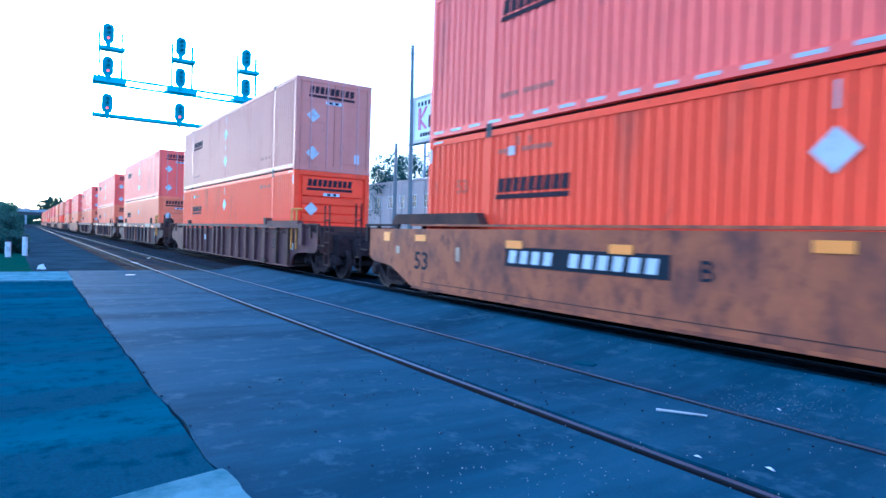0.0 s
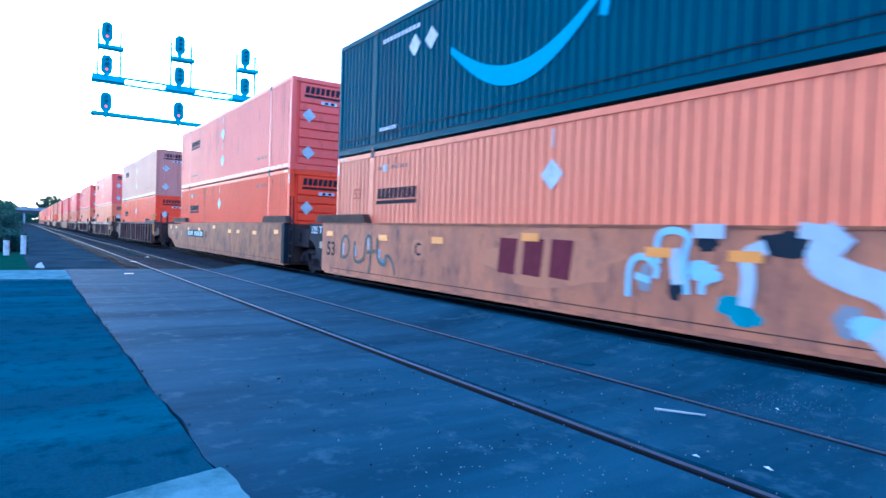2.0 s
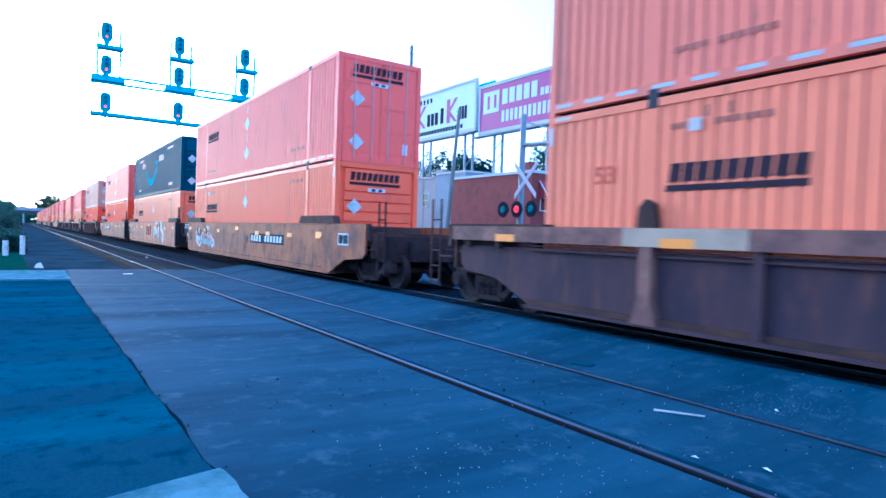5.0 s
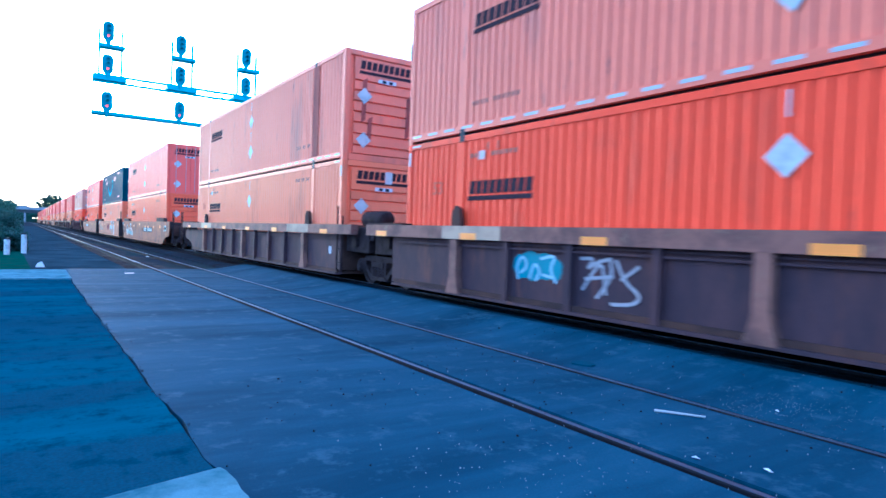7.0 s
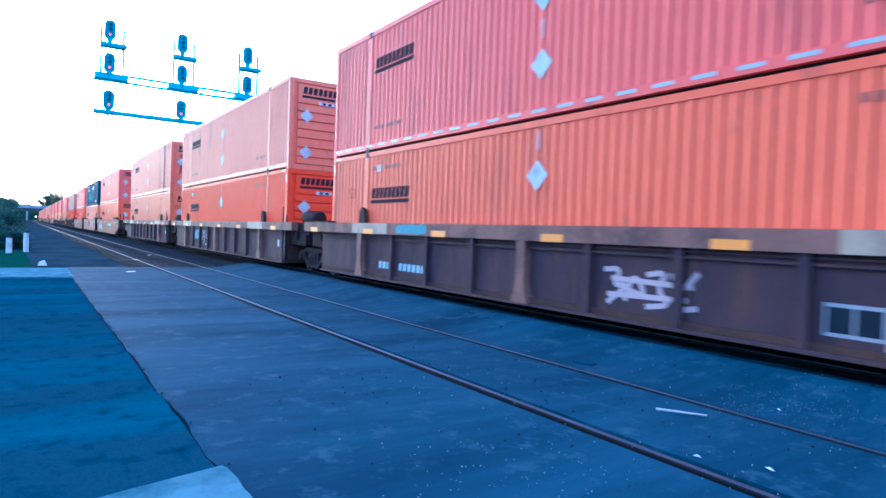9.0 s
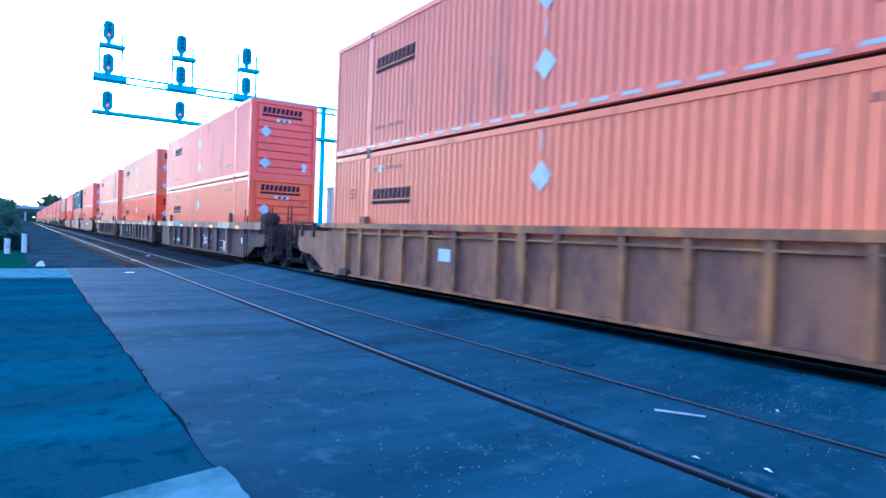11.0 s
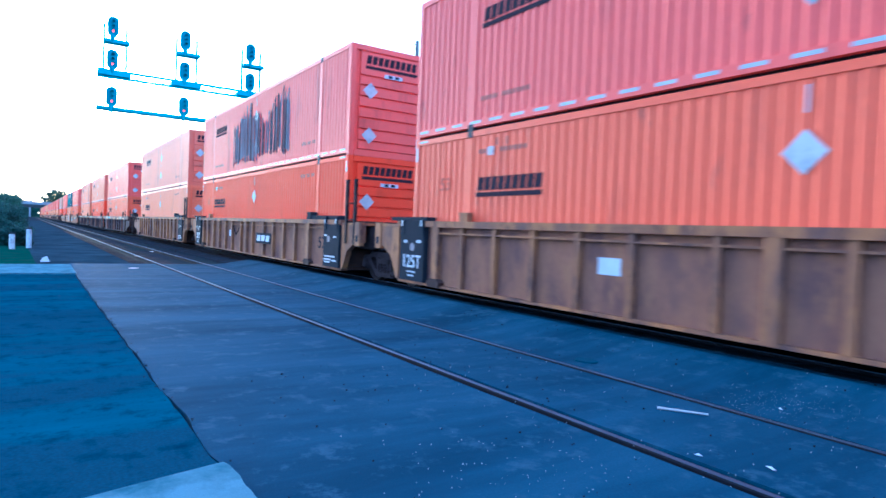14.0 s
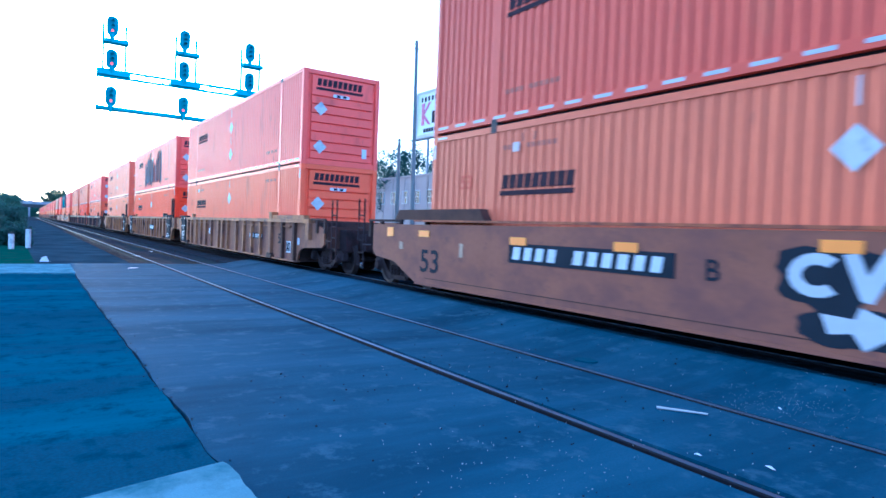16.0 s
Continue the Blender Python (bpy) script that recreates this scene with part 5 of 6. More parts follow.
for k, (u, v, ru, rv) in enumerate(((0.09, 0.82, 0.11, 0.10), (0.17, 0.66, 0.10, 0.13), (0.26, 0.74, 0.11, 0.15), (0.38, 0.58, 0.10, 0.06), (0.55, 0.82, 0.12, 0.17), (0.69, 0.80, 0.14, 0.15))):
    blot(u2, 95 + k, H[0] + (H[1] - H[0]) * u, H[2] + (H[3] - H[2]) * v, ru, rv, SX - 0.016 - 0.0004 * k, BLACK_PAINT, "black sprayed block")
spray(u2, "graffiti", 17, 2.6, -0.9, 0.5, 1.2, SX - 0.003, STAIN, None, 5, "faint grey sprayed tag")
blot(u9, 71, 0.3, 0.98, 0.55, 0.34, SX - 0.002, BLACK_PAINT, "black spray outline")
blot(u9, 72, 0.05, 0.50, 0.52, 0.22, SX - 0.002, BLACK_PAINT, "black spray outline")
turn = [math.radians(228 + 24 * i) for i in range(12)]
ring = [(0.42 - 0.29 * math.cos(a), 1.0 + 0.23 * math.sin(a)) for a in [math.pi - t for t in turn]] + [(0.42 - 0.15 * math.cos(a), 1.0 + 0.11 * math.sin(a)) for a in [math.pi - t for t in turn[::-1]]]
part("graffiti", Form().prism(ring, 0, SX - 0.007, SX - 0.003), SPRAY_WHITE, u9, "white sprayed letter on black")
part("graffiti", Form().prism([(0.18, 1.22), (0.04, 1.24), (-0.05, 1.02), (-0.20, 1.30), (-0.36, 1.26), (-0.10, 0.76), (0.0, 0.78)], 0, SX - 0.008, SX - 0.003), SPRAY_WHITE, u9, "white sprayed letter on black")
part("graffiti", Form().prism([(0.36, 0.62), (0.05, 0.60), (0.0, 0.72), (-0.42, 0.56), (-0.05, 0.30), (0.06, 0.46), (0.28, 0.42)], 0, SX - 0.007, SX - 0.003), SPRAY_WHITE, u9, "white sprayed arrow on black")
spray(u9, "graffiti", 77, -0.45, -3.5, 0.4, 1.25, SX - 0.004, SPRAY_WHITE, BLACK_PAINT, 4, "white sprayed letters on black")
BX = -1.381
for k in range(5):
    blot(u4, 140 + k, 4.12 - 0.16 * k, 0.84 + 0.05 * (k % 2), 0.24, 0.20, BX - 0.001 - 0.0005 * k, SPRAY_TEAL, "ragged teal sprayed patch")
strokes(u4, 4.28, 3.3, 0.58, 1.08, BX - 0.005, PALE_BLUE, [[(0.05, 0.1), (0.0, 0.5), (0.15, 0.9), (0.3, 0.55), (0.12, 0.3)], [(0.35, 0.15), (0.45, 0.7), (0.6, 0.4), (0.5, 0.1)], [(0.6, 0.8), (0.95, 0.95), (0.8, 0.5), (0.95, 0.1)], [(0.65, 0.3), (0.85, 0.25)]], 0.045, "pale scrawl over teal paint")
strokes(u4, 2.85, 1.75, 0.42, 1.06, BX - 0.003, STAMP_PALE, [[(0.0, 0.95), (0.25, 0.98), (0.1, 0.7), (0.3, 0.9), (0.5, 0.98)], [(0.05, 0.25), (0.35, 0.95), (0.42, 0.55), (0.45, 0.2)], [(0.1, 0.5), (0.55, 0.6)], [(0.5, 0.98), (0.55, 0.6), (0.3, 0.1)], [(0.6, 0.95), (0.75, 0.5), (1.0, 0.25), (0.9, 0.05), (0.55, 0.0)], [(0.95, 0.85), (0.7, 0.55)]], 0.05, "thin pale sprayed tag")
strokes(u5, -1.6, -3.05, 0.38, 0.94, BX - 0.003, SPRAY_PINK, [[(0.0, 0.9), (0.2, 0.95), (0.1, 0.5), (0.3, 0.6), (0.05, 0.1)], [(0.25, 0.2), (0.35, 0.9), (0.5, 0.3), (0.3, 0.45)], [(0.5, 0.85), (0.7, 0.95), (0.6, 0.5), (0.75, 0.2), (0.5, 0.1)], [(0.75, 0.9), (0.85, 0.5), (1.0, 0.95)], [(0.85, 0.5), (0.8, 0.1), (1.0, 0.2)], [(0.1, 0.7), (0.95, 0.65)], [(0.05, 0.3), (0.9, 0.35)]], 0.07, "pinkish sprayed scrawl")
for k in range(6):
    blot(u5, 160 + k, 4.0 - 0.18 * k, 1.35 + 0.02 * (k % 2), 0.18, 0.095, -1.5205 - 0.0005 * k, SPRAY_TEAL, "ragged teal paint on the chord")
number_sign(u5, 5.2, 3.05, 0.42, 0.66, BX - 0.002, panel=BROWN, ink=PALE_BLUE)
part("repaint_square", Form().box(BX - 0.004, BX, -5.5, -5.08, 0.30, 0.72), SPRAY_PINK, u5, "pinkish repainted square")
dq = part("data_panel", Form().box(BX - 0.004, BX, -5.07, -4.5, 0.40, 0.74), STAMP_PALE, u5, "pale-framed stencil data panel")
for k in range(2):
    part("data_field", Form().box(BX - 0.008, BX - 0.004, -5.04 + 0.27 * k, -4.80 + 0.27 * k, 0.44 + 0.0 * k, 0.70), BLACK_PAINT, dq, "black stencil field")
TX = -1.424
sg = part("emblem_panel", Form().box(-1.53, -1.52, HL - 10.85, HL - 9.25, 0.64, 1.0), BLACK_PAINT, u7, "black emblem panel")
for i in range(3):
    a = HL - 9.36 - i * 0.48
    part("emblem_bar", Form().prism([(a, 0.72), (a - 0.36, 0.72), (a - 0.42, 0.92), (a - 0.06, 0.92)], 0, -1.534, -1.53), WHITE_PAINT, sg)
number_sign(u8, -3.5, -5.05, 0.78, 0.98, TX - 0.02)
gp = part("vent_grille", Form().box(TX - 0.012, TX, -7.76, -7.4, 0.44, 0.80), WHITE_PAINT, u8, "pale framed grille")
for i in range(4):
    part("grille_slot", Form().box(TX - 0.016, TX - 0.012, -7.72 + i * 0.08, -7.67 + i * 0.08, 0.48, 0.76), BLACK_PAINT, gp)
for y in LOWER:
    if y < 20:
        lettering("ghost_mark", "53", 0.26, FAINT, LOWER[y], -HW + 0.008, HL - 1.2, 1.92, "faint stencilled number", 0.36)
        for dy in (2.75, 3.05):
            part("ghost_mark", glyph_bars(Form(), HL - dy, HL - dy - 0.05, 2.56, 2.70, -HW + 0.01, 1), GHOST, LOWER[y], "faint stencilled arrow")
# dark run-off stains on one bleached container
stained = UPPER[-60.9]
part("stain_stripe", Form().box(-HW - 0.0022, -HW + 0.004, -6.35, -5.95, 0.21, HC - 0.12), RUN_STAIN, stained, "dark rusty run-off stripe")
for x0, z0, z1 in ((-0.80, 1.0, 2.2), (-0.62, 0.5, 1.2), (0.55, 0.7, 1.9), (0.86, 0.25, 1.3)):
    part("end_stain", Form().prism([(x0, z0), (x0 + 0.12, z0 + 0.1), (x0 + 0.15, z1), (x0 + 0.02, z1 - 0.08)], 1, -HL + 0.008, -HL + 0.0115), RUN_STAIN, stained, "dark rusty run-off stain")
# a slack cable and a framed data panel
part("slack_cable", Form().tube((-1.47, HL - 6.15, 1.22), (-1.50, HL - 6.40, 1.02), 0.02).tube((-1.50, HL - 6.40, 1.02), (-1.50, HL - 6.66, 0.86), 0.02).tube((-1.50, HL - 6.66, 0.86), (-1.50, HL - 6.88, 1.0), 0.02).tube((-1.50, HL - 6.88, 1.0), (-1.47, HL - 7.08, 1.22), 0.02), TRUCK_STEEL, u7, "dark slack cable")
dp = part("data_panel", Form().box(-1.512, -1.502, -HL - 1.35, -HL - 0.75, 0.96, 1.26), WHITE_PAINT, u2, "white-framed stencil data panel")
part("data_field", Form().box(-1.516, -1.512, -HL - 1.31, -HL - 1.07, 1.0, 1.22).box(-1.516, -1.512, -HL - 1.03, -HL - 0.79, 1.0, 1.22), BLACK_PAINT, dp, "black stencil fields")
part("square_reflector", Form().box(-1.518, -1.512, -HL + 0.42, -HL + 0.72, 1.10, 1.28), YELLOW, u2, "square yellow reflector")
# the dark blue container's emblem and lettering bars
blue = UPPER[-16.95]
CX = -HW + 0.006
ring_out, ring_in = [], []
for i in range(25):
    t = i / 24
    yy, zz = 2.93 - 3.9 * t, 1.92 - 1.15 * math.sin(math.pi * (0.06 + 0.80 * t)) + 0.35 * t * t
    half = 0.05 + 0.13 * math.sin(math.pi * min(1.0, t * 0.9 + 0.05))
    ring_out.append((yy, zz + half))
    ring_in.append((yy, zz - half))
arc = Form()
v = [(CX - 0.003, a, b) for a, b in ring_out + ring_in] + [(CX, a, b) for a, b in ring_out + ring_in]
f = []
for i in range(24):
    f += [(i, i + 1, 26 + i, 25 + i), (50 + i, 75 + i, 76 + i, 51 + i), (i, 50 + i, 51 + i, i + 1), (25 + i, 26 + i, 76 + i, 75 + i)]
part("emblem_arc", arc.add(v, f + [(0, 25, 75, 50), (24, 74, 99, 49)]), CYAN_PAINT, blue, "cyan curved emblem")
part("emblem_arrow", Form().prism([(-0.35, 2.12), (-1.22, 2.16), (-1.02, 1.30), (-0.86, 1.36), (-0.98, 1.98), (-0.38, 1.98)], 0, CX - 0.005, CX - 0.002), CYAN_PAINT, blue, "cyan arrow tip")
for y0, y1, z0, z1, n in ((-1.6, -3.15, 2.02, 2.36, 5), (-4.8, -5.95, 0.42, 0.56, 9), (5.75, 4.1, 2.46, 2.56, 10), (-4.35, -5.9, 2.5, 2.62, 10), (5.8, 5.0, 0.45, 0.53, 6)):
    part("lettering_line", glyph_bars(Form(), y0, y1, z0, z1, CX, n, 0.3), WHITE_PAINT, blue, "white lettering as bars")
for yy in (4.3, 3.65):
    part("placard", diamond(0.24), PLACARD, blue, "pale diamond placard holder", pose(CX, yy, 2.12))
F = Form()
for i in range(6):
    F.box(-0.45 + i * 0.2, -0.29 + i * 0.2, -HL + 0.005, -HL + 0.011, 2.46, 2.64)
part("end_lettering_line", F, WHITE_PAINT, blue, "white lettering as bars")
part("end_smile", Form().box(-0.25, 0.45, -HL + 0.005, -HL + 0.011, 2.36, 2.40), CYAN_PAINT, blue, "cyan emblem stroke")
part("end_sticker", Form().box(0.78, 1.0, -HL + 0.005, -HL + 0.011, 2.34, 2.62), WHITE_PAINT, blue, "white square sticker")
part("end_placard", end_diamond(0.22), PLACARD, blue, "pale diamond placard holder", pose(-0.15, -HL + 0.008, 1.72))
for e in (-1, 1):
    part("lower_band", Form().box(-HW - 0.003, -HW, -HL + 0.2, HL - 0.2, 0.28 + e * 0.1, 0.30 + e * 0.1), BLACK_PAINT, blue, "dark rail line")
# bare weathered streaks on one upper container
peel = UPPER[-143.5]
rng = random.Random(9)
yy, step = 2.95, 0
while yy > -3.5:
    w = rng.uniform(0.05, 0.13)
    step += 1
    if rng.random() < 0.9:
        lo, hi = rng.uniform(0.42, 0.70), min(2.72, rng.uniform(1.7, 2.3) + 0.35 * math.sin(yy * 1.7))
        part("bare_streak", Form().prism([(yy, lo), (yy - w, lo + rng.uniform(-0.12, 0.12)), (yy - w * 0.85, lo * 0.6 + hi * 0.4), (yy - w, hi + rng.uniform(-0.2, 0.12)), (yy - w * 0.4, hi + rng.uniform(0, 0.15)), (yy, hi), (yy - 0.015, (lo + hi) / 2)], 0, -HW + 0.002, -HW + 0.011), (GREY_PEEL, PALE_PEEL, DARK_PEEL)[rng.randrange(3)], peel, "bare weathered streak")
    yy -= w * 1.08

# ---- signal bridge over the tracks ----
# Bright teal: sky glare over the backlit steel is put into these colours.
SIGNAL = material("signal_enamel_glare", (0.04, 0.46, 0.50), 0.5, 0.0, vary=0.15, scale=3, spec=0.2)
GALV = material("galvanised_steel_glare", (0.07, 0.48, 0.52), 0.7, 0.0, vary=0.15, scale=5, spec=0.2)
RED_LENS = material("red_lamp", (1.0, 0.08, 0.06), 0.3, emit=0.55, bump=0)
DARK_LENS = material("unlit_lens", (0.02, 0.22, 0.27), 0.4, vary=0.1, bump=0)
# The heads' colour is lifted to teal for the same sky glare.
HEAD = material("signal_head_enamel_glare", (0.03, 0.30, 0.34), 0.5, 0.0, vary=0.2, scale=3, spec=0.2)
gantry = thing("signal_bridge", pose(0, 42.5, -0.1), "galvanised steel signal bridge spanning the tracks", "signal bridge")
def truss(z, a, b, h, name):
    F = Form()
    for dy in (-0.35,):
        for dz in (0, h):
            F.box(a, b, dy - 0.06, dy + 0.06, z + dz - 0.06, z + dz + 0.06)
        n = int((b - a) / 0.95)
        for i in range(n):
            p, q = a + (b - a) * i / n, a + (b - a) * (i + 1) / n
            F.tube((p, dy, z + (h if i % 2 else 0)), (q, dy, z + (0 if i % 2 else h)), 0.03, n=6)
    return F
part("upper_truss", truss(9.93, 3.2, 19.5, 0.40, ""), GALV, gantry, "light lattice truss")
part("lower_beam", Form().box(3.2, 19.5, -0.35, 0.35, 8.02, 8.20), SIGNAL, gantry, "walkway beam")
for x in (17.8, 19.5):
    part("leg", Form().box(x - 0.12, x + 0.12, -0.15, 0.15, 0.0, 10.5), GALV, gantry)
for x in (3.25, 10.0, 13.6):
    part("hanger", lambda: Form().box(-0.03, 0.03, -0.3, -0.24, 8.2, 10.2), GALV, gantry, "", pose(x, 0, 0), key="h")
for i, x in enumerate((3.95, 7.98, 12.05)):
    for k, z in enumerate((8.76, 10.95, 12.88)):
        h = part("signal_head", Form().prism([(0.30 * math.cos(a), 0.28 * (1 if math.sin(a) > 0 else -1) + 0.30 * math.sin(a)) for a in [math.pi * (j + 0.5) / 8 for j in range(16)]], 1, -0.09, 0.02), HEAD, gantry, "round-ended target board with three lenses", pose(x, -0.5, z))
        part("stem", Form().tube((0, 0, -0.95), (0, 0, -0.5), 0.045, 0.16), SIGNAL, h)
        for j, dz in enumerate((0.27, 0.0, -0.27)):
            lens = part("lens", Form().lathe([(0, 0.0001), (0, 0.07), (0.03, 0.07)], 14, (0, -0.12, dz), 1), RED_LENS if (j == 2 and (i == 0 or k == 0)) else DARK_LENS, h)
            part("visor", Form().prism([(0.10 * math.cos(a), dz + 0.10 * math.sin(a)) for a in [math.pi * q / 8 for q in range(9)]] + [(0.085 * math.cos(a), dz + 0.085 * math.sin(a)) for a in [math.pi * q / 8 for q in range(8, -1, -1)]], 1, -0.30, -0.09), HEAD, h)
    part("truss_platform", Form().box(x - 0.75, x + 1.0, -0.55, 0.3, 10.02, 10.24), SIGNAL, gantry, "grating platform on the truss")
    part("upper_platform", Form().box(x - 0.4, x + 0.9, -0.5, 0.2, 11.98, 12.16), SIGNAL, gantry, "small grating platform", )
    for dx in (-0.42, 0.78):
        part("ladder_rail", Form().box(x + dx - 0.05, x + dx + 0.05, -0.1, -0.0, 10.2, 13.1), GALV, gantry, "thin upright")
    for q in range(9):
        part("ladder_rung", lambda: Form().box(0.78, 1.12, -0.1, -0.06, 0, 0.03), GALV, gantry, "", pose(x, 0, 10.5 + q * 0.32), key="g")

# ---- bollards, litter and stones ----
BOLLARD_WHITE = material("bollard_paint", (0.72, 0.72, 0.7), 0.6, vary=0.2, scale=6, dirt=(0.3, 0.28, 0.25), dirt_amount=0.3, dirt_scale=8)
for x, y, h in ((-0.57, 31.7, 0.78), (0.02, 34.3, 0.95)):
    b = thing("bollard", pose(x, y, -0.08), "white-painted post with a dark cap beside the path", "bollard", "white posts by the verge")
    part("post", Form().lathe([(0, 0.11), (h - 0.1, 0.11), (h - 0.06, 0.10)], 14, axis=2), BOLLARD_WHITE, b, smooth=False)
    part("cap", Form().lathe([(h - 0.06, 0.12), (h - 0.02, 0.12), (h, 0.07), (h + 0.005, 0.0001)], 14, axis=2), BLACK_PAINT, b, "dark cap")
solid("litter_bag", Form().add([(-0.2, -0.1, 0), (0.2, -0.12, 0), (0.24, 0.12, 0), (-0.18, 0.14, 0), (-0.1, 0.0, 0.16), (0.1, 0.02, 0.22)], [(0, 1, 5, 4), (1, 2, 5), (2, 3, 4, 5), (3, 0, 4), (3, 2, 1, 0)]), WHITE_PAINT, pose(0.45, 23.9, -0.03) @ Matrix.Diagonal((0.62, 0.62, 0.8, 1)), "crumpled white litter bag on the gravel", "litter")
solid("broken_stick", Form().tube((4.57, 3.40, 0.012), (4.80, 3.06, 0.012), 0.012, 0.008), WHITE_WOOD, Matrix(), "pale broken stick between the rails", "stick")
for x, y, s in ((3.83, 2.50, 0.55), (4.05, 2.12, 0.6), (2.6, 20.4, 2.6), (3.6, 27.0, 3.0), (4.7, 31.0, 3.0), (5.55, 2.85, 0.4)):
    solid("litter_scrap", Form().add([(-0.05 * s, -0.02 * s, 0), (0.05 * s, -0.025 * s, 0.004), (0.055 * s, 0.02 * s, 0.012), (-0.04 * s, 0.025 * s, 0.006), (0, 0, 0.02)], [(0, 1, 4), (1, 2, 4), (2, 3, 4), (3, 0, 4), (3, 2, 1, 0)]), WHITE_PAINT, pose(x, y, 0.004 + rise(x), 0, 0, random.uniform(0, 180)), "small white paper scrap on the ground", "litter")
patch = [(5.52 + 0.12 * math.cos(a) * (1 + 0.15 * math.sin(3 * a)), 5.12 + 0.15 * math.sin(a)) for a in [2 * math.pi * i / 16 for i in range(16)]]
solid("tar_patch", Form().prism(patch, 2, 0.0, 0.016), OLD_ASPHALT, Matrix(), "small dark tar patch on the asphalt", "patch")
rng = random.Random(12)


def stones(name, n, place, lo, hi, mat, label):
    F = Form()
    for i in range(n):
        x, y = place()
        s = rng.uniform(lo, hi) * (1.6 if rng.random() < 0.06 else 1)
        z = rise(x) + (0.0 if x > 1 else 0.004)
        t = rng.uniform(0, 6.3)
        ring = [(x + s * math.cos(t + k * 1.257) * rng.uniform(0.7, 1.1), y + s * math.sin(t + k * 1.257) * rng.uniform(0.7, 1.1)) for k in range(5)]
        v = [(a, b, z - 0.004) for a, b in ring] + [(x + (a - x) * 0.6, y + (b - y) * 0.6, z + s * rng.uniform(0.5, 0.9)) for a, b in ring]
        F.add(v, [(k, (k + 1) % 5, 5 + (k + 1) % 5, 5 + k) for k in range(5)] + [(5, 6, 7, 8, 9)])
    return solid(name, F, mat, Matrix(), label, "gravel", kind="stuff")


stones("loose_stones", 150, lambda: (rng.gauss(2.6, 0.55), rng.gauss(2.7, 0.5)), 0.0025, 0.006, PEBBLE, "loose pale stones scattered on the asphalt")
stones("loose_stones_by_rail", 110, lambda: (rng.uniform(3.0, 6.8), rng.uniform(1.2, 6.0)), 0.0025, 0.006, PEBBLE, "loose pale stones scattered along the rails")
stones("loose_stones_grit", 320, lambda: (rng.gauss(5.65, 0.30), rng.gauss(2.85, 0.30)), 0.0015, 0.004, PEBBLE, "fine pale grit scattered on the asphalt")
stones("loose_stones_dark", 260, lambda: (rng.uniform(1.1, 6.8), rng.uniform(1.2, 9.0)), 0.003, 0.010, RAIL_RUST, "dark chips scattered along the rails")
stones("joint_crumbs", 160, lambda: (lambda y: (edge(y) + rng.gauss(0.02, 0.03), y))(rng.uniform(2.5, 16)), 0.004, 0.014, GRAVEL, "asphalt crumbs in the pavement joint")

# ---- the far side of the tracks ----
BARK = material("bark", (0.07, 0.055, 0.045), 0.9, vary=0.3, scale=8, fine=40, bump=0.5)
LEAF = material("leaf", (0.05, 0.11, 0.07), 0.6, vary=0.5, scale=0.8, fine=3, bump=0, leafy=0.45)
LEAF_DARK = material("dark_leaf", (0.035, 0.08, 0.062), 0.65, vary=0.5, scale=0.8, fine=3, bump=0, leafy=0.45)
BRICK_RED = material("red_brick", (0.24, 0.05, 0.04), 0.85, vary=0.25, scale=2, fine=30, bump=0.3, dirt=(0.14, 0.04, 0.035), dirt_amount=0.3)
STUCCO = material("tan_stucco", (0.42, 0.34, 0.30), 0.85, vary=0.12, scale=0.6, fine=20, dirt=(0.30, 0.25, 0.22), dirt_amount=0.3, dirt_scale=0.3)
GREY_WALL = material("grey_wall", (0.34, 0.35, 0.37), 0.85, vary=0.12, scale=0.6, fine=20, dirt=(0.2, 0.2, 0.2), dirt_amount=0.3, dirt_scale=0.3)
TRIM = material("pale_trim", (0.6, 0.58, 0.55), 0.7, vary=0.1)
GLASS = material("window_glass", (0.02, 0.03, 0.04), 0.08, vary=0.1, bump=0)
AWNING = material("red_awning", (0.28, 0.03, 0.05), 0.8, vary=0.2, scale=3)
ROOF = material("dark_roof", (0.06, 0.06, 0.06), 0.9, vary=0.2)
WOOD_POLE = material("pole_wood", (0.22, 0.21, 0.19), 0.85, vary=0.25, scale=5, fine=40, bump=0.3, streak=0.2)
SIGN_PINK = material("billboard_magenta", (0.40, 0.06, 0.22), 0.55, vary=0.06)
SIGN_WHITE = material("billboard_white", (0.72, 0.76, 0.76), 0.55, vary=0.05)
STEEL_GREY = material("grey_steel", (0.28, 0.3, 0.32), 0.55, 0.4, vary=0.15)
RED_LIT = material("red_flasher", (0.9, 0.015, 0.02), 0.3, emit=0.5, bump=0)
AMBER = material("amber_lamp", (1.0, 0.6, 0.15), 0.3, emit=4.0, bump=0)


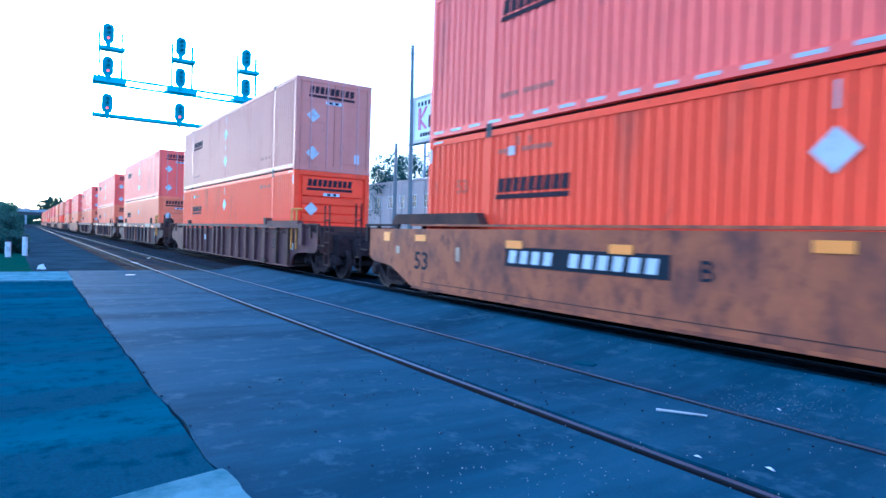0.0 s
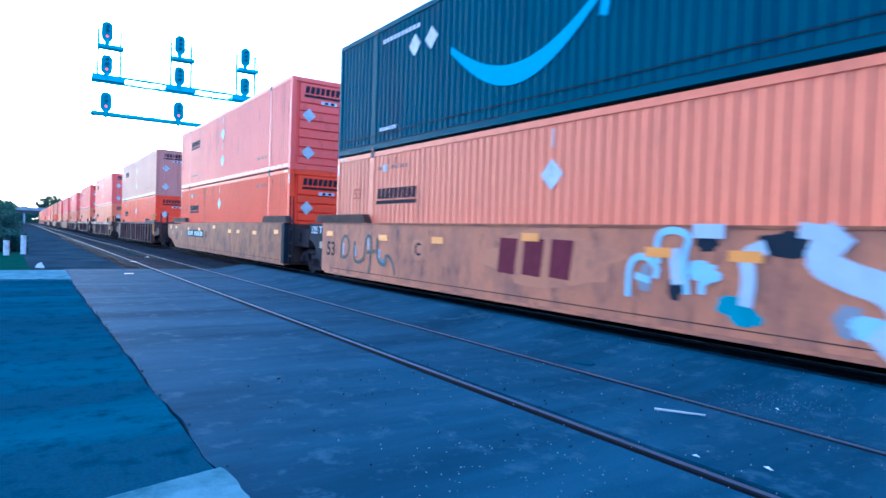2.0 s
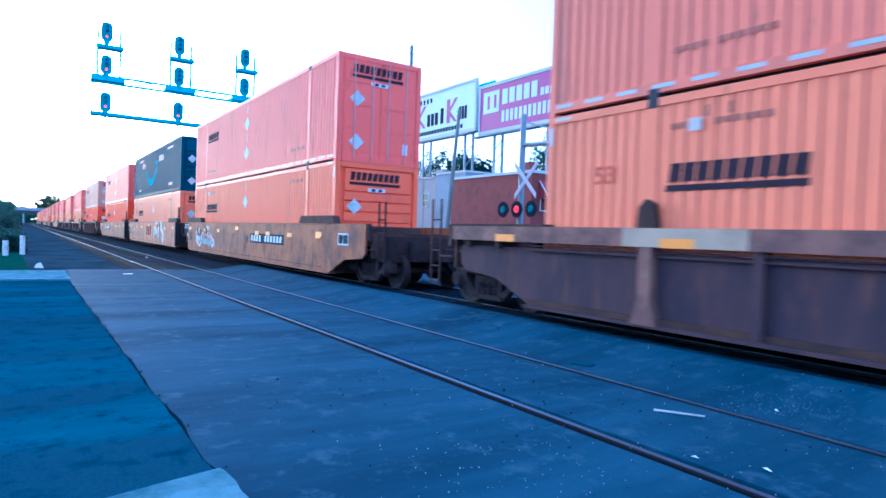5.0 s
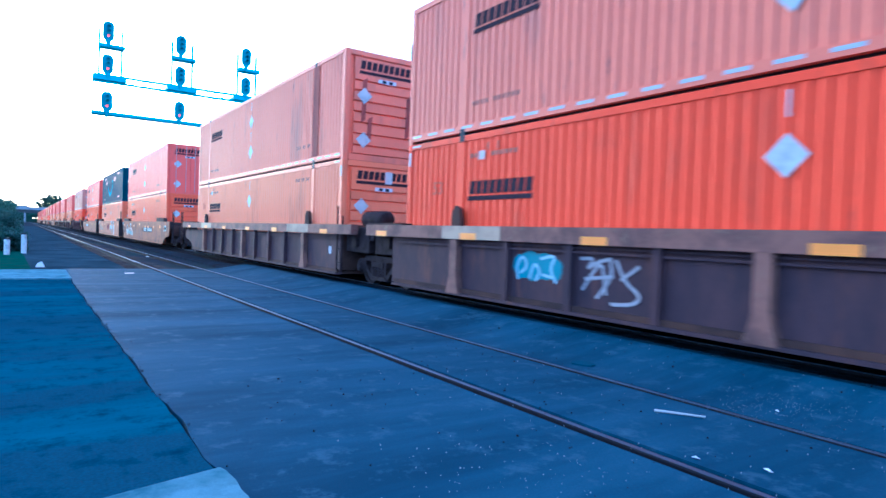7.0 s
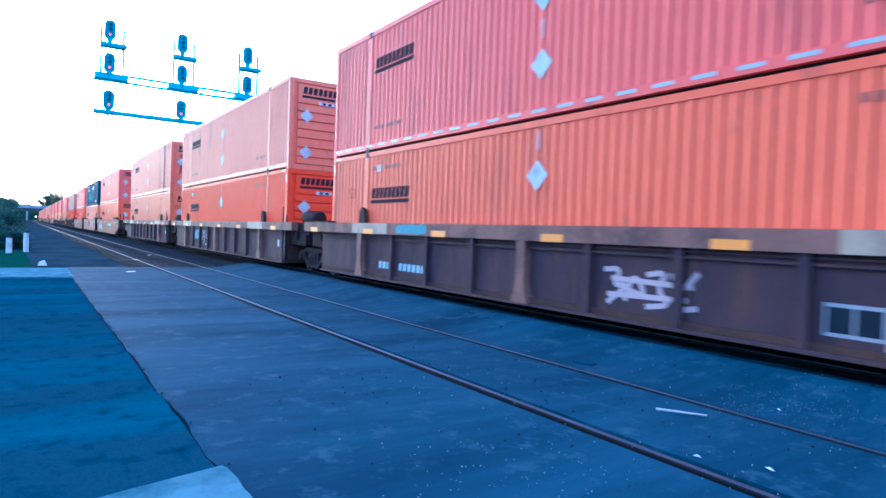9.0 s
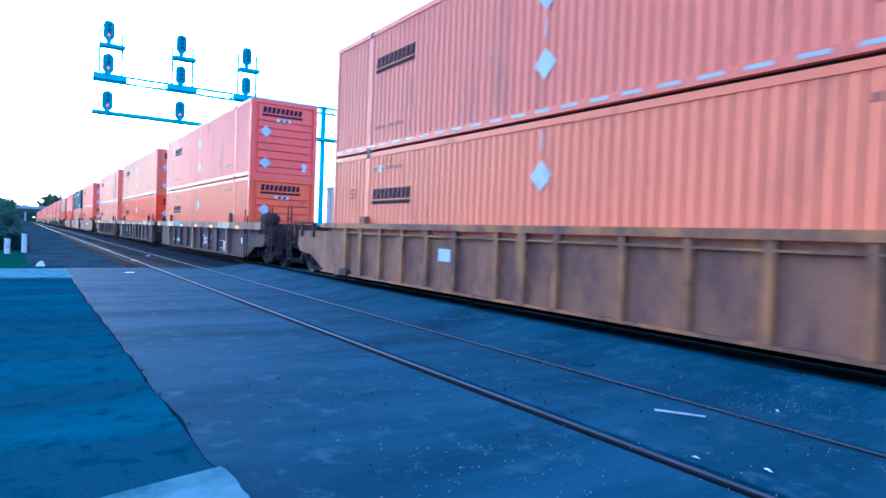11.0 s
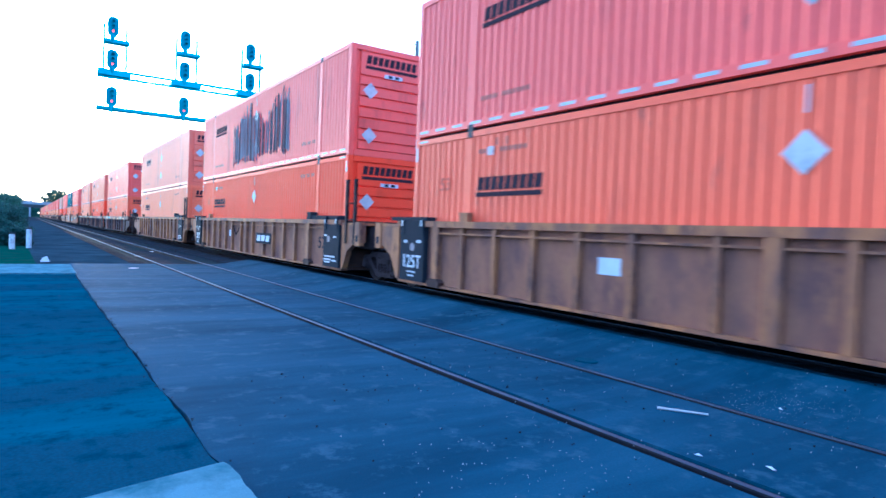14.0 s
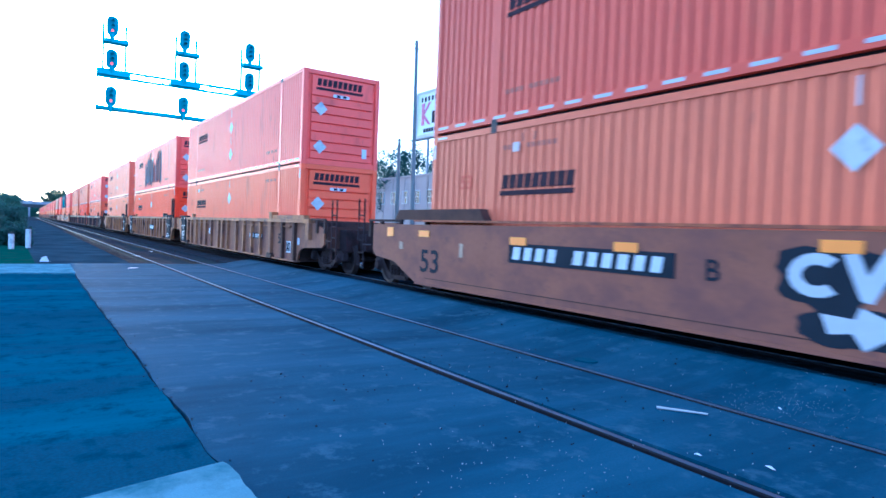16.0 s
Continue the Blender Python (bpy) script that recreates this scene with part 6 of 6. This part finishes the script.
def tree(x, y, height, spread, seed, leaf=LEAF, leaves=5200, low=0.2, spiky=False, size=0.34, label="broad leafy tree behind the tracks"):
    """A tapered trunk with limbs and a crown of many small leaves in uneven clumps."""
    rng = random.Random(seed)
    t = thing("tree", pose(x, y, 0.0), label, "tree", "trees beyond the tracks")
    F = Form()
    F.tube((0, 0, -0.2), (0.1, 0, height * 0.35), height * 0.022, height * 0.016)
    F.tube((0.1, 0, height * 0.35), (0.0, 0.1, height * 0.8), height * 0.016, height * 0.004)
    tips = []
    for i in range(16):
        a, z = rng.uniform(0, 6.28), height * rng.uniform(0.25, 0.7)
        r = spread * rng.uniform(0.45, 0.95) * (1 - 0.5 * max(0, z / height - 0.4))
        tip = Vector((r * math.cos(a), r * math.sin(a), z + height * rng.uniform(0.05, 0.25)))
        F.tube((0, 0, z), tip, height * 0.008, height * 0.002, 5)
        tips.append(tip)
    part("trunk", F, BARK, t, "dark trunk and limbs")
    clumps = []
    n = 150
    for i in range(n):
        u = rng.uniform(low, 1.0)
        wide = spread * (math.sin(math.pi * min(1, 0.18 + 0.82 * (1 - u) ** 0.8)) ** 0.6 if not spiky else (1.05 - u) ** 0.45)
        a, q = rng.uniform(0, 6.28), rng.random() ** 0.5
        clumps.append((Vector((wide * q * math.cos(a), wide * q * math.sin(a), u * height)), rng.uniform(0.10, 0.2) * spread + 0.25))
    for tip in tips:
        clumps.append((tip, 0.16 * spread + 0.2))
    if spiky:
        for i in range(26):
            a, q = rng.uniform(0, 6.28), rng.random() ** 0.5 * spread * 0.9
            for k in range(5):
                clumps.append((Vector((q * math.cos(a), q * math.sin(a), height * (0.78 + 0.06 * k) * rng.uniform(0.97, 1.0))), 0.42 - 0.07 * k))
    v, f = [], []
    for i in range(int(leaves * 2.4)):
        c, r = clumps[i % len(clumps)]
        p = c + Vector([max(-1, min(1, rng.gauss(0, 0.5))) for q in range(3)]) * r
        a = Vector((rng.uniform(-1, 1), rng.uniform(-1, 1), rng.uniform(-0.6, 0.6))).normalized()
        b = a.orthogonal().normalized()
        b = (Matrix.Rotation(rng.uniform(0, 6.28), 3, a) @ b)
        s = size * rng.uniform(0.5, 1.1)
        k = len(v)
        v += [p - a * s * 0.6, p + b * s * 0.32, p + a * s * 0.6, p - b * s * 0.32]
        f.append((k, k + 1, k + 2, k + 3))
    me = bpy.data.meshes.new("crown")
    me.from_pydata(v, [], f)
    me.materials.append(leaf)
    c = new("crown", me)
    c.parent = t
    tagged(c, "crown of small leaves with gaps", kind="stuff")
    return t


tree(60.5, 46.0, 9.2, 4.0, 1, LEAF_DARK, spiky=True)
tree(65.0, 41.5, 10.4, 4.2, 2, LEAF_DARK, spiky=True)
tree(65.5, 37.0, 10.9, 4.4, 3, LEAF_DARK, 7000, spiky=True)
tree(64.5, 33.0, 7.8, 4.0, 4, LEAF_DARK, spiky=True)
tree(56.0, 27.0, 4.3, 3.2, 5, LEAF, 5000, low=0.05)
tree(56.5, 21.0, 11.0, 4.0, 6, LEAF, 8000, low=0.05)
tree(58.0, 18.0, 12.2, 5.0, 7, LEAF, 7000, low=0.05)
tree(60.0, 13.0, 12.0, 5.0, 8, LEAF, 5000, low=0.05)
tree(60.5, 53.0, 17.2, 5.0, 9, LEAF, 8000, low=0.15)
tree(56.5, 57.5, 14.6, 4.2, 10, LEAF, 6000, low=0.15)
tree(64.0, 48.5, 11.5, 3.6, 11, LEAF, 5000, low=0.15)
tree(47.0, 82.0, 13.0, 5.0, 12, LEAF_DARK, 6000, low=0.15)
tree(52.0, 74.0, 13.5, 5.0, 13, LEAF_DARK, 6000, low=0.15)
tree(48.0, 66.0, 11.2, 3.8, 14, LEAF_DARK, 5000, low=0.15, spiky=True)
for i, (x, y, h, s) in enumerate(((-3.4, 48, 1.5, 1.5), (-2.0, 41, 1.1, 0.9), (-4.2, 40, 1.6, 1.4), (-1.6, 58, 1.7, 1.3), (-4.2, 55, 2.1, 1.8), (-0.9, 44, 0.7, 0.6), (-1.7, 70, 2.0, 1.5), (-3.4, 80, 2.6, 2.0), (-1.4, 90, 2.3, 1.4), (-2.6, 36, 0.9, 0.8), (-0.5, 36.5, 0.6, 0.5))):
    tree(x, y, h, s, 40 + i, LEAF_DARK, 2600, low=0.03, size=0.16, spiky=i % 2 == 0, label="dense uneven low bush on the grass verge")
for i, (x, y, h, s) in enumerate(((-3.8, 150, 4.9, 2.4), (-6.0, 140, 5.0, 2.8), (-4.0, 185, 6.2, 2.8), (-9, 150, 5.6, 3.2), (14.5, 622, 21, 6), (20.0, 626, 24, 7), (26.0, 630, 21, 6), (-6, 240, 7.5, 4), (-14, 600, 16, 8), (-4, 605, 13, 7))):
    tree(x, y, h, s, 60 + i, LEAF, 2600, low=0.05, size=0.32 if y < 300 else 1.0, label="distant leafy tree beside the line")


def far_woods():
    """A long uneven belt of trees on the skyline."""
    rng = random.Random(77)
    v, f = [], []
    for i in range(16000):
        x = rng.uniform(-420, 620)
        top = 9 + 5 * noise.noise((x * 0.03, 1.0, 0)) + 3 * noise.noise((x * 0.12, 4.0, 0))
        p = Vector((x, 640 + rng.uniform(-14, 14) - 0.2 * abs(x), rng.random() ** 0.7 * top))
        a = Vector((rng.uniform(-1, 1), rng.uniform(-0.3, 0.3), rng.uniform(-1, 1))).normalized()
        b = a.cross(Vector((0, 1, 0))).normalized()
        s = rng.uniform(0.9, 2.2)
        k = len(v)
        v += [p - a * s, p + b * s * 0.6, p + a * s, p - b * s * 0.6]
        f.append((k, k + 1, k + 2, k + 3))
    me = bpy.data.meshes.new("far_woods")
    me.from_pydata(v, [], f)
    me.materials.append(LEAF)
    return tagged(new("far_woods", me), "distant belt of trees on the skyline", "woods", kind="stuff")


far_woods()
bridge = thing("overpass", pose(0, 560, 0), "grey concrete road overpass across the distant tracks", "bridge")
# The dark roof colour stands in for shade on the concrete deck.
part("deck", Form().box(-60, 80, -5, 5, 7.0, 9.6), ROOF, bridge, "deck girders coloured dark for shade")
part("parapet", Form().box(-60, 80, -5.3, -5.0, 9.4, 11.6), GREY_WALL, bridge)
for x in (-6.0, 0.5, 17.0, 25.0):
    part("pier", Form().box(x - 0.6, x + 0.6, -4.5, 4.5, -0.2, 7.0), GREY_WALL, bridge)


def window_unit(house, x, y, z, w, h, facing, mat=TRIM):
    """A framed window on a wall that faces -x or -y; (x, y, z): its sill's middle."""
    F, P = Form(), Form()
    if facing == "x":
        F.box(x - 0.08, x + 0.02, y - w / 2 - 0.09, y + w / 2 + 0.09, z - 0.1, z).box(x - 0.06, x + 0.02, y - w / 2 - 0.09, y - w / 2, z, z + h).box(x - 0.06, x + 0.02, y + w / 2, y + w / 2 + 0.09, z, z + h).box(x - 0.06, x + 0.02, y - w / 2 - 0.09, y + w / 2 + 0.09, z + h, z + h + 0.1)
        F.box(x - 0.04, x, y - 0.03, y + 0.03, z, z + h).box(x - 0.04, x, y - w / 2, y + w / 2, z + h * 0.5 - 0.03, z + h * 0.5 + 0.03)
        P.box(x - 0.012, x + 0.01, y - w / 2, y + w / 2, z, z + h)
    else:
        F.box(x - w / 2 - 0.09, x + w / 2 + 0.09, y - 0.08, y + 0.02, z - 0.1, z).box(x - w / 2 - 0.09, x - w / 2, y - 0.06, y + 0.02, z, z + h).box(x + w / 2, x + w / 2 + 0.09, y - 0.06, y + 0.02, z, z + h).box(x - w / 2 - 0.09, x + w / 2 + 0.09, y - 0.06, y + 0.02, z + h, z + h + 0.1)
        F.box(x - 0.05, x + 0.05, y - 0.04, y, z, z + h)
        P.box(x - w / 2, x + w / 2, y - 0.012, y + 0.01, z, z + h)
    fr = part("window", F, mat, house, "framed window")
    part("pane", P, GLASS, fr, "dark glass pane")


# red brick building with awnings; its long face looks along the street
red = thing("brick_building", pose(0, 0, 0), "two-storey red brick building with dark red awnings", "building")
part("wall", Form().box(36.0, 48.6, 40.0, 52.0, -0.2, 7.1), BRICK_RED, red)
part("parapet", Form().box(35.9, 48.7, 39.9, 40.3, 7.1, 7.35).box(35.9, 36.3, 40.3, 52.1, 7.1, 7.35), TRIM, red, "pale coping")
part("roof", Form().box(36.3, 48.5, 40.3, 51.8, 7.0, 7.14), ROOF, red)
part("chimney", Form().box(36.3, 37.1, 40.6, 41.4, 7.1, 8.1), BRICK_RED, red)
for x, w in ((38.3, 2.4), (41.6, 2.2), (44.2, 2.0), (46.8, 1.6)):
    window_unit(red, x, 40.0, 3.95, w, 1.15, "y")
    aw = part("awning", Form().prism([(39.99, 6.45), (39.99, 4.95), (38.85, 4.95), (38.85, 5.1)], 0, x - w / 2 - 0.2, x + w / 2 + 0.2), AWNING, red, "dark red sloping awning")
    part("awning_edge", Form().tube((x - w / 2 - 0.22, 39.95, 6.45), (x - w / 2 - 0.22, 38.85, 5.1), 0.06, n=6).tube((x - w / 2 - 0.22, 38.85, 5.0), (x + w / 2 + 0.22, 38.85, 5.0), 0.05, n=6), TRIM, aw, "pale awning edge")
    window_unit(red, x, 40.0, 0.9, w, 1.6, "y")
for k in range(44):
    part("brick_course", lambda: Form().box(36.0, 48.6, 39.985, 39.998, 0, 0.11), BRICK_RED, red, "", pose(0, 0, 0.02 + k * 0.16), key="course")
grey = thing("grey_building", pose(0, 0, 0), "plain pale grey rendered building beside the brick one", "building")
part("wall", Form().box(37.8, 46.0, 52.2, 57.5, -0.2, 8.1), GREY_WALL, grey)
part("parapet", Form().box(37.7, 46.1, 52.1, 57.6, 8.1, 8.3), TRIM, grey)
tan = thing("tan_building", pose(0, 0, 0), "long tan rendered building with small barred windows", "building")
part("wall", Form().box(43.0, 56.0, 58.0, 100.0, -0.2, 8.6), STUCCO, tan)
part("parapet", Form().box(42.9, 56.1, 57.9, 100.1, 8.6, 8.85), STUCCO, tan)
for y in (80.5, 66.5):
    part("chimney", Form().box(44.5, 45.6, y, y + 1.3, 8.8, 9.9), STUCCO, tan)
for i in range(10):
    window_unit(tan, 43.0, 61.3 + i * 3.25, 5.1, 1.2, 1.6, "x")
for i in range(14):
    part("pilaster", lambda: Form().box(42.94, 43.0, -0.2, 0.2, -0.1, 8.6), STUCCO, tan, "", pose(0, 59.6 + i * 3.0, 0), key="p")


def billboard(y0, y1, z0, z1, x, face, label):
    b = thing("billboard", pose(0, 0, 0), label, "billboard")
    part("face", Form().box(x, x + 0.2, y1, y0, z0, z1), face, b, "printed sign face")
    part("frame", Form().box(x - 0.08, x + 0.25, y1 - 0.25, y0 + 0.25, z1, z1 + 0.35).box(x - 0.08, x + 0.25, y1 - 0.25, y0 + 0.25, z0 - 0.35, z0).box(x - 0.08, x + 0.25, y1 - 0.3, y1, z0, z1).box(x - 0.08, x + 0.25, y0, y0 + 0.3, z0, z1), TRIM, b, "pale frame")
    part("catwalk", Form().box(x - 1.1, x - 0.1, y1 - 0.3, y0 + 0.3, z0 - 0.8, z0 - 0.68), STEEL_GREY, b, "steel catwalk")
    part("back_face", Form().box(x + 1.6, x + 1.8, y1 - 1.6, y0 - 1.6, z0 - 0.2, z1 + 0.1), SIGNAL, b, "dark back panel")
    for y in (y0 - 2.5, y1 + 2.2):
        F = Form()
        for dx in (0.3, 1.5):
            F.box(x + dx - 0.12, x + dx + 0.12, y - 0.12, y + 0.12, 0, z1 - 1)
        for k in range(8):
            F.tube((x + 0.3, y, 1 + k * 1.5), (x + 1.5, y, 2.5 + k * 1.5), 0.06, n=6)
        part("lattice_leg", F, STEEL_GREY, b, "steel lattice leg")
    return b


def face_bars(b, y0, y1, z0, z1, x, n, mat, gap=0.25, label="lettering as bars"):
    w = (y0 - y1) / n
    for i in range(n):
        part("letter_bar", Form().box(x - 0.03, x, y0 - (i + 1) * w + w * gap / 2, y0 - i * w - w * gap / 2, z0, z1), mat, b)


law = billboard(59.5, 45.9, 13.9, 19.0, 45.0, SIGN_PINK, "magenta billboard with white lettering bars on steel legs")
part("logo_square", Form().box(44.96, 45.0, 56.0, 58.9, 15.9, 18.4), SIGN_WHITE, law, "white logo square")
part("logo_mark", Form().box(44.93, 44.96, 57.7, 58.1, 16.4, 17.9).box(44.93, 44.96, 56.5, 56.9, 16.4, 17.9), SIGN_PINK, law)
face_bars(law, 55.6, 49.5, 16.6, 18.3, 45.0, 5, SIGN_WHITE)
face_bars(law, 49.2, 46.4, 16.6, 17.4, 45.0, 4, SIGN_WHITE)
face_bars(law, 55.6, 46.6, 14.6, 15.9, 45.0, 12, SIGN_WHITE, 0.35)
kar = billboard(75.0, 60.6, 14.6, 20.2, 45.0, SIGN_WHITE, "white billboard with magenta and dark lettering bars")
for y in (73.6, 66.3):
    part("initial_mark", Form().box(44.96, 45.0, y - 0.35, y + 0.35, 15.9, 18.9).prism([(y - 0.3, 17.2), (y - 2.0, 18.9), (y - 1.4, 18.9), (y - 0.3, 17.7)], 0, 44.96, 45.0).prism([(y - 0.3, 17.4), (y - 2.0, 15.9), (y - 1.4, 15.9), (y - 0.3, 16.8)], 0, 44.96, 45.0), SIGN_PINK, kar, "magenta initial as a shape")
face_bars(kar, 71.4, 68.6, 16.0, 17.6, 45.0, 3, BLACK_PAINT)
face_bars(kar, 68.2, 67.3, 16.0, 18.0, 45.0, 1, BLACK_PAINT)
face_bars(kar, 64.0, 62.2, 16.0, 17.6, 45.0, 3, BLACK_PAINT)
face_bars(kar, 73.4, 63.0, 14.9, 15.4, 45.0, 16, BLACK_PAINT)
face_bars(kar, 74.3, 70.0, 19.1, 19.7, 45.0, 5, BLACK_PAINT, 0.5)

# ---- crossing signals, poles, parked cars ----
xs = thing("crossing_signal", pose(15.2, 17.45, 0.14), "steel crossing mast with a cantilever arm and red flashers", "crossing signal")
part("mast", Form().lathe([(0, 0.16), (1.2, 0.16), (1.25, 0.12), (5.85, 0.11), (5.9, 0.0001)], 14, axis=2), STEEL_GREY, xs)
part("base", Form().box(-0.35, 0.35, -0.35, 0.35, 0, 0.25), CONCRETE, xs, "concrete base")
part("arm", Form().tube((0, 0, 4.74), (0, -5.7, 4.5), 0.09, 0.07).tube((0, -2.4, 5.45), (0, -5.6, 5.3), 0.035).tube((0, -2.4, 4.6), (0, -2.4, 5.45), 0.03).tube((0, -4.0, 4.55), (0, -4.0, 5.4), 0.03).tube((0, -5.6, 4.5), (0, -5.6, 5.3), 0.03).tube((0, 0, 5.6), (0, -2.4, 4.9), 0.025), STEEL_GREY, xs, "cantilever arm with a rail")
for y, z, lit in ((-4.4, 4.9, False), (-5.15, 4.85, True), (-5.6, 4.7, False), (-0.78, 2.38, False), (0.0, 2.38, True), (0.78, 2.38, False)):
    h = part("flasher", Form().lathe([(0.0, 0.30), (0.03, 0.30), (0.05, 0.15), (0.2, 0.13), (0.22, 0.0001)], 18, (-0.2, y, z), 0), BLACK_PAINT, xs, "round black flasher backboard")
    part("lens", Form().lathe([(-0.04, 0.0001), (-0.04, 0.1), (0, 0.13)], 16, (-0.2, y, z), 0), RED_LIT if lit else DARK_LENS, h)
for s in (-1, 1):
    part("crossbuck_blade", Form().prism([(-0.6, s * -0.6 - 0.1), (0.6, s * 0.6 - 0.1), (0.6, s * 0.6 + 0.1), (-0.6, s * -0.6 + 0.1)], 0, -0.17 - 0.02 * s, -0.15 - 0.02 * s), WHITE_PAINT, xs, "white crossed blade", pose(0, -0.4, 3.45))
part("amber_lamp", Form().lathe([(0, 0.0001), (0.02, 0.08), (0.1, 0.08)], 10, (-0.1, -1.9, 4.75), 0), AMBER, xs, "small amber lamp")
part("gate_stub", Form().box(-0.3, 0.3, -0.2, 0.2, 0.7, 1.3), STEEL_GREY, xs, "gate mechanism box")
for x, y, h, lean in ((30.0, 50.3, 19.2, -1.2), (30.0, 53.3, 10.3, 0.0), (34.0, 49.9, 13.6, 7.0)):
    p = thing("utility_pole", pose(x, y, 0, lean, 0, 0), "weathered grey wooden utility pole", "pole", "utility poles behind the tracks")
    part("shaft", Form().lathe([(-0.2, 0.22), (h * 0.5, 0.19), (h, 0.14)], 12, axis=2), WOOD_POLE, p)
    part("hardware", Form().tube((-0.12, -0.3, h - 0.4), (-0.12, 0.3, h - 0.25), 0.05).box(-0.25, 0.25, -0.06, 0.06, h - 0.8, h - 0.7), STEEL_GREY, p, "pole-top hardware")


def parked_car(x, y, turn, paint, tall, label):
    """A parked car: lower body, cabin with glass, wheels, lamps."""
    c = thing("car", pose(x, y, -0.01, 0, 0, turn), label, "car", "cars parked beyond the tracks")
    h = 0.15 if tall else 0
    part("body", Form().prism([(-2.2, 0.32), (2.25, 0.32), (2.3, 0.62), (2.1, 0.82), (1.1, 0.95), (-2.1, 0.98), (-2.25, 0.7)], 0, -0.88, 0.88), paint, c)
    part("cabin", Form().prism([(0.95, 0.95), (0.25, 1.42 + h), (-1.2, 1.46 + h), (-1.95, 0.98)], 0, -0.74, 0.74), paint, c)
    part("side_glass", Form().prism([(0.78, 0.99), (0.2, 1.36 + h), (-1.15, 1.38 + h), (-1.6, 1.0)], 0, -0.75, -0.742), GLASS, c, "dark side glass")
    part("side_glass", Form().prism([(0.78, 0.99), (0.2, 1.36 + h), (-1.15, 1.38 + h), (-1.6, 1.0)], 0, 0.742, 0.75), GLASS, c, "dark side glass")
    part("windscreen", Form().add([(-0.66, 0.93, 0.97), (0.66, 0.93, 0.97), (0.6, 0.30, 1.40 + h), (-0.6, 0.30, 1.40 + h), (-0.66, 0.95, 0.985), (0.66, 0.95, 0.985), (0.6, 0.32, 1.415 + h), (-0.6, 0.32, 1.415 + h)], [(0, 1, 2, 3), (4, 5, 6, 7), (0, 1, 5, 4), (2, 3, 7, 6), (1, 2, 6, 5), (3, 0, 4, 7)]), GLASS, c)
    for sx in (-0.8, 0.8):
        for sy in (-1.4, 1.4):
            w = part("wheel", lambda: Form().lathe([(-0.1, 0.2), (-0.1, 0.32), (0.1, 0.32), (0.1, 0.2)], 18), BLACK_PAINT, c, "black tyre", pose(sx, sy, 0.32), key="car")
            part("rim", lambda: Form().lathe([(-0.11, 0.0001), (-0.11, 0.19), (0.11, 0.19), (0.11, 0.0001)], 14), STEEL_GREY, w, "grey rim", key="car")
        part("headlight", Form().box(sx - 0.15 if sx > 0 else sx - 0.02, sx + 0.02 if sx > 0 else sx + 0.15, 2.2, 2.29, 0.62, 0.75), TRIM, c, "pale headlight")


CAR_BLUE = material("light_blue_car", (0.36, 0.5, 0.58), 0.3, 0.2, vary=0.05, bump=0)
CAR_WHITE = material("white_car", (0.72, 0.74, 0.75), 0.3, vary=0.05, bump=0)
parked_car(48.5, 24.6, 20, CAR_BLUE, False, "light blue sedan parked beyond the tracks")
parked_car(50.0, 20.4, 20, CAR_WHITE, True, "white van-like car parked beyond the tracks")
parked_car(51.5, 15.6, 20, CAR_WHITE, False, "white sedan parked beyond the tracks")



# ---- what moves ----
def motions():
    for ob, (x, y, z) in TRAIN:
        walk(ob, [(t, pose(x, y + gone(t), z)) for t in (0, 2, 4, 6, 8, 10, 12, 14, 15, 15.25, 15.5, 15.75, 16)])
    for w, s, e in WHEELS:
        rows = []
        for k in range(481):
            t = k / 30
            rows.append((t, pose(s * 0.755, e * 0.87, WHEEL_R, -math.degrees(gone(t) / WHEEL_R), 0, 0) @ pose(0, 0, 0, 0, 0, 0 if s < 0 else 180)))
        walk(w, rows)


motions()
